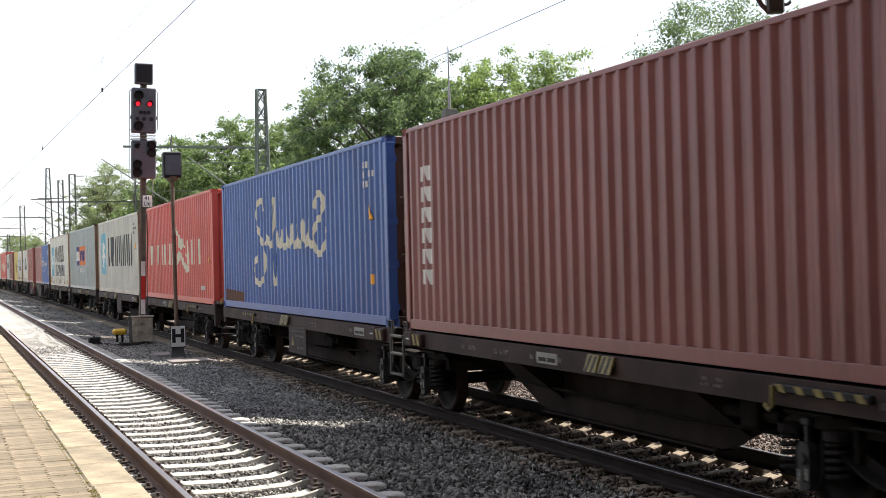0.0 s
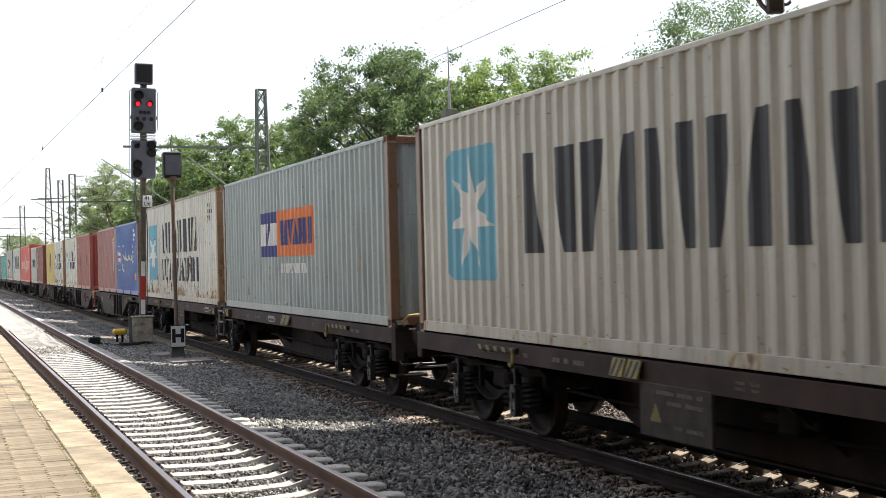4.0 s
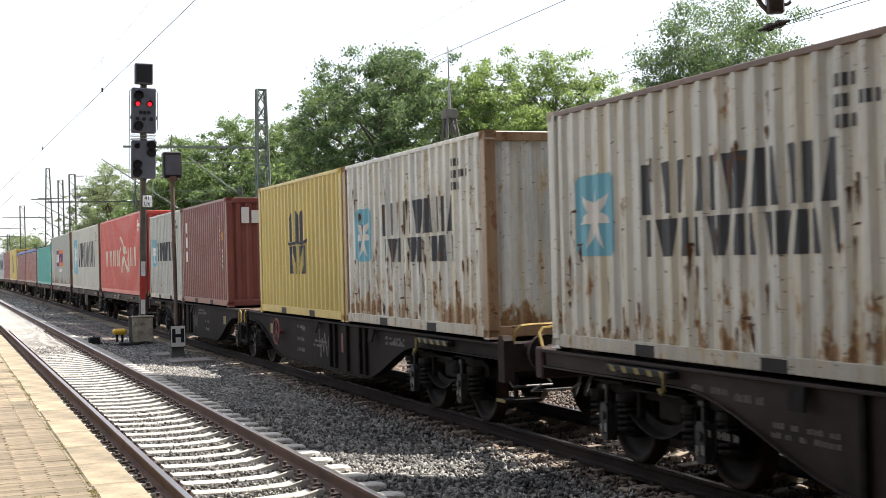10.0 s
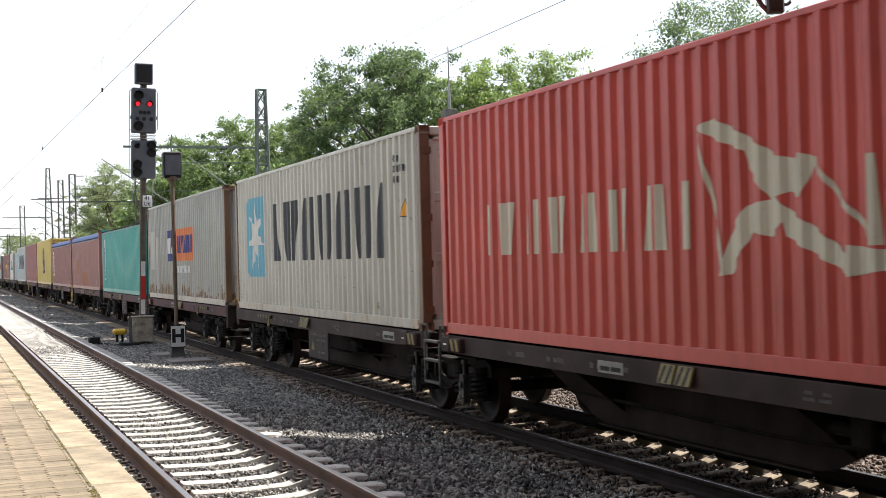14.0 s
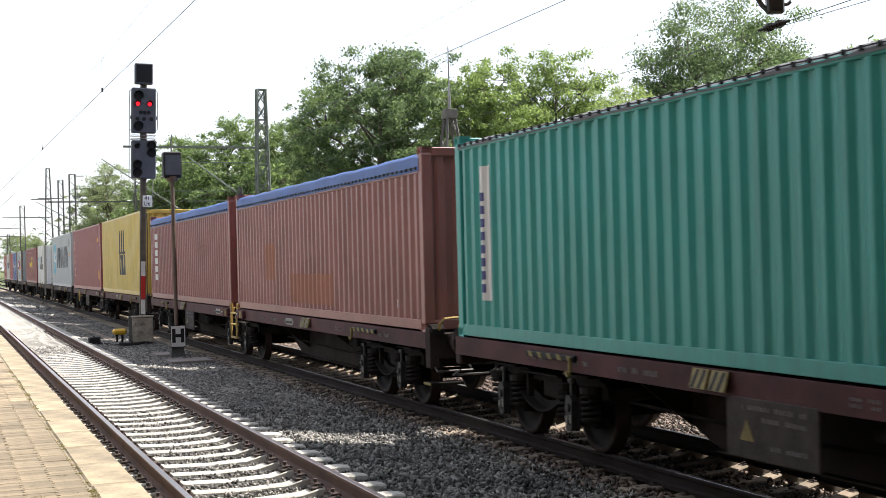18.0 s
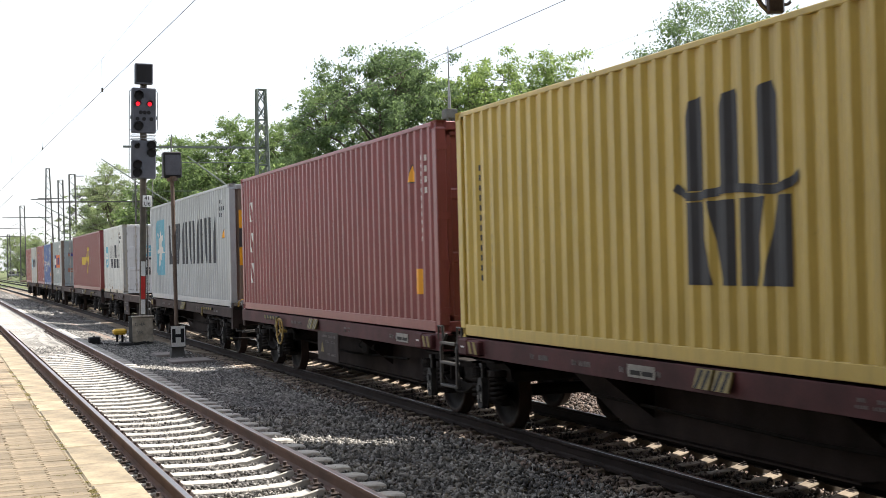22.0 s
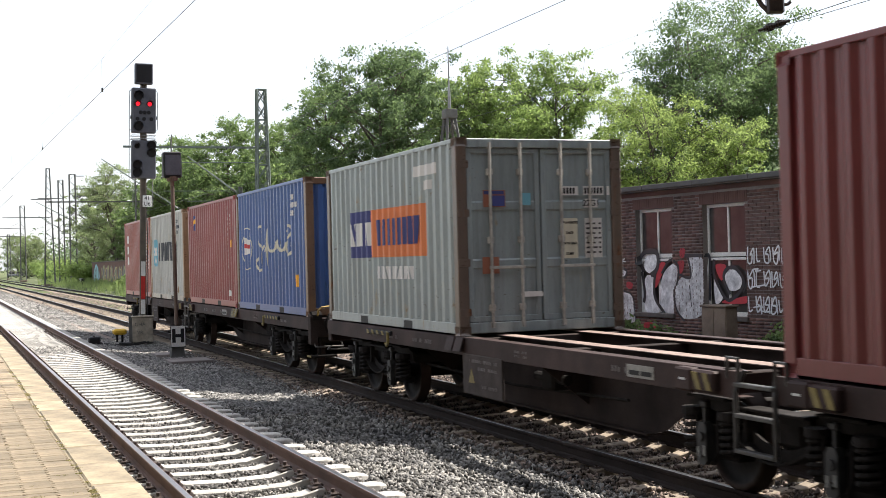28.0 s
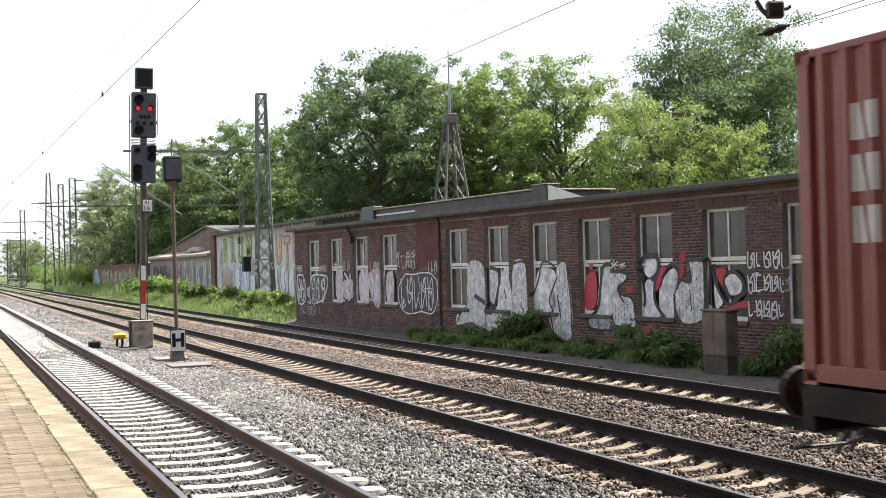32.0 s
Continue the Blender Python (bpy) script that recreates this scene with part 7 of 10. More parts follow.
box = thing("signal_box_cabinet", "weathered grey lineside cabinet at the foot of the signal", "cabinet", at=pose(5.66, 39.9, -0.22, 0, 0, -8))
part("case", Mesh().box(-0.31, 0.31, -0.16, 0.2, 0.08, 0.84, 0.02), M_BOX_GREY, box)
part("lid", Mesh().box(-0.34, 0.34, -0.19, 0.23, 0.84, 0.88, 0.01), M_BOX_GREY, box)
part("back_case", Mesh().box(-0.42, -0.30, -0.05, 0.24, 0.04, 0.88, 0.015), M_MAST_DARK, box)
part("plinth", Mesh().box(-0.28, 0.28, -0.12, 0.18, -0.1, 0.08), M_MAST_DARK, box)
for t, z in (("GHA", 0.62), ("VR", 0.38)):
    part("stencil", text_mesh(t, 0.15, M_MAST_DARK), M_MAST_DARK, box, at=pose(-0.08, -0.164, z, 90))

y = thing("track_magnet_post", "yellow-capped magnet on short dark legs in the ballast", "track device", at=pose(5.1, 41.0, -0.2))
part("cap", Mesh().box(-0.2, 0.2, -0.2, 0.2, 0.26, 0.44, 0.05), M_YELLOW, y, "yellow plastic cap")
for x in (-0.08, 0.08):
    part("leg", Mesh().rod((x, 0, -0.05), (x, 0, 0.28), 0.035, 8), M_BLACK, y)
k = thing("cable_end_box", "small black cable end box beside the rail", "track device", at=pose(4.12, 39.0, -0.12))
part("case", Mesh().box(-0.16, 0.16, -0.2, 0.2, -0.03, 0.25, 0.03), M_BLACK, k)
part("bolt", Mesh().rod((0, 0, 0.25), (0, 0, 0.28), 0.03, 6), M_CLIP, k)
for i, pts in enumerate(([(4.2, 39.2, -0.05), (4.7, 39.0, -0.14), (5.3, 39.3, -0.15), (5.7, 39.75, -0.12)], [(4.2, 39.0, -0.07), (4.8, 38.6, -0.15), (5.4, 39.0, -0.15), (5.8, 39.7, -0.13)], [(5.1, 40.9, -0.15), (5.0, 40.2, -0.16), (5.3, 39.8, -0.15)])):
    whole("track_cable", Mesh().tube(pts, 0.025, 6), M_RUBBER, "black rubber cable lying across the ballast", "cable", "cables in the ballast")
whole("concrete_duct_cover", Mesh().box(5.05, 6.05, 30.9, 32.0, -0.22, -0.125, 0.01), M_MORTAR, "flat brown concrete cover in the ballast", "duct cover")
whole("concrete_duct_cover", Mesh().box(5.1, 5.95, 33.6, 34.5, -0.22, -0.125, 0.01), M_MORTAR, "small concrete cover behind the stop board", "duct cover")
walkway = Mesh()
for i in range(24):
    walkway.box(4.75 - 0.012 * i, 5.2 - 0.012 * i, 42.5 + 1.02 * i, 43.5 + 1.02 * i, -0.22, -0.165, 0.008)
whole("cable_trough", walkway, M_CABINET, "row of sandy concrete cable trough lids", "cable trough", kind="stuff")

h = thing("stop_board_signal", "slim rusty post with a black light box and a stop board", "railway signal", at=pose(5.6, 33.4, -0.2, 0, -0.4, 0))
part("post", Mesh().rod((0, 0, 0), (0, 0, 4.75), 0.05, 12), M_RUSTY_POLE, h, "thin rusty steel post")
part("base", Mesh().add([(-0.19, -0.15, -0.05), (0.19, -0.15, -0.05), (0.19, 0.15, -0.05), (-0.19, 0.15, -0.05), (-0.13, -0.1, 0.42), (0.13, -0.1, 0.42), (0.13, 0.1, 0.42), (-0.13, 0.1, 0.42)],
                        [(0, 1, 5, 4), (1, 2, 6, 5), (2, 3, 7, 6), (3, 0, 4, 7), (4, 5, 6, 7)]), M_MAST_DARK, h)
b = part("light_box", Mesh().box(-0.235, 0.235, -0.16, 0.16, 4.63, 5.30, 0.04), M_BLACK, h, "black unlit indicator box")
part("light_face", Mesh().box(-0.19, 0.19, -0.172, -0.161, 4.70, 5.22, 0.01), M_DARK_STEEL, b)
part("collar", Mesh().rod((0, 0, 4.55), (0, 0, 4.66), 0.13, 10, 0.17), M_RUSTY_POLE, h)
part("hanger", Mesh().tube([(0, 0, 5.28), (0, 0, 5.55), (0.02, 0, 5.75)], 0.02, 5), M_MAST_DARK, h)
for z in (1.2, 2.1, 3.1, 3.9):
    part("post_band", Mesh().rod((0, 0, z), (0, 0, z + 0.05), 0.06, 10), M_RUSTY_POLE, h)
bd = part("stop_board", Mesh().box(-0.195, 0.195, -0.20, -0.18, 0.27, 0.83, 0.004), M_BLACK, h, "stop board with white ground")
part("board_face", Mesh().box(-0.18, 0.18, -0.206, -0.201, 0.285, 0.815), M_WHITE, bd)
part("board_letter", text_mesh("H", 0.46, M_BLACK, 0.022), M_BLACK, bd, at=pose(0, -0.209, 0.55, 90))


# ---- lattice masts and overhead line ----
def lattice_mast(x, y, z0, z1, w0, w1, mat, label, arms=(), rz=0.0, thin=0.06, crossed=False):
    t = thing("catenary_mast", label, "catenary mast", "overhead line masts", at=pose(x, y, z0, 0, 0, rz))
    H = z1 - z0
    legs = [[Vector((sx * w / 2, sy * w * 0.35, z)) for z, w in ((0, w0), (H, w1))] for sx in (-1, 1) for sy in (-1, 1)]
    for a, b in legs:
        part("leg", Mesh().bar(a, b, thin, thin), mat, t)
    n = max(5, int(H / 0.75))
    for i in range(n):
        a, b = i / n, (i + 1) / n
        for p, q in ((0, 2), (1, 3), (0, 1), (2, 3)):
            l0, l1 = (p, q) if i % 2 else (q, p)
            part("brace", Mesh().bar(legs[l0][0].lerp(legs[l0][1], a), legs[l1][0].lerp(legs[l1][1], b), thin * 0.8, 0.035), mat, t)
            if crossed:
                part("brace", Mesh().bar(legs[l1][0].lerp(legs[l1][1], a), legs[l0][0].lerp(legs[l0][1], b), thin * 0.8, 0.035), mat, t)
                if i % 3 == 0:
                    part("brace", Mesh().bar(legs[l0][0].lerp(legs[l0][1], a), legs[l1][0].lerp(legs[l1][1], a), thin, 0.05), mat, t)
    part("cap", Mesh().box(-w1 / 2 - 0.04, w1 / 2 + 0.04, -w1 * 0.35 - 0.04, w1 * 0.35 + 0.04, H - 0.03, H + 0.03), mat, t)
    part("foot", Mesh().box(-w0 / 2 - 0.15, w0 / 2 + 0.15, -w0 * 0.5, w0 * 0.5, -0.3, 0.08, 0.03), M_CABINET, t, "concrete foot")
    for z, reach, drop in arms:
        a = part("cross_arm", Mesh().bar((0.2, 0, z - z0), (-reach, 0, z - z0), 0.10, 0.10), mat, t)
        if drop:
            part("stay", Mesh().rod((0, 0, z - z0 + 1.2), (-reach * 0.55, 0, z - z0 + 0.05), 0.02, 5), mat, a)
            m = Mesh().rod((-reach, 0, z - z0), (-reach, 0, z - z0 - drop), 0.035, 6)
            m.rod((-reach, 0, z - z0 - drop), (-reach - 1.3, 0, z - z0 - drop - 0.55), 0.022, 6)
            part("drop_bracket", m, mat, a)
    return t


def cantilever(x0, y, z0, x1, z1, name="cantilever_arm"):
    """Slanting tube with insulators that carries the wire."""
    t = thing(name, "slanting steel tube cantilever with dark insulators", "cantilever", "overhead line cantilevers")
    a, b = Vector((x0, y, z0)), Vector((x1, y, z1))
    part("tube", Mesh().rod(a, b, 0.035, 8), M_MAST, t)
    d = (b - a).normalized()
    for k in range(5):
        p = a + d * (0.25 + 0.06 * k)
        part("insulator_disc", Mesh().rod(p, p + d * 0.03, 0.085 if k % 2 == 0 else 0.05, 10), M_INSUL, t)
    part("upper_tube", Mesh().rod((x0, y, z0 + 0.1), (x1, y, z1 + 0.02), 0.018, 6), M_MAST, t)
    return t


MAST_LABEL = "grey-green steel lattice mast of the overhead line"
lattice_mast(15.0, 63.0, 0.33, 10.85, 0.85, 0.42, M_MAST, MAST_LABEL, [(7.95, 6.8, 0)], thin=0.085, crossed=True)
for z, x in ((7.2, 10.4), (5.3, 11.2)):
    whole("guy_rod", Mesh().rod((15.0, 63.0, z), (x, 63.0, z), 0.025, 6), M_MAST, "thin horizontal steel rod on the lattice mast", "rod")
sg = thing("hectometre_sign", "weathered sign plate on the mast", "sign", at=pose(14.5, 62.72, 2.2))
part("plate", Mesh().box(-0.3, 0.3, -0.02, 0.0, -0.4, 0.4, 0.003), M_FRAME, sg)
for t, z in (("4", 0.18), ("4", -0.18)):
    part("numeral", text_mesh(t, 0.42, M_BLACK), M_BLACK, sg, at=pose(0, -0.024, z, 90))
whole("mast_switch_box", Mesh().box(13.75, 14.12, 62.2, 62.6, 2.0, 2.75, 0.02), M_BLACK, "dark switch box fixed to the lattice mast", "switch box")
lattice_mast(13.0, 174.0, 0.1, 15.2, 1.3, 0.42, M_MAST_DARK, "tall slender dark steel lattice tower", [(11.2, 2.2, 0), (8.85, 5.7, 0)], thin=0.105)
lattice_mast(14.3, 171.0, 0.2, 13.5, 0.72, 0.6, M_MAST_DARK, MAST_LABEL, [(11.15, 2.8, 0)], thin=0.11)
lattice_mast(15.2, 165.0, 0.2, 13.8, 0.82, 0.7, M_MAST_DARK, MAST_LABEL, [(13.6, -1.4, 0), (12.0, -7.0, 0), (11.1, -7.8, 0)], thin=0.115)
lattice_mast(13.2, 236.0, 0.2, 13.3, 0.9, 0.75, M_MAST_DARK, MAST_LABEL, [(9.4, 4.5, 1.2), (8.0, 6.0, 0)], thin=0.125)
lattice_mast(13.75, 300.0, 0.2, 10.0, 0.8, 0.5, M_MAST_DARK, MAST_LABEL, [(8.6, 5.0, 1.0)], thin=0.13)
lattice_mast(-4.4, 180.0, 0.6, 11.0, 0.9, 0.45, M_MAST_DARK, MAST_LABEL, [(8.0, -8.0, 0)], thin=0.1)
cantilever(15.0, 165.0, 8.1, 10.9, 10.4)
cantilever(14.2, 171.0, 7.2, 11.4, 9.0)
lattice_mast(14.75, 104.0, 0.2, 10.0, 0.8, 0.62, M_MAST_DARK, MAST_LABEL, [(7.35, 7.2, 0)], thin=0.07)
cantilever(16.75, 96.6, 6.26, 11.0, 10.12)
lattice_mast(17.6, 80.0, 4.0, 7.0, 0.2, 0.18, M_MAST_DARK, "short slim steel post on the shed roof", [], thin=0.04)
whole("guy_rod", Mesh().rod((17.5, 80.0, 6.78), (12.8, 80.0, 6.78), 0.025, 6), M_MAST, "thin horizontal steel rod on a slim post", "rod")
cantilever(17.4, 80.0, 6.6, 14.3, 8.95)


def wire(pts, r, name="contact_wire", label="thin dark overhead wire"):
    return whole(name, Mesh().tube(pts, r, 5), M_WIRE, label, "overhead wire", "overhead wires")


def span(cx, y0, y1, low, high, drop=1.1, r=0.0046, step=12.0, stagger=0.2):
    """Contact wire, sagging carrier and droppers over one track."""
    n = 12
    carrier = lambda t: high - 4 * (high - low - 0.25) * drop * t * (1 - t)
    wire([(cx - stagger, y0, low), (cx + stagger, y1, low)], r)
    wire([(cx - stagger + 2 * stagger * i / n, y0 + (y1 - y0) * i / n, carrier(i / n)) for i in range(n + 1)], r * 0.32, "carrier_wire")
    m = Mesh()
    k = int((y1 - y0) / step)
    for i in range(1, k):
        t = i / k
        x, y = cx - stagger + 2 * stagger * t, y0 + (y1 - y0) * t
        m.rod((x, y, low), (x, y, carrier(t)), 0.002, 4)
        m.box(x - 0.015, x + 0.015, y - 0.03, y + 0.03, low - 0.02, low + 0.05)
    whole("droppers", m, M_WIRE, "thin dropper wires with small clamps", "overhead wire", kind="stuff")


for cx, z, side in ((2.775, 5.38, -0.62), (X_FREIGHT, 5.41, 0.2), (X_FAR, 5.41, 0.2)):
    span(cx, -12, 60, z, 6.9, 0.75, stagger=side)
    span(cx, 60, 128, z + 0.1, 7.0, 0.8, 0.010, 14.0, -0.2)
    span(cx, 128, 200, z + 0.1, 7.0, 0.8, 0.012, 18.0, 0.2)
ins = thing("section_insulator", "dark ribbed insulator hanging from a block in the overhead line", "insulator", at=pose(11.42, 15.7, 5.46, 0, 0, -21))
part("core", Mesh().rod((-0.24, 0, -0.07), (0.22, 0, 0.07), 0.022, 8), M_INSUL, ins)
for k in range(9):
    f = -0.16 + 0.036 * k
    r = (0.042, 0.06, 0.066, 0.058, 0.046, 0.058, 0.066, 0.056, 0.042)[k]
    part("disc", Mesh().rod((f, 0, f * 0.3), (f + 0.026, 0, (f + 0.026) * 0.3), r, 12), M_INSUL, ins)
part("block", Mesh().box(-0.12, 0.14, -0.07, 0.07, 0.17, 0.42, 0.03), M_INSUL, ins, "dark hanging block")
part("arm", Mesh().tube([(-0.10, 0, 0.22), (-0.18, 0, 0.30), (-0.26, 0, 0.44)], 0.035, 8), M_INSUL, ins)
part("arm", Mesh().tube([(0.12, 0, 0.30), (0.20, 0, 0.31), (0.24, 0, 0.345)], 0.025, 8), M_INSUL, ins)
part("hanger", Mesh().rod((0.0, 0.0, 0.4), (0.0, 0.0, 1.2), 0.02, 6), M_MAST_DARK, ins)
part("tail_wire", Mesh().rod((0.22, 0, 0.07), (3.4, 0, 1.05), 0.006, 5), M_WIRE, ins)

# ---- trees, bushes, grass ----
def leaf_cloud(clumps, count, size, rng, droop=0.0):
    """Leaves and leaf tips spread in the clumps (x, y, z, radius, flatness)."""
    c = np.array([k[:3] for k in clumps])
    r = np.array([k[3] for k in clumps])
    fl = np.array([k[4] for k in clumps])
    w = r ** 2
    idx = rng.choice(len(clumps), count, p=w / w.sum())
    g = rng.normal(0, 0.54, (count, 3))
    d = g / (np.linalg.norm(g, axis=1)[:, None] + 1e-9)
    p = c[idx] + g * r[idx][:, None] * np.stack([np.ones(count), np.ones(count), fl[idx]], 1)
    nrm = d * 0.3 + rng.normal(0, 0.75, (count, 3)) + np.array([0, 0, 0.45])
    nrm /= np.linalg.norm(nrm, axis=1)[:, None]
    ax = np.cross(nrm, rng.normal(size=(count, 3)))
    ax[:, 2] -= droop
    ax -= nrm * (ax * nrm).sum(1)[:, None]
    ax /= np.linalg.norm(ax, axis=1)[:, None] + 1e-9
    bx = np.cross(nrm, ax)
    s = (size * rng.uniform(0.6, 1.35, count))[:, None]
    v = np.stack([p - ax * s * 0.6, p + bx * s * 0.33 - nrm * s * 0.08, p + ax * s * 0.65 - nrm * s * 0.1, p - bx * s * 0.33 - nrm * s * 0.08], 1)
    return v.reshape(-1, 3), np.arange(count * 4).reshape(-1, 4)


def limb(m, pts, r0, r1, n=6):
    k = len(pts) - 1
    for i, (a, b) in enumerate(zip(pts, pts[1:])):
        m.rod(a, b, r0 + (r1 - r0) * i / k, n, r0 + (r1 - r0) * (i + 1) / k, caps=False)


def tree(x, y, height, radius, mat, label, seed, leaves=15000, size=0.24, bare=0.16, droop=0.0, stems=1, base_z=0.1, slim=1.0, category="tree", open_crown=1.0):
    rng = np.random.default_rng(seed)
    t = thing("tree", label, category, "trees behind the buildings", at=pose(x, y, base_z))
    H = height - base_z
    m, clumps = Mesh(), []
    for s in range(stems):
        lean = rng.normal(0, 0.05 + 0.08 * (stems > 1), 2)
        trunk = [Vector((lean[0] * z + rng.normal(0, 0.10) * (z > 1) + 0.35 * s, lean[1] * z + rng.normal(0, 0.10) * (z > 1), z)) for z in np.linspace(-0.1, H * 0.86, 9)]
        limb(m, trunk, 0.026 * H / max(1, stems ** 0.5), 0.02, 9)
        n_limb = int(15 / stems + 5)
        for i in range(n_limb):
            f = bare + (0.94 - bare) * (i + rng.uniform(0, 1)) / n_limb
            k = f * 8 * 0.99
            a = trunk[int(k)].lerp(trunk[min(8, int(k) + 1)], k - int(k))
            ang = i * 2.4 + rng.uniform(-0.5, 0.5)
            # crown outline: widest a little under the middle
            prof = math.sin(math.pi * min(1.0, max(0.08, (f - bare * 0.5) / (1.03 - bare * 0.5))) ** 0.8) ** 0.6
            reach = radius * prof * rng.uniform(0.62, 1.12) * slim
            up = rng.uniform(0.25, 0.75) * reach + 0.06 * H
            tip = a + Vector((math.cos(ang) * reach, math.sin(ang) * reach, up * (1 - 1.2 * droop)))
            tip.z = min(tip.z, H * rng.uniform(0.93, 1.0))
            mid = a.lerp(tip, 0.5) + Vector((0, 0, 0.10 * reach))
            limb(m, [a, mid, tip], 0.013 * H * (1.15 - f), 0.02, 5)
            clumps.append((*tip, rng.uniform(0.09, 0.15) * radius, rng.uniform(0.5, 0.9)))
            clumps.append((*(mid.lerp(tip, 0.45) + Vector(rng.normal(0, 0.07 * radius, 3))), rng.uniform(0.09, 0.16) * radius, rng.uniform(0.5, 0.9)))
            for q in range(15):
                b = mid.lerp(tip, rng.uniform(0.0, 0.9))
                e = b + Vector((rng.normal(0, 0.24 * radius), rng.normal(0, 0.24 * radius), rng.normal(0.04, 0.24) * radius))
                e.z = min(e.z, H * rng.uniform(0.94, 1.01))
                limb(m, [b, b.lerp(e, 0.5) + Vector((0, 0, 0.06)), e], 0.022, 0.008, 4)
                clumps.append((*e, rng.uniform(0.06, 0.14) * radius * open_crown, rng.uniform(0.45, 0.85)))
        clumps.append((*(trunk[-1] + Vector((0, 0, 0.08 * H))), 0.16 * radius, 0.9))
    part("trunk", m, M_BARK, t, "forked trunk with limbs")
    v, f = leaf_cloud(clumps, leaves, size, rng, droop)
    part("crown", array_mesh("crown", v, f, mat), mat, t, "loose leafy crown")
    return t


def bush(x, y, z, r, h, mat, label, seed, leaves=2500, size=0.10, category="bush"):
    rng = np.random.default_rng(seed)
    t = thing("bush", label, category, "bushes beside the tracks", at=pose(x, y, z))
    m, clumps = Mesh(), []
    for i in range(9):
        a, d = i * 2.4, rng.uniform(0.2, 0.9) * r
        tip = Vector((math.cos(a) * d, math.sin(a) * d, h * rng.uniform(0.35, 0.85)))
        limb(m, [Vector((tip.x * 0.2, tip.y * 0.2, -0.05)), tip * 0.5 + Vector((0, 0, 0.1 * h)), tip], 0.02, 0.006, 4)
        clumps.append((*tip, rng.uniform(0.25, 0.42) * min(r, h), rng.uniform(0.6, 0.9)))
    part("stem", m, M_BARK, t)
    v, f = leaf_cloud(clumps, leaves, size, rng)
    part("foliage", array_mesh("foliage", v, f, mat), mat, t)
    return t


MID, FRESH, DARK, YELLOW_GREEN, PALE_HAZED, GREY_GREEN = LEAVES
tree(18.6, 147.4, 14.3, 3.5, PALE_HAZED, "airy pale green tree beside the far tracks", 100, 23400, 0.15, 0.15, droop=0.2, stems=2, open_crown=1.0)
tree(18.3, 173.2, 14.6, 3.0, PALE_HAZED, "slender pale green tree beside the far tracks", 101, 11700, 0.18, 0.15, droop=0.35, open_crown=1.0)
tree(23.5, 133.6, 16.1, 4.3, MID, "leafy green tree behind the sheds", 102, 30600, 0.18, 0.10)
tree(25.1, 122.5, 16.5, 4.3, MID, "leafy green tree behind the sheds", 103, 30600, 0.18, 0.10)
tree(28.3, 112.1, 15.4, 4.2, MID, "leafy green tree behind the sheds", 104, 30600, 0.18, 0.10)
tree(27.9, 94.4, 16.6, 3.7, MID, "tall green tree with a rounded crown", 105, 28800, 0.18, 0.12)
tree(29.0, 87.5, 17.4, 5.6, DARK, "tall dark green tree with a broad crown", 106, 52200, 0.175, 0.18)
tree(33.9, 96.0, 17.9, 4.3, MID, "tall green tree with a rounded crown", 107, 28800, 0.175, 0.15)
tree(35.5, 90.5, 17.7, 3.1, FRESH, "tall fresh green tree behind the roof tower", 108, 27000, 0.175, 0.15)
tree(36.4, 85.0, 17.1, 3.9, FRESH, "tall fresh green tree with an open crown", 109, 27000, 0.175, 0.22)
tree(40.5, 80.4, 16.4, 4.7, FRESH, "tall fresh green tree with visible limbs", 110, 30600, 0.175, 0.24, stems=2)
tree(43.8, 94.1, 16.8, 3.8, MID, "leafy green tree behind the sheds", 111, 19800, 0.185, 0.15)
tree(39.7, 65.6, 11.8, 4.2, YELLOW_GREEN, "smaller yellow-green tree in full sun", 112, 32400, 0.125, 0.15)
tree(42.5, 63.5, 9.9, 2.9, YELLOW_GREEN, "smaller yellow-green tree in full sun", 113, 23400, 0.125, 0.15)
tree(52.6, 79.7, 21.4, 6.0, DARK, "very tall dark green tree with a ragged crown", 114, 81000, 0.175, 0.06, droop=0.45, open_crown=1.5, stems=2)
tree(58.2, 82.8, 19.8, 4.0, DARK, "very tall dark green tree with a ragged crown", 115, 41400, 0.18, 0.06, droop=0.45, open_crown=1.5)
tree(51.0, 83.4, 17.5, 3.4, DARK, "tall dark green tree with a ragged crown", 116, 27000, 0.18, 0.06, droop=0.45, open_crown=1.5)
tree(41.5, 48.0, 12.0, 3.1, MID, "green tree behind the near end of the shed", 117, 10800, 0.18, 0.15)
tree(47.3, 58.8, 7.7, 2.8, FRESH, "low fresh green tree behind the shed", 118, 10800, 0.18, 0.15)
tree(39.6, 52.8, 6.3, 2.5, GREY_GREEN, "low grey-green tree behind the shed", 119, 9000, 0.18, 0.15)
for spot, (x, y, h, r, n) in enumerate(((27.0, 124.6, 10.4, 5.8, 17000), (24.1, 143.5, 9.4, 5.6, 15000), (30.2, 107.4, 10.8, 5.6, 17000), (33.0, 102.0, 9.9, 5.0, 14000), (37.0, 98.2, 9.8, 6.0, 14000),
                                         (43.0, 89.4, 9.0, 5.6, 12000), (46.7, 81.6, 8.4, 4.6, 11000), (53.2, 81.2, 8.5, 5.4, 12000), (22.6, 129.0, 12.4, 4.6, 15000), (26.2, 117.0, 12.6, 4.6, 15000), (21.2, 139.0, 11.0, 4.2, 12000))):
    tree(x, y, h, r, DARK if 2 < spot < 8 else MID, "dense green undergrowth tree", 120 + spot, n, 0.26, 0.04)
tree(17.3, 159.0, 9.2, 2.6, PALE_HAZED, "dense pale green tree beside the far tracks", 140, 10000, 0.17, 0.03)
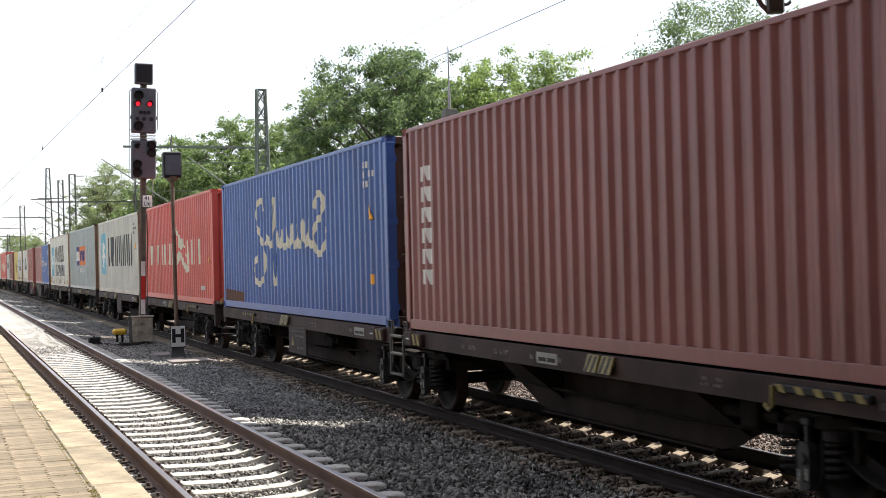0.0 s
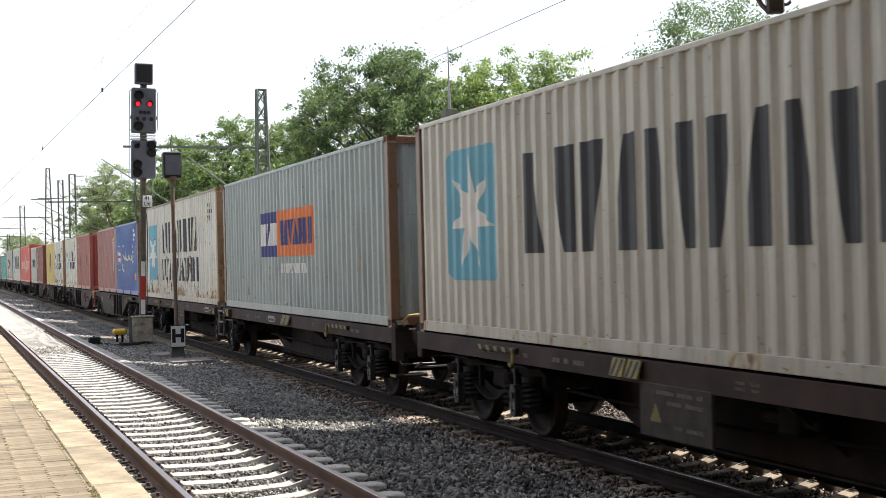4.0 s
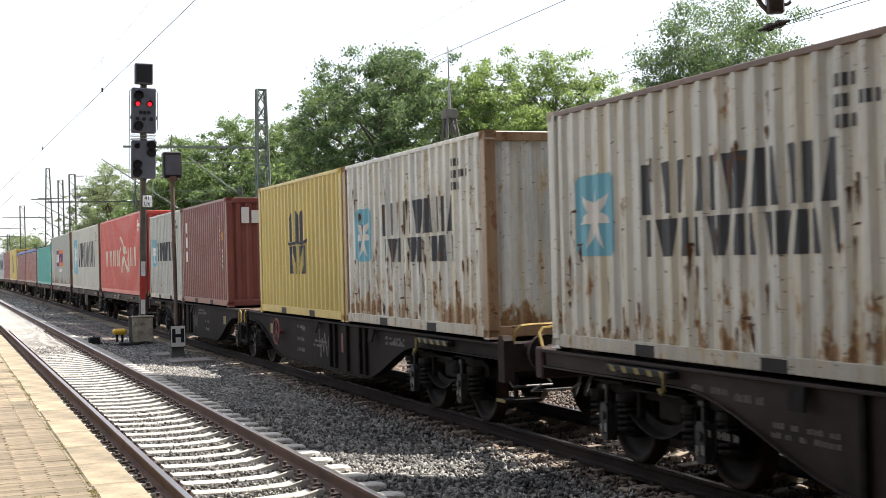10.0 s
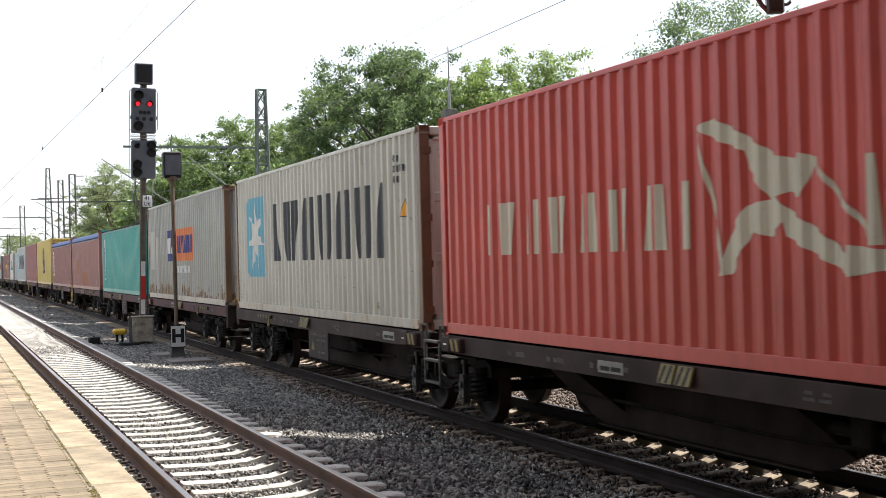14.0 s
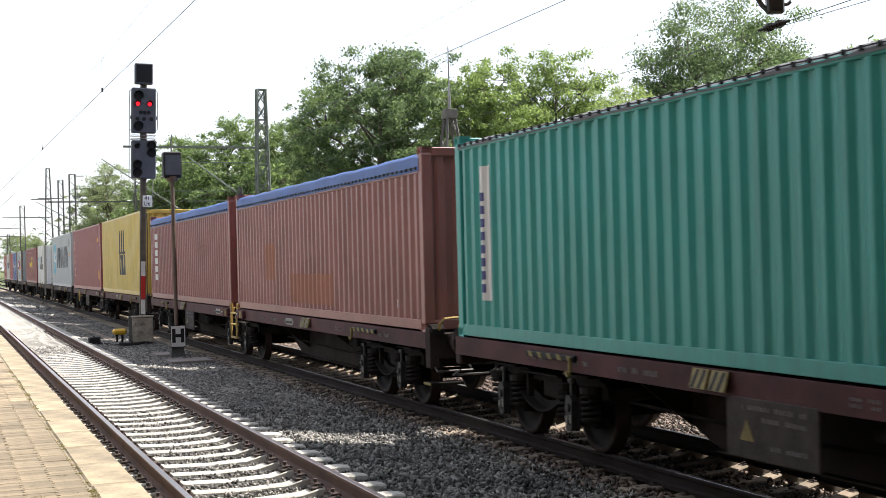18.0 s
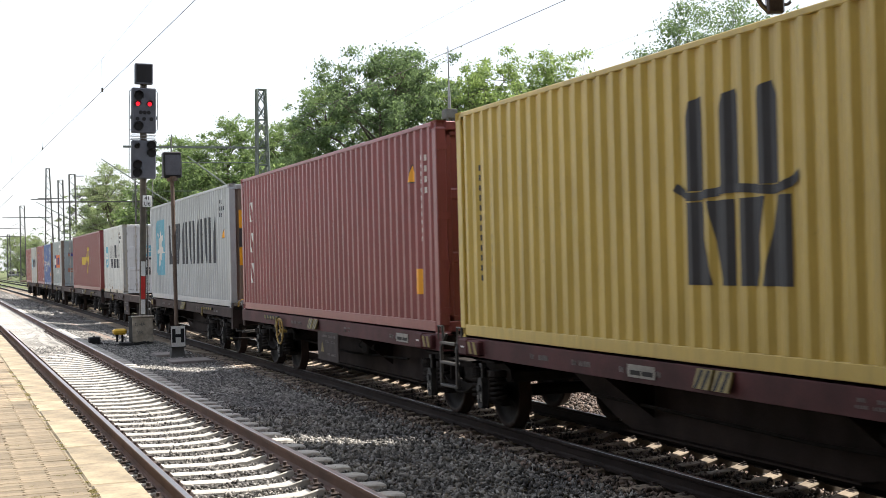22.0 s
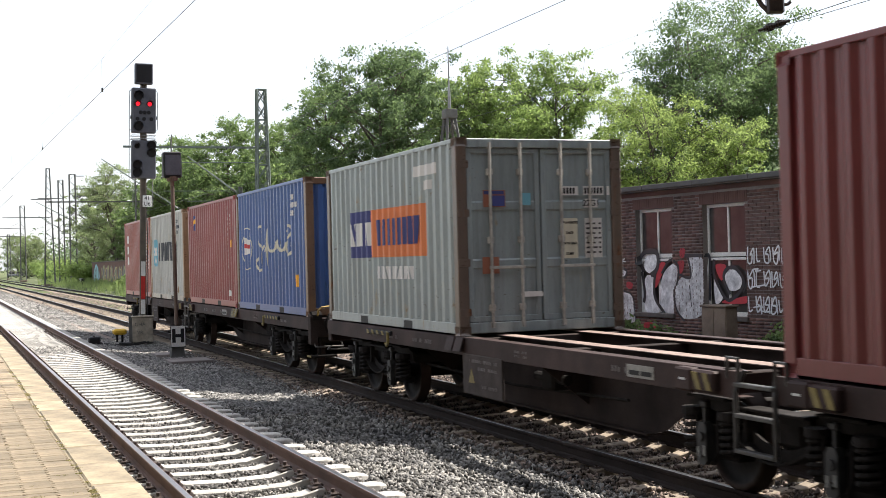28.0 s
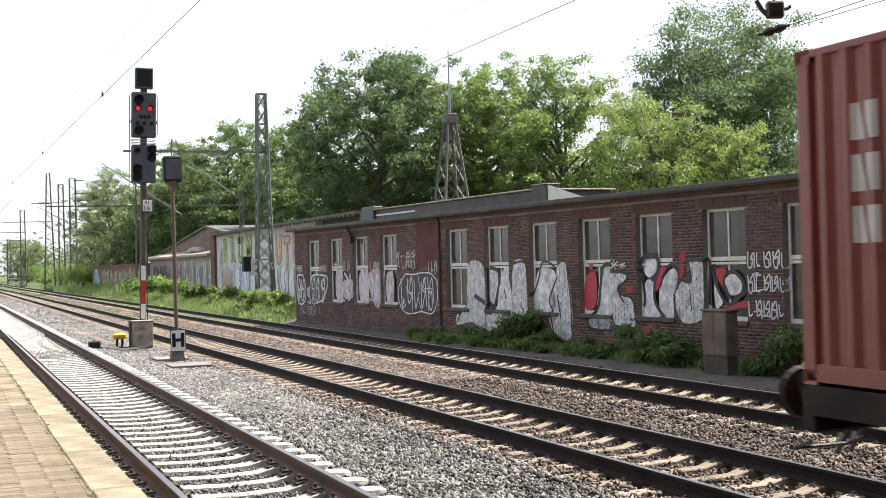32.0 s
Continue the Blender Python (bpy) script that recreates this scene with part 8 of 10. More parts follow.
tree(18.9, 151.0, 10.6, 2.8, PALE_HAZED, "dense pale green tree beside the far tracks", 141, 11000, 0.17, 0.03)
tree(19.4, 142.0, 9.0, 2.5, MID, "dense green tree behind the low wall", 142, 10000, 0.17, 0.03)
tree(17.6, 265.0, 8.8, 3.2, PALE_HAZED, "distant pale green tree beside the tracks", 143, 7000, 0.22, 0.03)
tree(15.4, 262.0, 7.6, 2.5, PALE_HAZED, "distant pale green tree beside the tracks", 144, 5000, 0.22, 0.03)
tree(17.5, 335.0, 10.5, 4.5, PALE_HAZED, "distant pale green tree beside the tracks", 145, 5000, 0.34, 0.03)
tree(10.0, 345.0, 8.0, 4.5, PALE_HAZED, "distant pale green tree beside the tracks", 146, 5000, 0.34, 0.03)
bush(14.45, 34.6, -0.2, 0.45, 0.5, MID, "dark green nettles and bramble at the foot of the wall", 300, 948, 0.104)
bush(14.45, 33.0, -0.2, 0.5, 0.55, MID, "dark green nettles and bramble at the foot of the wall", 301, 1054, 0.104)
bush(14.40, 31.4, -0.2, 0.75, 1.05, MID, "dark green nettles and bramble at the foot of the wall", 302, 1581, 0.104)
bush(14.55, 30.2, -0.2, 0.5, 0.6, MID, "dark green nettles and bramble at the foot of the wall", 303, 1054, 0.104)
bush(14.70, 28.6, -0.2, 0.45, 0.4, MID, "dark green nettles and bramble at the foot of the wall", 304, 948, 0.104)
bush(14.75, 27.0, -0.2, 0.5, 0.35, MID, "dark green nettles and bramble at the foot of the wall", 305, 1054, 0.104)
bush(14.65, 24.9, -0.2, 0.7, 0.95, MID, "dark green nettles and bramble at the foot of the wall", 306, 1475, 0.104)
bush(14.55, 23.6, -0.2, 0.45, 0.6, MID, "dark green nettles and bramble at the foot of the wall", 307, 948, 0.104)
bush(15.00, 20.2, -0.2, 0.75, 1.0, MID, "dark green nettles and bramble at the foot of the wall", 308, 1581, 0.104)
bush(15.15, 18.8, -0.2, 0.6, 0.6, MID, "dark green nettles and bramble at the foot of the wall", 309, 1264, 0.104)
bush(14.15, 37.2, -0.2, 0.4, 0.35, MID, "dark green nettles and bramble at the foot of the wall", 310, 843, 0.104)
bush(14.05, 38.8, -0.2, 0.35, 0.3, MID, "dark green nettles and bramble at the foot of the wall", 311, 737, 0.104)
bush(14.3, 53.2, 0.25, 0.6, 0.5, YELLOW_GREEN, "sunlit green shrub on the grassy verge", 340, 1612, 0.085)
bush(14.3, 58.5, 0.25, 0.8, 0.75, YELLOW_GREEN, "sunlit green shrub on the grassy verge", 341, 2604, 0.098)
bush(14.2, 61.5, 0.25, 0.8, 0.8, YELLOW_GREEN, "sunlit green shrub on the grassy verge", 342, 2604, 0.098)
bush(14.9, 67, 0.25, 0.7, 0.55, FRESH, "sunlit green shrub on the grassy verge", 343, 1984, 0.098)
bush(14.8, 72, 0.25, 0.9, 0.9, FRESH, "sunlit green shrub on the grassy verge", 344, 2604, 0.110)
bush(14.6, 80, 0.25, 1.0, 0.9, FRESH, "sunlit green shrub on the grassy verge", 345, 2604, 0.171)
bush(14.8, 90, 0.25, 1.4, 1.2, YELLOW_GREEN, "sunlit green shrub on the grassy verge", 346, 2604, 0.171)
bush(14.6, 99, 0.25, 1.5, 1.3, FRESH, "sunlit green shrub on the grassy verge", 347, 2604, 0.171)
bush(15, 112, 0.25, 1.6, 1.2, FRESH, "sunlit green shrub on the grassy verge", 348, 2604, 0.171)
bush(16, 152, 0.25, 2.5, 2.4, YELLOW_GREEN, "sunlit green shrub on the grassy verge", 349, 5200, 0.20)
bush(16.5, 160, 0.25, 2.8, 2.6, FRESH, "sunlit green shrub on the grassy verge", 350, 5200, 0.20)
bush(17, 170, 0.25, 3, 3.0, FRESH, "sunlit green shrub on the grassy verge", 351, 5200, 0.20)
bush(17.5, 182, 0.25, 3.2, 2.7, YELLOW_GREEN, "sunlit green shrub on the grassy verge", 352, 5200, 0.20)
bush(17, 196, 0.25, 3.4, 2.6, FRESH, "sunlit green shrub on the grassy verge", 353, 5200, 0.20)
bush(18, 212, 0.25, 3.6, 3.0, FRESH, "sunlit green shrub on the grassy verge", 354, 5200, 0.20)
bush(18, 232, 0.25, 3.8, 3.1, YELLOW_GREEN, "sunlit green shrub on the grassy verge", 355, 5200, 0.20)
bush(18, 256, 0.25, 4.2, 3.5, FRESH, "sunlit green shrub on the grassy verge", 356, 5200, 0.20)
bush(18.5, 285, 0.25, 4.5, 4.0, FRESH, "sunlit green shrub on the grassy verge", 357, 5200, 0.20)

wrng = random.Random(8)
for i in range(14):
    y = 53.0 + 2.1 * i + wrng.uniform(-0.4, 0.4)
    bush(13.5 + wrng.uniform(0, 1.0), y, 0.12, wrng.uniform(0.25, 0.4), wrng.uniform(0.14, 0.28), (FRESH, YELLOW_GREEN, YELLOW_GREEN)[i % 3], "low leafy weeds on the sunny verge", 400 + i, 900, 0.07)
for i in range(14):
    y = 18.6 + 1.35 * i + wrng.uniform(-0.3, 0.3)
    bush(14.95 - 0.07 * (y - 19.0) + wrng.uniform(-0.2, 0.1), y, -0.2, wrng.uniform(0.3, 0.5), wrng.uniform(0.25, 0.45), (MID, FRESH)[i % 2], "low nettles along the foot of the wall", 440 + i, 800, 0.07)
vrng = np.random.default_rng(21)
verge = []
for _ in range(1500):
    y = vrng.uniform(52.0, 104)
    verge.append((vrng.uniform(13.15, 17.2), y, 0, 0.5, vrng.uniform(0.10, 0.34), 40))
for _ in range(380):
    y = vrng.uniform(104, 200)
    verge.append((vrng.uniform(13.3, 17.5), y, 0, 0.9, vrng.uniform(0.4, 0.8), 30))
verge = [(x, y, ground_z(x, y) - 0.02, r, h, n) for x, y, z, r, h, n in verge]
tufts("verge_grass", M_GRASS, "long sunlit grass and weeds on the verge", "grass", verge, 0.02, vrng)
foot = [(14.6 - 0.07 * (y - 30) / 1.0 * 1.0 + vrng.uniform(-0.5, 0.35), y, -0.2, 0.3, vrng.uniform(0.15, 0.38), 34) for y in vrng.uniform(17, 38, 330)]
tufts("wall_foot_grass", M_GRASS, "thin grass and weeds along the foot of the wall", "grass", foot, 0.010, vrng)
ivy = []
for _ in range(26):
    s, z = vrng.uniform(-12.6, -10.75), vrng.uniform(0.2, 3.6)
    ivy.append((15 - math.sin(radians(4)) * s - 0.08, 30 + math.cos(radians(4)) * s, z, vrng.uniform(0.25, 0.5), 1.0))
v, f = leaf_cloud(ivy, 5200, 0.10, vrng)
v[:, 0] = np.minimum(v[:, 0], 15 - math.tan(radians(4)) * (v[:, 1] - 30) - 0.01 - 0.25 * vrng.uniform(0, 1, len(v)) * 0.6)
whole("wall_ivy", array_mesh("wall_ivy", v, f, DARK), DARK, "dark ivy climbing the brick wall", "ivy", kind="stuff")
# far woods that close the horizon
clumps = [(x + vrng.normal(0, 6), y + vrng.normal(0, 8), vrng.uniform(2, 8), vrng.uniform(3.5, 6.5), 0.8) for x, y in [(25 + 9 * (i % 12), 330 + 22 * (i // 12)) for i in range(60)] + [(60 + 7 * (i % 14), 120 + 16 * (i // 14)) for i in range(70)]]
v, f = leaf_cloud(clumps, 24000, 0.65, vrng)
whole("far_woods", array_mesh("far_woods", v, f, GREY_GREEN), GREY_GREEN, "distant hazy woods along the horizon", "woods", kind="stuff")

# ---- buildings beyond the tracks ----
WALL_Z0, EAVE = -0.35, 3.62
house = thing("brick_shed", "long low sooty brick building with tall white windows and graffiti", "building", at=pose(15, 30, 0, 0, 0, 4))
S0, S1 = -27.0, 21.45  # along the wall, from the camera's side to the far corner
WINDOWS = [(n / math.cos(radians(4)) - 30.07, n / math.cos(radians(4)) - 30.07 + 1.45) for n in (9.6, 12.2, 14.7, 19.92, 22.54, 25.12, 27.69, 30.27, 32.91, 35.51, 40.85, 43.45, 46.0, 48.5)]
SILL, HEAD, REVEAL = 0.80, 3.20, 0.13


def wall_cells(s0, s1, z0, z1, holes):
    """Splits a wall with window holes into solid cells (s0, s1, z0, z1)."""
    cells, cur = [], s0
    for a, b in holes:
        if b <= s0 or a >= s1:
            continue
        if a > cur:
            cells.append((cur, a, z0, z1))
        cells += [(a, b, z0, SILL), (a, b, HEAD, z1)]
        cur = b
    if cur < s1:
        cells.append((cur, s1, z0, z1))
    return cells


for n, (a, b, z0, z1) in enumerate(wall_cells(S0, S1, WALL_Z0, EAVE, WINDOWS)):
    part("wall_core", Mesh().box(0.012, 0.36, a, b, z0, z1), M_MORTAR, house, "sooty mortar and masonry")
part("wall", Mesh().box(0.012, 7.0, S1 - 0.36, S1, WALL_Z0, EAVE), M_MORTAR, house, "far gable wall")
part("wall", Mesh().box(6.7, 7.0, S0, S1 - 0.36, WALL_Z0, EAVE), M_MORTAR, house, "rear wall")
part("wall", Mesh().box(0.36, 6.7, S0, S0 + 0.3, WALL_Z0, EAVE), M_MORTAR, house, "near gable wall")
part("floor", Mesh().box(0.36, 6.7, S0 + 0.3, S1 - 0.36, -0.1, 0.0), M_CABINET, house)

# brick courses
COURSE, STRETCH = 0.0715, 0.262
near_bricks, far_bricks = [], []
brng = random.Random(3)
row, z = 0, -0.2
while z + 0.06 < 3.50:
    s = S0 + (STRETCH / 2 if row % 2 else 0.0)
    while s < S1:
        step = STRETCH if (row % 4 or brng.random() < 0.5) else STRETCH / 2
        a, b = s + 0.005, min(s + step, S1) - 0.005
        pieces = [(a, b)]
        for w0, w1 in WINDOWS:
            if z + 0.06 > SILL and z < HEAD + 0.24:
                q0, q1 = (w0, w1) if z + 0.06 <= HEAD else (w0 - 0.1, w1 + 0.1)
                cut = []
                for p0, p1 in pieces:
                    if p1 <= q0 or p0 >= q1:
                        cut.append((p0, p1))
                    else:
                        if p0 < q0 - 0.03:
                            cut.append((p0, q0))
                        if p1 > q1 + 0.03:
                            cut.append((q1, p1))
                pieces = cut
        for p0, p1 in pieces:
            if p1 - p0 > 0.03:
                near = -10.2 < s < -7.4 and 0.75 < z < 3.2
                (near_bricks if near else far_bricks).append((p0, p1, z))
        s += step
    z += COURSE
    row += 1


def brick_mesh(w):
    m = Mesh()
    d, e = 0.012, 0.004
    m.v = [(d + 0.01, 0, 0), (d + 0.01, w, 0), (d + 0.01, w, 0.061), (d + 0.01, 0, 0.061), (0, e, e), (0, w - e, e), (0, w - e, 0.061 - e), (0, e, 0.061 - e)]
    m.f = [(4, 7, 6, 5), (0, 4, 5, 1), (1, 5, 6, 2), (2, 6, 7, 3), (3, 7, 4, 0)]
    return m


bm_v, bm_f = [], []
for p0, p1, z in far_bricks:
    k, w, o = len(bm_v), p1 - p0, brng.uniform(-0.003, 0.003)
    for x, y, zz in brick_mesh(w).v:
        bm_v.append((x + o, p0 + y, z + zz))
    bm_f += [tuple(i + k for i in f) for f in ((4, 7, 6, 5), (0, 4, 5, 1), (1, 5, 6, 2), (2, 6, 7, 3), (3, 7, 4, 0))]
o = part("more_bricks", array_mesh("more_bricks", bm_v, bm_f, M_BRICK_FAR), M_BRICK_FAR, house)
o["kind"] = "stuff"

# soldier courses over the windows
LINTEL_BRICK = Mesh().box(0, 0.024, 0, 0.064, 0, 0.241, 0.004).data("lintel_brick", M_BRICK_RED)
for a, b in WINDOWS:
    k = 0
    while a - 0.09 + 0.0745 * (k + 1) < b + 0.1:
        part("lintel_brick", LINTEL_BRICK, M_BRICK_RED, house, at=pose(brng.uniform(-0.006, -0.002), a - 0.086 + 0.0745 * k, HEAD + 0.004))
        k += 1
part("cornice", Mesh().box(-0.02, 0.02, S0, S1, 3.50, EAVE, 0.004), M_BRICK_RED, house, "red brick cornice")
part("plinth", Mesh().box(-0.03, 0.02, S0, S1, WALL_Z0, -0.02, 0.01), M_PLINTH, house, "sooty rendered plinth")

# windows: frame, mullion, transom, panes
for a, b in WINDOWS:
    w = part("window", Mesh().box(REVEAL + 0.075, REVEAL + 0.085, a, b, SILL, HEAD), M_BLACK, house, "tall two-part window with cream frame")
    f = Mesh()
    x0, x1 = REVEAL, REVEAL + 0.07
    f.box(x0, x1, a, a + 0.07, SILL, HEAD, 0.006).box(x0, x1, b - 0.07, b, SILL, HEAD, 0.006)
    f.box(x0, x1, a + 0.07, b - 0.07, SILL, SILL + 0.09, 0.006).box(x0, x1, a + 0.07, b - 0.07, HEAD - 0.07, HEAD, 0.006)
    part("window_frame", f, M_FRAME, w)
    part("transom", Mesh().box(x0 - 0.012, x1, a + 0.07, b - 0.07, 1.99, 2.05, 0.008).box(x0, x1, a + 0.07, b - 0.07, 2.07, 2.16, 0.008), M_FRAME, w)
    mid = (a + b) / 2
    for z0, z1 in ((SILL + 0.09, 1.99), (2.16, HEAD - 0.07)):
        part("mullion", Mesh().box(x0 + 0.005, x1, mid - 0.03, mid + 0.03, z0, z1, 0.006), M_FRAME, w)
        for s0, s1 in ((a + 0.07, mid - 0.03), (mid + 0.03, b - 0.07)):
            part("pane", Mesh().box(x0 + 0.03, x0 + 0.036, s0, s1, z0, z1), M_GLASS, w)
    part("window_sill", Mesh().box(-0.05, REVEAL, a - 0.06, b + 0.06, SILL - 0.10, SILL - 0.002, 0.012), M_SILL, house, "dark projecting sill")

# roof with gutter, rooflights, lattice tower
part("roof", Mesh().prism([(-0.28, 3.66), (-0.28, 3.74), (7.2, 4.05), (7.2, 3.95)], "y", S0 - 0.2, S1 + 0.25), M_ROOF, house, "flat grey felt roof")
part("roof_edge", Mesh().box(-0.31, -0.27, S0 - 0.2, S1 + 0.25, 3.63, 3.74, 0.008), M_GUTTER, house, "weathered metal roof edge")
part("soffit", Mesh().box(-0.27, 0.02, S0 - 0.2, S1 + 0.25, 3.60, 3.66), M_SILL, house)
for i in range(26):
    part("edge_joint", Mesh().box(-0.318, -0.312, S0 + 1.9 * i, S0 + 1.9 * i + 0.03, 3.63, 3.75), M_SILL, house)
for s0, s1 in ((5.3, 19.3),):
    r = part("roof_monitor", Mesh().box(2.3, 5.0, s0, s1, 3.8, 4.34, 0.02), M_GUTTER, house, "raised grey rooflight box")
    part("monitor_cap", Mesh().box(2.2, 5.1, s0 - 0.1, s1 + 0.1, 4.34, 4.385, 0.01), M_BOX_GREY, r, "pale metal capping")
    part("monitor_band", Mesh().box(2.285, 2.3, 14.4, 18.2, 4.10, 4.16), M_FRAME, r, "pale glazing strip")
    part("monitor_pier", Mesh().box(2.18, 2.6, 18.2, 19.42, 3.8, 4.50, 0.02), M_DARK_STEEL, r, "dark clad pier")
    part("monitor_pier", Mesh().box(2.6, 4.6, 20.0, 20.7, 3.8, 4.36, 0.02), M_GUTTER, r, "low grey box behind the pier")
part("parapet_end", Mesh().box(2.15, 2.6, 4.45, 5.35, 3.8, 4.46, 0.02), M_GUTTER, house, "grey parapet end pier")
part("parapet_cap", Mesh().box(2.12, 2.64, 4.42, 5.38, 4.46, 4.49, 0.01), M_BOX_GREY, house, "pale metal capping")
part("parapet_cheek", Mesh().prism([(2.2, 3.8), (2.2, 4.43), (3.3, 4.10), (5.6, 3.98), (5.6, 3.8)], "y", 4.36, 4.44), M_FRAME, house, "pale sloping cheek of the parapet")
part("downpipe", Mesh().rod((-0.07, 14.9, 2.95), (-0.07, 14.9, 3.3), 0.06, 10).rod((-0.07, 14.9, 3.3), (-0.25, 14.9, 3.62), 0.05, 10), M_GUTTER, house, "short grey downpipe stub")
part("downpipe", Mesh().rod((-0.05, 7.4, -0.1), (-0.05, 7.4, 3.5), 0.04, 10).rod((-0.05, 7.4, 3.5), (-0.2, 7.4, 3.64), 0.04, 10), M_SILL, house, "thin dark downpipe")

tower = thing("roof_lattice_tower", "dark steel lattice tower with antenna on the shed roof", "antenna tower", at=pose(18.08, 45.33, 4.05, 0, 0, 4))
part("base_block", Mesh().box(-0.8, 0.8, -1.7, 1.7, -0.2, 0.3, 0.03), M_MAST_DARK, tower, "dark base")
for sx in (-1, 1):
    for sy in (-1, 1):
        part("leg", Mesh().bar((sx * 0.5, sy * 0.5, 0.3), (sx * 0.15, sy * 0.15, 3.55), 0.085, 0.085), M_MAST_DARK, tower)
for i in range(4):
    a, b = i / 4, (i + 1) / 4
    for p, q in (((-1, -1), (1, -1)), ((1, -1), (1, 1)), ((1, 1), (-1, 1)), ((-1, 1), (-1, -1))):
        w0, w1 = 0.5 - 0.35 * a, 0.5 - 0.35 * b
        za, zb = 0.3 + 3.25 * a, 0.3 + 3.25 * b
        part("brace", Mesh().bar((p[0] * w0, p[1] * w0, za), (q[0] * w1, q[1] * w1, zb), 0.05, 0.012), M_MAST_DARK, tower)
        part("brace", Mesh().bar((q[0] * w0, q[1] * w0, za), (p[0] * w1, p[1] * w1, zb), 0.05, 0.012), M_MAST_DARK, tower)
part("top_box", Mesh().box(-0.23, 0.23, -0.23, 0.23, 3.45, 3.8, 0.02), M_MAST_DARK, tower)
part("antenna", Mesh().rod((0, 0, 3.85), (0, 0, 4.6), 0.07, 8, 0.05).rod((0, 0, 4.6), (0, 0, 6.2), 0.03, 6, 0.02), M_GALV, tower, "thin grey antenna")


# graffiti: paint that lies on the bricks and on the recessed windows
def on_wall(poly, lift):
    """Cuts a painted shape where the wall steps back into the windows: [(depth, polygon)]."""
    lo, hi = min(p[0] for p in poly), max(p[0] for p in poly)
    cuts, cur, out = [], S0, []
    for a, b in WINDOWS:
        cuts += [(cur, a, False), (a, b, True)]
        cur = b
    cuts.append((cur, S1, False))
    for a, b, win in cuts:
        if b <= lo or a >= hi:
            continue
        strip = clip(clip(poly, 0, a, True), 0, b, False)
        bands = [(-1.0, 9.0, -lift)] if not win else [(-1.0, SILL - 0.1, -lift), (SILL, HEAD, REVEAL - 0.016 - lift), (HEAD, 9.0, -lift)]
        for z0, z1, x in bands:
            q = clip(clip(strip, 1, z0, True), 1, z1, False) if len(strip) >= 3 else []
            if len(q) >= 3:
                out.append((x, q))
    return out


def spray(name, polys, mat, label, lift):
    m = Mesh()
    for poly in polys:
        for x, q in on_wall(poly, lift):
            m.add([(x, s, z) for s, z in q], [tuple(range(len(q)))])
    return part(name, m, mat, house, label)


def line(colour, width, pts):
    """A sprayed line through a few points, which follows the wall into the windows."""
    lift = 0.013 if colour == "black" else 0.016
    p = bent(pts, 9) if len(pts) > 2 else [(pts[0][0] + (pts[1][0] - pts[0][0]) * k / 8, pts[0][1] + (pts[1][1] - pts[0][1]) * k / 8) for k in range(9)]

    def place(q):
        deep = any(a < q[0] < b for a, b in WINDOWS) and SILL < q[1] < HEAD
        return (REVEAL - 0.016 - lift if deep else -lift if not any(a - 0.06 < q[0] < b + 0.06 for a, b in WINDOWS) or not SILL - 0.11 < q[1] <= SILL else -0.05 - lift, q[0], q[1])

    part("graffiti_line", strip_mesh(*ribbon(p, width), place), SPRAY[colour], house, colour + " spray-painted line")


def scribble(s0, s1, z0, z1, n, w, seed):
    """Quick looping signature strokes that cannot be read."""
    r = random.Random(seed)
    d, h = (s1 - s0) / n, z1 - z0
    for i in range(n):
        s = s0 + d * i
        pts = [(s + d * r.uniform(0, 0.15), z1 - h * r.uniform(0, 0.2)), (s + d * r.uniform(0.05, 0.2), z0 + h * r.uniform(0, 0.2)), (s + d * r.uniform(0.45, 0.6), z0 + h * r.uniform(0.0, 0.35)), (s + d * r.uniform(0.5, 0.7), z0 + h * r.uniform(0.45, 0.6)),
               (s + d * r.uniform(0.15, 0.35), z0 + h * r.uniform(0.45, 0.6)), (s + d * r.uniform(0.6, 0.8), z1 - h * r.uniform(0, 0.15)), (s + d * r.uniform(0.75, 0.95), z0 + h * r.uniform(0, 0.25))]
        line("white", w, pts if r.random() < 0.7 else pts[:3])


ALL_BRICKS = far_bricks + near_bricks


def daub(colour, pts):
    """A sprayed field: it covers the faces of the bricks and, more thinly, the recessed joints."""
    poly = bent(pts, 4, True)
    lo, hi = min(p[0] for p in poly), max(p[0] for p in poly)
    z0, z1 = min(p[1] for p in poly), max(p[1] for p in poly)
    m = Mesh()
    for x, q in on_wall(poly, 0.0065):
        m.add([(x if x > 0 else 0.0095, s, z) for s, z in q], [tuple(range(len(q)))])
    for a, b, z in ALL_BRICKS:
        if b > lo and a < hi and z + 0.061 > z0 and z < z1:
            q = clip(clip(clip(clip(poly, 0, a + 0.003, True), 0, b - 0.003, False), 1, z + 0.003, True), 1, z + 0.058, False)
            if len(q) >= 3:
                m.add([(-0.0065, s, zz) for s, zz in q], [tuple(range(len(q)))])
    part("graffiti_field", m, SPRAY[colour], house, colour + " spray-painted field on the bricks")["kind"] = "stuff"


daub("oxide", ((9.2, 3.46), (8.5, 3.47), (7.62, 3.45), (7.65, 2.8), (7.7, 2.05), (8.5, 2.1), (9.3, 2.0), (9.25, 2.8)))
daub("silver", ((5.56, 2.09), (4.43, 2), (4.52, 0.29), (5.31, 0.41), (6.35, 0.29), (6.29, 0.61), (5.93, 0.73)))
daub("silver", ((4.25, 1.97), (3.79, 1.86), (3.89, 1.05), (4.3, 1.07)))
daub("silver", ((3.55, 1.86), (2.98, 1.88), (2.84, 0.43), (4.53, 0.16), (4.44, 0.65), (3.96, 0.72)))
daub("silver", ((2.64, 2.07), (1.94, 2.08), (1.89, 0.97), (1.91, 0.61), (2.72, 0.51)))
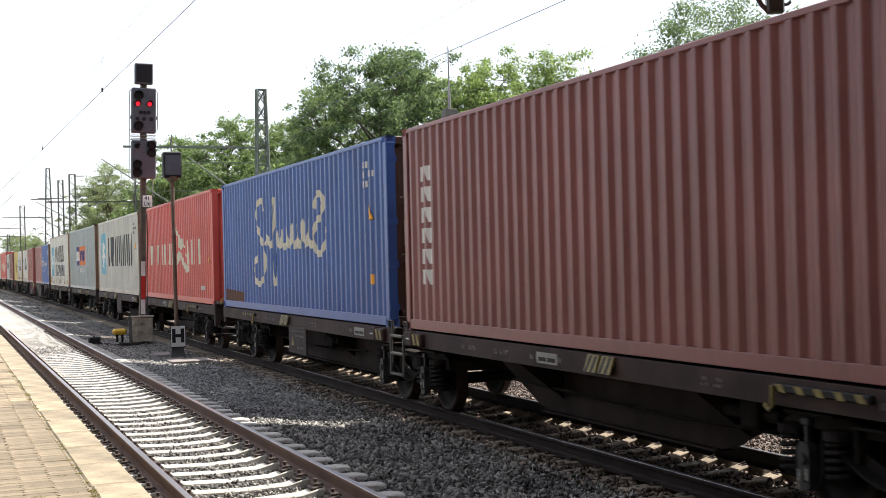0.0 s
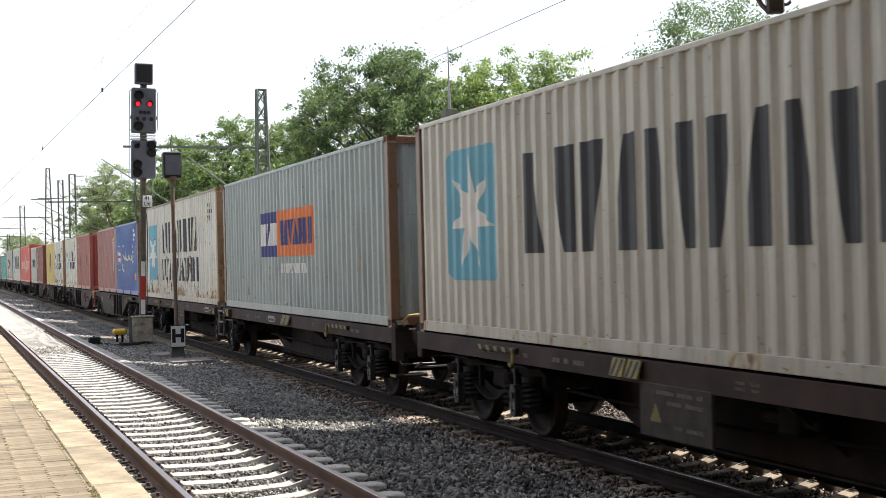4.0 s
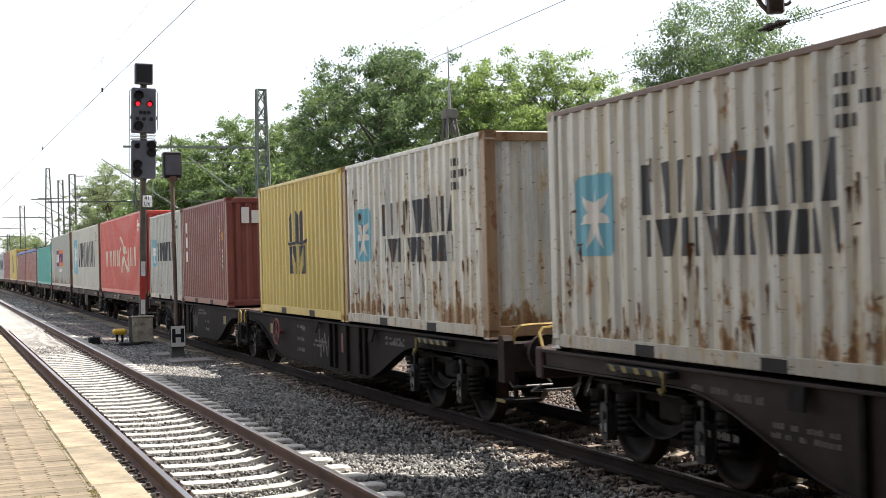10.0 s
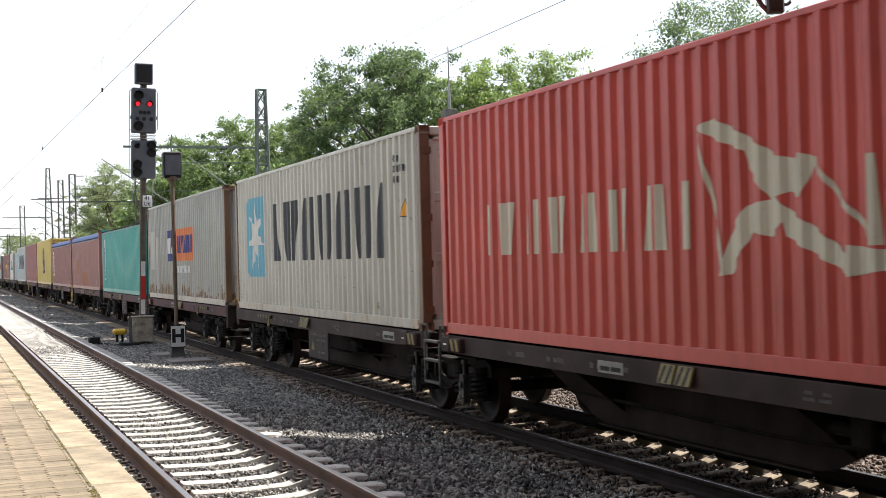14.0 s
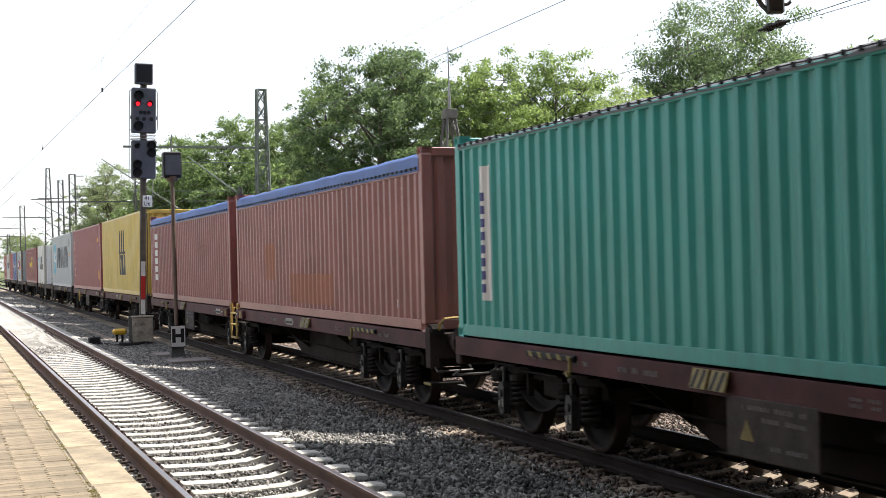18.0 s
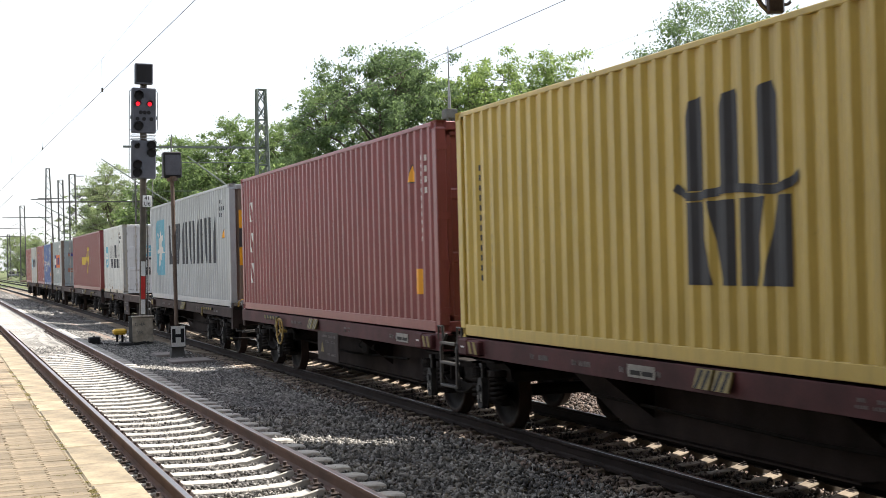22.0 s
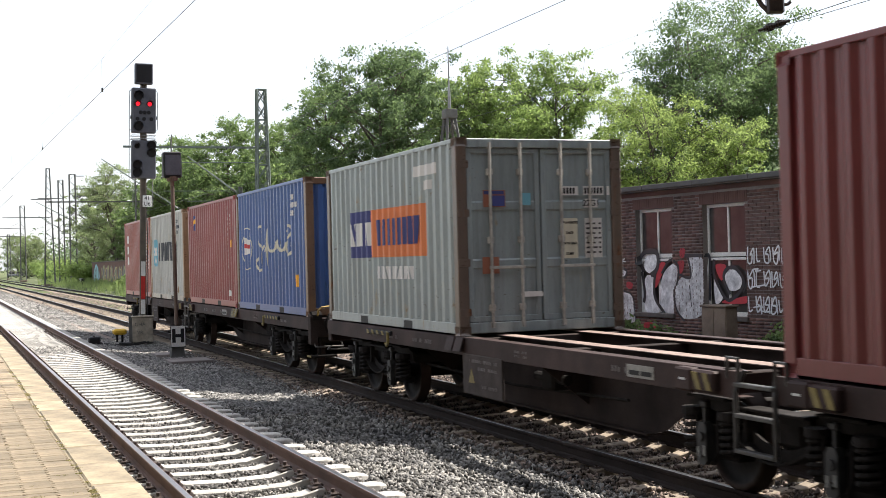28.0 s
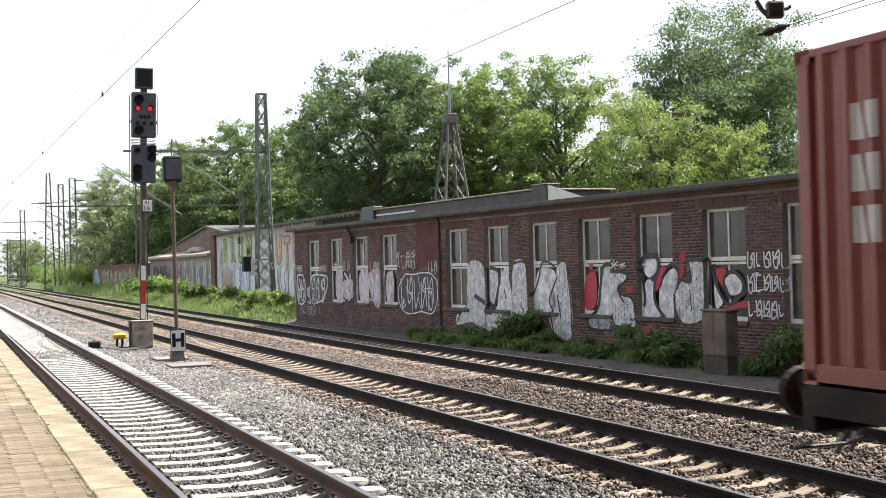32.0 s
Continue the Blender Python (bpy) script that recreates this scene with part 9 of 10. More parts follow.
daub("silver", ((1.32, 1.97), (0.56, 1.89), (0.63, 1.5), (0.57, 0.85), (1.69, 0.82), (1.6, 1.54)))
daub("silver", ((0.36, 1.94), (-0.26, 2.01), (-0.46, 0.24), (0.4, 0.23), (0.77, 0.75), (0.69, 1.45)))
daub("silver", ((-1.76, 1.91), (-2.25, 1.95), (-2.2, 0.45), (-1.29, 0.51), (-1.43, 0.71), (-1.55, 1.27)))
line("black", 0.05, ((5.56, 2.12), (5.79, 1.02), (6.35, 0.32)))
line("black", 0.05, ((4.37, 2), (4.38, 0.22)))
line("black", 0.14, ((5.08, 1.19), (4.48, 1.01), (4.07, 0.88)))
line("black", 0.11, ((4.25, 2.02), (3.67, 1.78), (4.08, 0.77)))
line("black", 0.06, ((3.41, 1.4), (3.31, 1.11)))
line("black", 0.06, ((2.64, 2.11), (1.94, 2.1), (1.82, 1.23), (1.44, 1.64), (1.15, 2.15), (0.42, 1.87), (0.85, 1.14), (0.67, 0.8), (0.45, 0.21)))
line("black", 0.06, ((0.29, 1.55), (0.21, 1.1), (0.09, 0.66)))
line("black", 0.05, ((-0.26, 2.01), (-0.41, 1.11), (-0.46, 0.24)))
line("black", 0.05, ((2.99, 0.74), (2.78, 0.4)))
daub("red", ((-1.19, 2.05), (-1.35, 2.05), (-1.32, 1.93), (-1.18, 1.93)))
daub("red", ((-1.08, 1.79), (-1.49, 1.79), (-1.45, 1.04), (-0.95, 0.93), (-0.9, 1.36)))
line("black", 0.11, ((-2.32, 2.02), (-1.85, 2), (-1.69, 1.51), (-1.58, 1.04), (-1.35, 0.77)))
line("black", 0.08, ((-1.16, 0.65), (-1.38, 0.42), (-1.99, 0.4)))
daub("silver", ((-2.25, 1.81), (-2.95, 1.78), (-2.98, 1.65), (-2.64, 1.48), (-2.72, 1.29), (-3.25, 1.16), (-3.3, 0.52), (-2.47, 0.51), (-2.23, 1)))
daub("silver", ((-1.27, 0.67), (-2.21, 0.67), (-2.16, 0.48), (-1.4, 0.5)))
daub("silver", ((-3.74, 2.12), (-4.17, 2.1), (-4.12, 1.85), (-3.84, 1.71), (-3.61, 1.85)))
daub("silver", ((-3.64, 1.6), (-4, 1.6), (-3.98, 1.17), (-4.2, 0.84), (-3.6, 0.85)))
daub("silver", ((-4.39, 1.71), (-4.78, 1.93), (-5.07, 1.84), (-5.02, 1.5), (-4.9, 1.32), (-4.84, 0.86), (-4.31, 0.84), (-4.21, 1.27)))
daub("silver", ((-5.48, 2.08), (-6.01, 2.03), (-6, 1.08), (-5.88, 0.78), (-5.31, 0.7), (-5.03, 0.89), (-4.98, 1.36), (-5.28, 1.65), (-5.57, 1.63)))
daub("silver", ((-6.27, 1.63), (-6.55, 1.26), (-6.45, 1.09), (-6.28, 1.08)))
daub("red", ((-5.2, 2.26), (-5.38, 2.25), (-5.34, 2.08), (-5.19, 2.08)))
daub("red", ((-5.08, 1.95), (-5.33, 1.99), (-5.29, 1.78), (-5.14, 1.67)))
daub("red", ((-6.31, 1.88), (-6.65, 1.9), (-6.64, 1.75), (-6.5, 1.55)))
daub("red", ((-3.67, 0.53), (-4.07, 0.57), (-4.33, 0.33), (-3.86, 0.27)))
daub("red", ((-3.02, 1.51), (-3.27, 1.48), (-3.22, 1.35), (-3.03, 1.37)))
daub("red", ((-4.24, 1.94), (-4.48, 1.94), (-4.43, 1.83), (-4.1, 1.4), (-4.03, 1.49)))
daub("red", ((-6.58, 1.13), (-6.98, 1.18), (-7.36, 1.23), (-7.3, 1.08), (-6.58, 1.07)))
daub("silver", ((-6.67, 1.71), (-6.94, 1.79), (-7.19, 1.59), (-7.12, 1.39), (-6.82, 1.34), (-6.63, 1.51)))
line("black", 0.07, ((-1.23, 0.64), (-1.4, 0.45), (-2.2, 0.43), (-3.3, 0.52)))
line("black", 0.06, ((-2.31, 0.86), (-2.47, 0.54)))
line("black", 0.06, ((-2.27, 1.86), (-2.95, 1.83), (-3.01, 1.67), (-2.64, 1.48), (-2.68, 1.34), (-2.88, 1.13)))
line("black", 0.04, ((-2.84, 1.3), (-3.25, 1.19), (-3.36, 0.75), (-3.39, 0.52)))
line("black", 0.12, ((-3.6, 1.74), (-3.46, 2.04), (-3.71, 2.22), (-4.1, 2.2), (-4.19, 2.03), (-4.12, 1.8), (-3.88, 1.67)))
line("black", 0.1, ((-3.52, 1.76), (-3.62, 1.26), (-3.57, 1.03)))
line("black", 0.09, ((-4.04, 1.69), (-4.02, 1.17), (-4.39, 0.8)))
line("black", 0.06, ((-4.31, 1.71), (-4.63, 2), (-5, 1.98), (-5.14, 1.76), (-5.05, 1.45)))
line("black", 0.03, ((-4.84, 1.71), (-4.77, 1.38)))
line("black", 0.05, ((-4.9, 1.32), (-5.03, 0.89), (-5.31, 0.65)))
line("black", 0.08, ((-5.37, 2.1), (-5.94, 2.1), (-6.13, 2.01), (-6.09, 1.12)))
line("black", 0.06, ((-5.5, 2.06), (-5.57, 1.63), (-5.14, 1.69)))
line("black", 0.03, ((-5.53, 1.46), (-5.58, 0.98)))
line("black", 0.08, ((-6.28, 2.01), (-6.27, 1.67), (-6.65, 1.17), (-6.98, 1.22), (-7.25, 1.47), (-7.19, 1.67), (-6.94, 1.84), (-6.67, 1.78), (-6.6, 1.59), (-6.79, 1.26)))
line("black", 0.04, ((-7.32, 1.75), (-7.38, 1.55), (-7.24, 1.31)))
line("white", 0.03, ((-2.31, 2.07), (-2.73, 2)))
line("white", 0.03, ((-2.48, 2.16), (-2.56, 1.92)))
line("white", 0.03, ((-2.69, 2.12), (-2.35, 1.95)))
line("white", 0.03, ((-2.74, 2.04), (-3.01, 1.99)))
line("white", 0.03, ((-2.85, 2.1), (-2.9, 1.94)))
line("white", 0.03, ((-2.98, 2.07), (-2.77, 1.96)))
line("white", 0.03, ((-7.7, 1.79), (-7.89, 1.81), (-7.79, 1.76), (-7.98, 1.77)))
line("white", 0.03, ((-7.7, 1.01), (-7.98, 1.04), (-7.94, 0.95), (-8.24, 0.93)))
line("white", 0.03, ((-7.69, 1.43), (-8.09, 1.48)))
daub("ink", ((10.12, 1.85), (9.43, 1.85), (8.83, 1.88), (8.11, 1.84), (7.7, 1.58), (7.7, 0.98), (8.11, 0.59), (8.9, 0.6), (9.5, 0.56), (10.19, 0.57), (10.65, 0.87), (10.73, 1.38)))
line("white", 0.04, ((10.12, 1.85), (9.43, 1.83), (8.83, 1.88), (8.11, 1.84), (7.7, 1.58), (7.7, 0.98), (8.11, 0.59), (8.9, 0.63), (9.5, 0.56), (10.19, 0.57), (10.65, 0.87), (10.73, 1.38), (10.12, 1.85)))
line("white", 0.03, ((9.58, 1.79), (10.07, 1.38), (9.62, 1.08), (9.65, 0.61)))
line("white", 0.03, ((9.13, 1.83), (8.98, 1.33), (9.14, 1.14), (8.9, 0.66)))
line("white", 0.03, ((8.47, 1.79), (8.68, 1.39), (8.06, 1.37), (8.3, 1.04), (8.35, 0.67)))
line("white", 0.04, ((10.4, 1.07), (10.18, 0.82), (10.5, 0.72), (10.33, 0.94)))
daub("ink", ((21.12, 1.83), (20.46, 1.81), (20.15, 1.32), (20.31, 0.78), (20.97, 0.66), (21.26, 1.23)))
line("white", 0.06, ((21.12, 1.83), (20.46, 1.81), (20.15, 1.32), (20.31, 0.78), (20.97, 0.68), (21.26, 1.23), (21.12, 1.83)))
line("white", 0.04, ((20.84, 1.46), (20.63, 1.16), (20.95, 0.93), (20.97, 1.31)))
daub("ink", ((19.55, 1.84), (18.45, 1.83), (17.71, 1.77), (17.63, 1.41), (18.42, 0.78), (19.85, 0.79), (19.91, 1.54)))
line("white", 0.06, ((19.55, 1.84), (18.45, 1.83), (17.71, 1.77), (17.63, 1.41), (18.42, 0.8), (19.85, 0.79), (19.91, 1.54), (19.55, 1.84)))
line("white", 0.03, ((19, 1.77), (18.75, 1.33), (18.91, 0.84)))
line("white", 0.04, ((18.14, 1.66), (18.37, 1.4), (17.95, 1.33), (18, 1.59)))
daub("pink", ((16.97, 1.94), (16.17, 1.94), (16.2, 0.85), (16.95, 0.87)))
daub("pink", ((16.04, 1.55), (14.99, 1.63), (14.97, 1.04), (15.84, 0.96)))
daub("pink", ((14.54, 1.9), (13.53, 1.96), (13.51, 0.83), (14.51, 0.88)))
daub("pink", ((13.39, 1.89), (12.31, 1.96), (12.38, 0.78), (12.9, 0.77), (13.36, 1.36)))
daub("pink", ((12.01, 1.82), (11.44, 1.86), (11.45, 0.92), (12.03, 0.92)))
line("white", 0.1, ((16.68, 1.84), (16.56, 1.41), (16.74, 0.91)))
line("white", 0.09, ((15.78, 1.9), (15.41, 1.63), (15.72, 1.35), (15.25, 1.07)))
line("white", 0.09, ((14.27, 1.8), (13.89, 1.43), (14.23, 1.02)))
line("white", 0.09, ((13.9, 1.9), (13.75, 1.36), (13.96, 0.88)))
line("white", 0.09, ((13.18, 1.83), (12.86, 1.36), (12.72, 0.84)))
line("white", 0.09, ((12.57, 1.86), (12.69, 1.37), (12.51, 0.91)))
line("white", 0.08, ((11.81, 1.76), (11.67, 1.37), (11.9, 0.98)))
for s0, s1, z0, z1, n, w, seed in ((21.2, 20.5, 1.95, 2.25, 3, 0.022, 41), (18.7, 17.7, 1.95, 2.22, 4, 0.022, 42), (17.1, 16.6, 2.1, 2.35, 2, 0.02, 43), (16.0, 15.2, 1.98, 2.36, 3, 0.022, 44), (13.2, 12.4, 2.0, 2.3, 3, 0.022, 45),
                                   (10.7, 9.3, 2.02, 2.5, 5, 0.022, 46), (8.3, 7.6, 1.85, 2.3, 3, 0.022, 47), (7.65, 7.3, 0.85, 1.75, 2, 0.022, 48), (20.9, 18.2, 0.25, 0.62, 6, 0.016, 49), (10.9, 9.2, 2.4, 2.62, 4, 0.016, 50)):
    scribble(s0, s1, z0, z1, n, w, seed)
# letters inside the dark pieces and over the pink panels
for s0, s1, n, seed in ((21.15, 20.25, 2, 61), (19.8, 17.8, 4, 62), (10.55, 7.85, 5, 63)):
    scribble(s0, s1, 0.72, 1.76, n, 0.05, seed)
for s0, s1, n, seed in ((17.0, 15.0, 4, 64), (14.5, 12.4, 4, 65), (12.0, 11.4, 1, 66)):
    scribble(s0, s1, 0.85, 1.9, n, 0.045, seed)

for k, z in enumerate((1.95, 1.45, 0.92)):
    scribble(-7.55, -8.85 + 0.06 * k, z - 0.05, z + 0.33, 5, 0.036, 30 + k)

cab = thing("lineside_cabinet", "tall dirty brown switch cabinet with double doors", "cabinet", at=pose(14.32, 21.74, -0.22, 0, 0, 4))
part("case", Mesh().box(-0.14, 0.14, -0.39, 0.39, 0.42, 1.30, 0.012), M_CABINET, cab)
part("base", Mesh().box(-0.13, 0.13, -0.375, 0.375, -0.1, 0.42, 0.01), M_PLINTH, cab)
part("lid", Mesh().box(-0.17, 0.17, -0.42, 0.42, 1.30, 1.345, 0.01), M_CABINET, cab)
for a, b in ((-0.375, -0.006), (0.006, 0.375)):
    part("door", Mesh().box(-0.152, -0.14, a, b, 0.45, 1.28, 0.004), M_CABINET, cab)

# white building behind the mast
BACK = Matrix.Translation(EYE) @ Matrix.Scale(7 / 6, 4) @ Matrix.Translation(-EYE)  # both sheds stand well back behind the bank
hall = thing("white_hall", "white-painted hall covered in colourful graffiti", "building", at=BACK)
part("wall", Mesh().box(15.0, 15.4, 53.5, 75.0, -0.2, 4.12), M_RENDER, hall, "white-painted masonry wall")
part("wall", Mesh().box(15.4, 22, 74.6, 75.0, -0.2, 4.12), M_BRICK_RED, hall, "brick gable wall")
part("wall", Mesh().box(14.86, 15.4, 75.0, 76.2, -0.2, 4.36), M_BRICK_RED, hall, "brick corner pier")
part("roof", Mesh().prism([(14.6, 4.12), (14.6, 4.24), (22, 4.6), (22, 4.48)], "y", 46.5, 75.2), M_ROOF, hall, "corrugated grey roof")
for i in range(47):
    part("roof_rib", Mesh().box(14.57, 14.66, 46.6 + 0.6 * i, 46.9 + 0.6 * i, 4.06, 4.16), M_SILL, hall)
part("wall", Mesh().box(15.3, 15.5, 46.5, 53.5, 3.7, 4.12), M_GUTTER, hall, "dark strip above the lower roof")


def hall_paint(polys, x, mat, label, owner, lift=0.006):
    m = Mesh()
    for p in polys:
        m.add([(x - lift, y, z) for y, z in p], [tuple(range(len(p)))])
    part("graffiti", m, mat, owner, label)


for words, y, z, wide, colour, edge in (("BRUM", 69.5, 3.08, 2.0, "green", "ink"), ("FUTU", 59.3, 2.86, 1.62, "orange", "purple")):
    for k, c in enumerate(words):
        at = pose(14.99, y + 1.5 * wide - wide * k, z + 0.08 * (k % 2), 90, 0, -90)
        part("graffiti_letter", text_mesh(c, 1.75, SPRAY[edge], 0.13), SPRAY[edge], hall, "dark outline of a sprayed letter", at)
        part("graffiti_letter", text_mesh(c, 1.75, SPRAY[colour], 0.04), SPRAY[colour], hall, colour + " sprayed letter", pose(-0.006, 0, 0) @ at)
def scrawl(y0, y1, z0, z1, n, x, mat, owner, label, w=0.12, seed=1):
    """Loose looping sprayed lines that cannot be read."""
    r = random.Random(seed)
    step = (y1 - y0) / n
    for i in range(n):
        y, h = y0 + step * i, z1 - z0
        pts = [(y + step * r.uniform(0, 0.2), z1 - h * r.uniform(0, 0.15)), (y + step * r.uniform(0.0, 0.25), z0 + h * r.uniform(0.3, 0.6)), (y + step * r.uniform(0.2, 0.5), z0 + h * r.uniform(0, 0.2)),
               (y + step * r.uniform(0.6, 0.9), z0 + h * r.uniform(0.25, 0.5)), (y + step * r.uniform(0.4, 0.7), z0 + h * r.uniform(0.5, 0.7)), (y + step * r.uniform(0.7, 1.0), z1 - h * r.uniform(0, 0.2)), (y + step * r.uniform(0.8, 1.05), z0 + h * r.uniform(0, 0.3))]
        part("graffiti_line", strip_mesh(*ribbon(bent(pts, 6), w), lambda q: (x - 0.012, q[0], q[1])), mat, owner, label)


def blots(y0, y1, z0, z1, n, x, mat, owner, label, seed=1):
    r = random.Random(seed)
    step = (y1 - y0) / n
    for i in range(n):
        y = y0 + step * (i + 0.5)
        p = [(y + step * 0.5 * math.cos(a) * r.uniform(0.6, 1.0), (z0 + z1) / 2 + (z1 - z0) * 0.5 * math.sin(a) * r.uniform(0.7, 1.05)) for a in [k * math.pi / 4 for k in range(8)]]
        hall_paint([bent(p, 3, True)], x, mat, label, owner, 0.006)


blots(73.6, 70.6, 0.6, 2.3, 2, 15.0, SPRAY["orange"], hall, "orange sprayed fields", 1)
scrawl(73.6, 70.4, 0.6, 2.3, 2, 15.0, SPRAY["blue"], hall, "blue sprayed outline", 0.14, 2)
blots(70.2, 64.8, 0.7, 2.3, 3, 15.0, SPRAY["white"], hall, "white sprayed fields", 3)
scrawl(70.2, 64.6, 0.6, 2.4, 3, 15.0, SPRAY["blue"], hall, "blue sprayed outline", 0.13, 4)
blots(63.0, 55.5, 0.5, 2.2, 5, 15.0, SPRAY["white"], hall, "white sprayed fields", 5)
scrawl(63.0, 55.3, 0.5, 2.3, 5, 15.0, SPRAY["grey"], hall, "grey sprayed outline", 0.12, 6)
scrawl(74.0, 73.2, 1.6, 3.4, 1, 15.0, SPRAY["ink"], hall, "dark sprayed scribble", 0.07, 7)
scrawl(60.0, 54.0, 3.0, 4.0, 5, 15.0, SPRAY["pink"], hall, "pink sprayed outline", 0.12, 8)

shed = thing("gabled_shed", "low grey-white shed with a shallow gable and graffiti", "building", at=BACK)
part("wall", Mesh().box(15.5, 16.0, 78.0, 104.5, 0.0, 3.05), M_RENDER_OLD, shed, "grey-white wall")
part("wall", Mesh().box(16.0, 23, 104.1, 104.5, 0.0, 3.05), M_RENDER_OLD, shed, "far wall")
part("canopy", Mesh().prism([(14.9, 3.0), (14.9, 3.14), (16.6, 3.5), (16.6, 3.36)], "y", 77.5, 105), M_BOX_GREY, shed, "weathered sloping roof edge")
part("gable", Mesh().prism([(105, 3.2), (104.5, 3.6), (86, 4.95), (77.5, 4.2), (77.5, 3.2)], "x", 16.6, 17.0), M_CABINET, shed, "grey-brown gable")
part("roof", Mesh().prism([(105.3, 3.6), (86, 5.1), (77.2, 4.3), (77.2, 4.2), (86, 4.98), (105.3, 3.5)], "x", 16.4, 23.0), M_ROOF, shed, "shallow felt roof")
smooth(part("rooflight", Mesh().lathe([(0, 1.0), (0.15, 0.98), (0.33, 0.75), (0.42, 0.35), (0.44, 0.0)], "z", 20).turned(Matrix.Diagonal((0.6, 1.9, 0.8, 1))).shift(15.9, 86, 3.35), M_BOX_GREY, shed, "pale domed rooflight"))
scrawl(103, 95, 0.7, 2.5, 6, 15.5, SPRAY["ink"], shed, "dark sprayed outlines", 0.13, 11)
scrawl(103, 96, 1.6, 2.6, 5, 15.5, SPRAY["black"], shed, "black sprayed outlines", 0.08, 12)
blots(94, 79, 0.5, 2.7, 6, 15.5, SPRAY["grey"], shed, "grey sprayed fields", 13)
scrawl(94.5, 79, 0.5, 2.8, 7, 15.5, SPRAY["white"], shed, "pale sprayed outlines", 0.2, 14)
scrawl(93, 80, 0.6, 2.6, 8, 15.5, SPRAY["grey"], shed, "grey sprayed outlines", 0.13, 15)

low = thing("graffiti_wall", "low brown brick wall with olive graffiti", "wall")
part("wall", Mesh().box(15.6, 16.0, 108, 148, -0.1, 2.7), M_BRICK_RED, low)
part("coping", Mesh().box(15.5, 16.1, 107.9, 148.1, 2.7, 2.8, 0.01), M_SILL, low)
blots(139, 110, 0.4, 2.4, 9, 15.6, SPRAY["ink"], low, "dark sprayed fields", 16)
scrawl(139.5, 110, 0.4, 2.4, 9, 15.6, SPRAY["olive"], low, "olive sprayed outlines", 0.26, 17)
scrawl(138, 111, 0.6, 2.2, 7, 15.6, SPRAY["orange"], low, "ochre sprayed outlines", 0.12, 18)
blots(147.8, 140.5, 0.0, 2.5, 1, 15.6, SPRAY["cyan"], low, "pale cyan sprayed field", 19)
scrawl(147.5, 141, 0.1, 2.4, 2, 15.6, SPRAY["ink"], low, "dark sprayed outlines", 0.2, 20)
for y in (56.0,):
    whole("small_white_cabinet", Mesh().box(13.9, 14.4, 50.6, 51.2, 0.0, 1.55, 0.02), M_RENDER_OLD, "small white lineside cabinet at the shed corner", "cabinet")
for i in range(3):
    whole("marker_post", Mesh().box(14.4, 14.75, 148.0 + 2.2 * i, 148.3 + 2.2 * i, 0.1, 1.0, 0.02), M_RENDER_OLD if i == 1 else M_BLACK, "short lineside marker post in the grass", "post", "marker posts")

# far end of the station: parked vehicles behind the tracks and a low row of roofs
for i in range(7):
    t = thing("parked_car", "distant blue-grey parked car", "car", "cars parked far off", at=pose(14.5 + 1.9 * i, 305 + 3 * i, 0.3))
    part("body", Mesh().box(-0.85, 0.85, -2.1, 2.1, 0.35, 0.95, 0.12), PAINT["grey_tarp"], t)
    part("cabin", Mesh().box(-0.75, 0.75, -1.2, 1.3, 0.95, 1.5, 0.2), M_GLASS, t)
    for sx in (-0.8, 0.8):
        for sy in (-1.3, 1.3):
            part("wheel", Mesh().rod((sx - 0.1, sy, 0.33), (sx + 0.1, sy, 0.33), 0.33, 12), M_RUBBER, t)

# behind the camera: an unseen hall, added to keep light off the near ends
back = thing("light_blocking_hall", "unseen dark hall added to block light, open for the tracks", "station hall", kind="structure")
part("wall", Mesh().box(-70, -3.5, -10, -9, -0.4, 26), M_PLINTH, back)
part("wall", Mesh().box(14.2, 80, -10, -9, -0.4, 26), M_PLINTH, back)
part("wall", Mesh().box(-3.5, 14.2, -10, -9, 7.2, 26), M_PLINTH, back)
part("blocker_wall", Mesh().box(-4.5, -3.5, -70, -10, -0.4, 8), M_PLINTH, back)
part("blocker_wall", Mesh().box(14.2, 15.2, -70, -10, -0.4, 8), M_PLINTH, back)
part("blocker_wall", Mesh().box(-3.5, 14.2, -70, -69, -0.4, 8), M_PLINTH, back)
part("blocker_roof", Mesh().box(-4.5, 15.2, -70, -10, 8, 8.3), M_PLINTH, back)

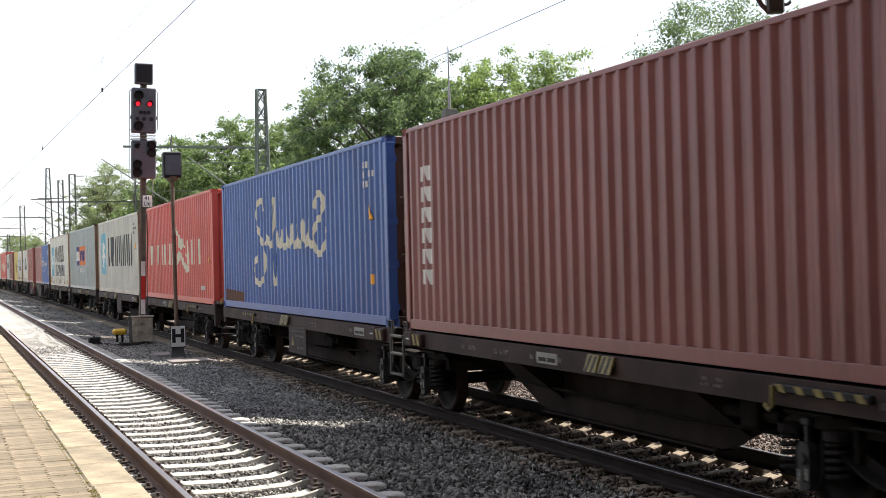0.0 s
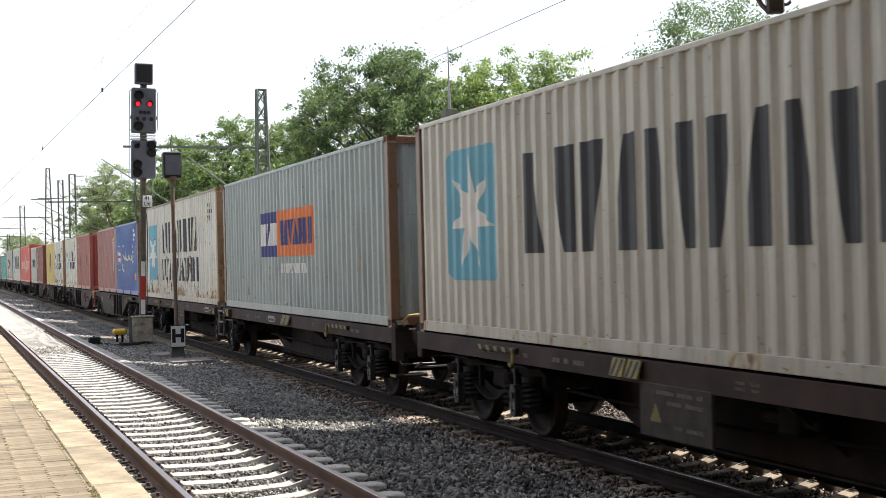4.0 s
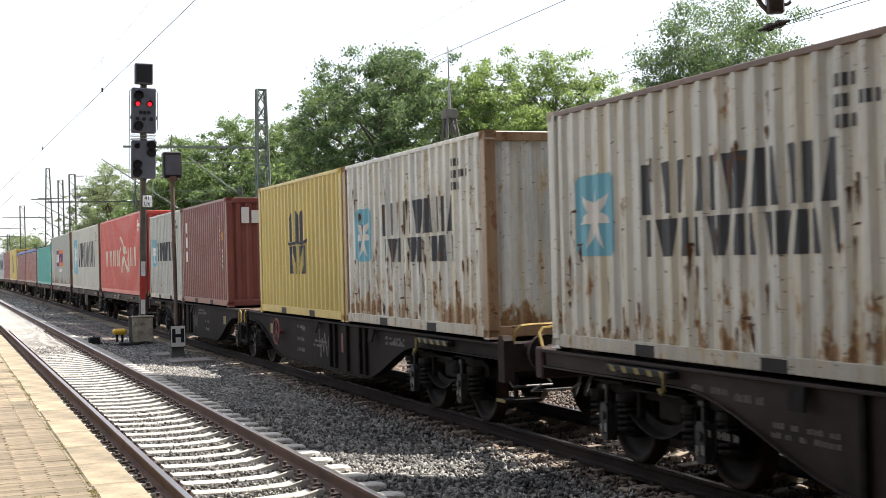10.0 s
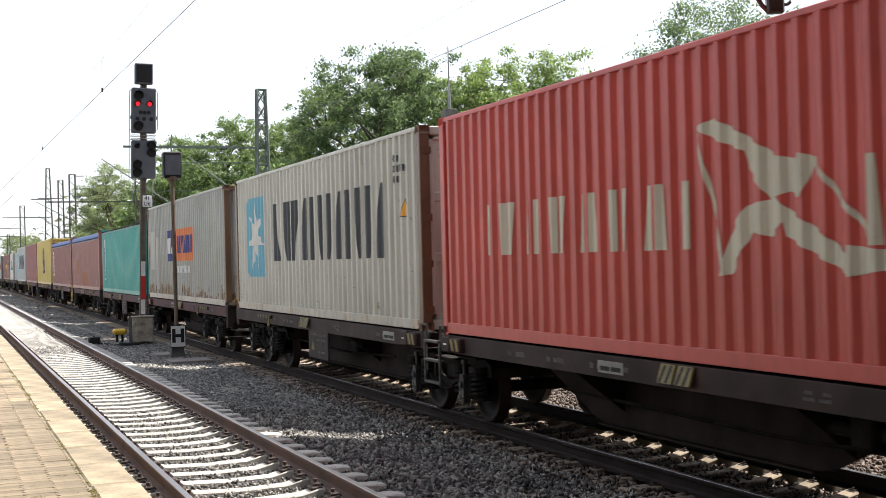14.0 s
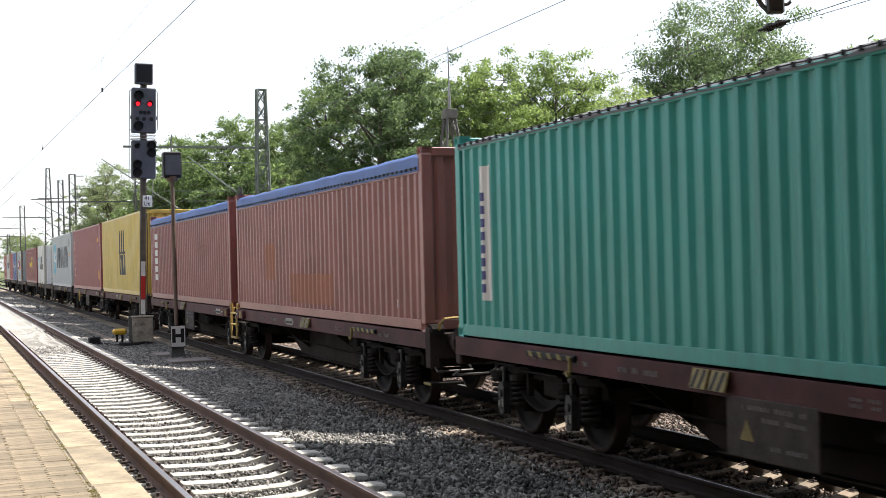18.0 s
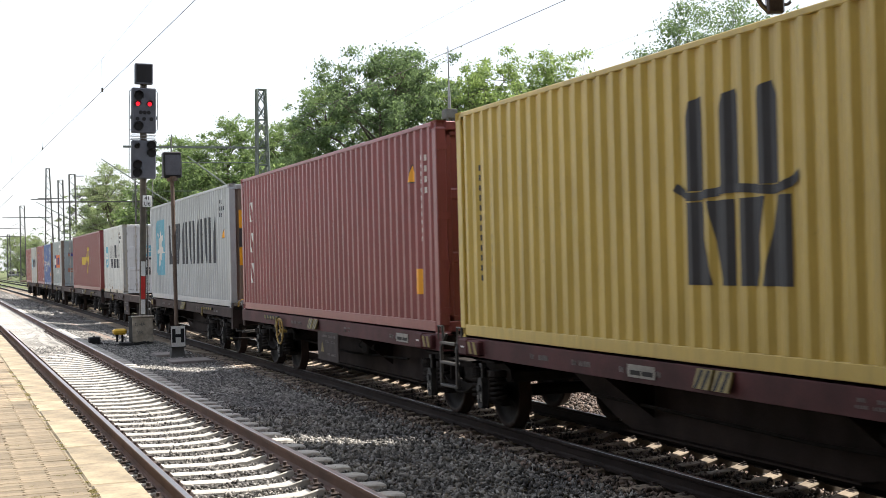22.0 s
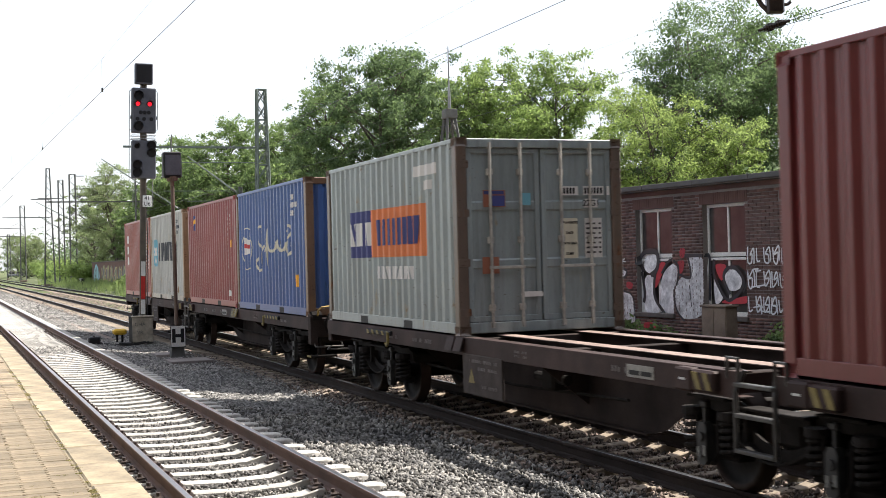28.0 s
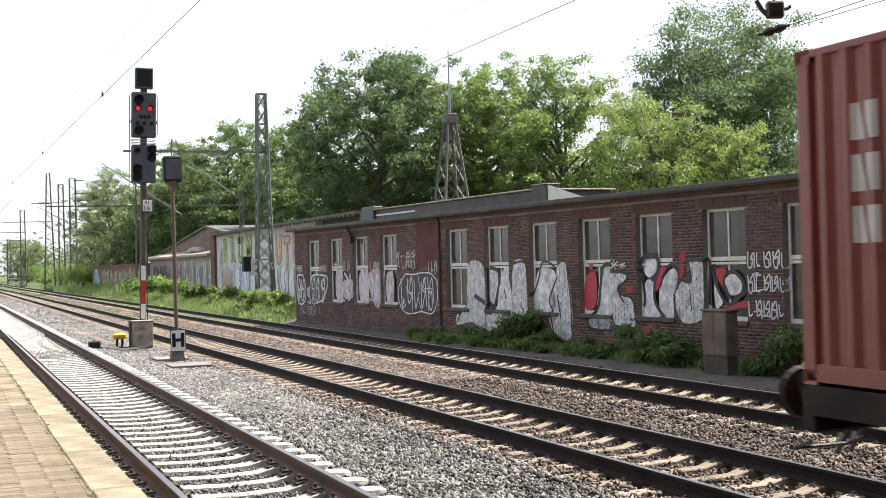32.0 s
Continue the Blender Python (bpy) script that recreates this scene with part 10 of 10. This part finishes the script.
# out of view: roof, columns and wall that shade ends facing the camera
part("blocker_roof", Mesh().box(4.2, 30.0, -9, 6.2, 7.7, 8.2), M_PLINTH, back, "unseen flat roof added to darken the container ends")
for x in (9.45, 13.6):
    for y in (-6.0, 0.0, 5.0):
        part("column", Mesh().rod((x, y, -0.4), (x, y, 7.7), 0.16, 12), M_PLINTH, back)
part("end_wall", Mesh().box(13.9, 14.5, -9, 6.0, -0.4, 7.7), M_PLINTH, back)
# unseen wing and awning, added to cut the skylight from the left
wing = thing("light_blocking_wing", "unseen dark building added to block skylight from the left", "building", kind="structure")
part("wall", Mesh().box(-8.6, -7.6, -9, 17.0, 0.6, 13.5), M_PLINTH, wing)
part("roof", Mesh().box(-16.0, -7.2, -9, 17.4, 13.5, 13.9), M_ROOF, wing)
part("wall", Mesh().box(-16.0, -8.6, 16.0, 17.0, 0.6, 13.5), M_PLINTH, wing)
part("awning", Mesh().box(-7.6, -3.0, -9, 12.0, 4.6, 4.8), M_ROOF, wing, "unseen flat awning added to block skylight")

# single bricks of the stretch of wall nearest the tracks
shared = {}
for i, (p0, p1, z) in enumerate(near_bricks[:300]):
    w = round(p1 - p0, 2)
    if w not in shared:
        shared[w] = brick_mesh(w).data("brick", M_BRICK)
    part("brick", shared[w], M_BRICK, house, at=pose(brng.uniform(-0.003, 0.003), p0, z))
if near_bricks[300:]:
    bm_v, bm_f = [], []
    for p0, p1, z in near_bricks[300:]:
        k = len(bm_v)
        bm_v += [(x, p0 + y, z + zz) for x, y, zz in brick_mesh(p1 - p0).v]
        bm_f += [tuple(i + k for i in f) for f in ((4, 7, 6, 5), (0, 4, 5, 1), (1, 5, 6, 2), (2, 6, 7, 3), (3, 7, 4, 0))]
    o = part("more_bricks", array_mesh("more_bricks", bm_v, bm_f, M_BRICK_FAR), M_BRICK_FAR, house)
    o["kind"] = "stuff"


# ---- motion: the train rolls towards the camera's side at a steady pace ----
def motions():
    for ob, y in MOVERS:
        z = 0.0 if "wagon" in ob.name else FLOOR_Z
        walk(ob, [(t, pose(X_FREIGHT, y - SPEED * t, z)) for t in (0.0, 8.0, 16.0, 24.0, 32.0)])
    # every wheelset turns at the same rate: key one for each end of a bogie, the others share its keys
    turn = math.degrees(SPEED / 0.46)
    steps = int(turn * 32.0 / 84.0) + 1
    for dy in (-0.9, 0.9):
        alike = [w for w, d in WHEELS if d == dy]
        walk(alike[0], [(32.0 * i / steps, pose(0, dy, 0.46, turn * 32.0 * i / steps)) for i in range(steps + 1)])
        keys = alike[0].animation_data
        for w in alike[1:]:
            w.rotation_mode = "QUATERNION"
            own = w.animation_data_create()
            own.action = keys.action
            own.action_slot = keys.action_slot


motions()
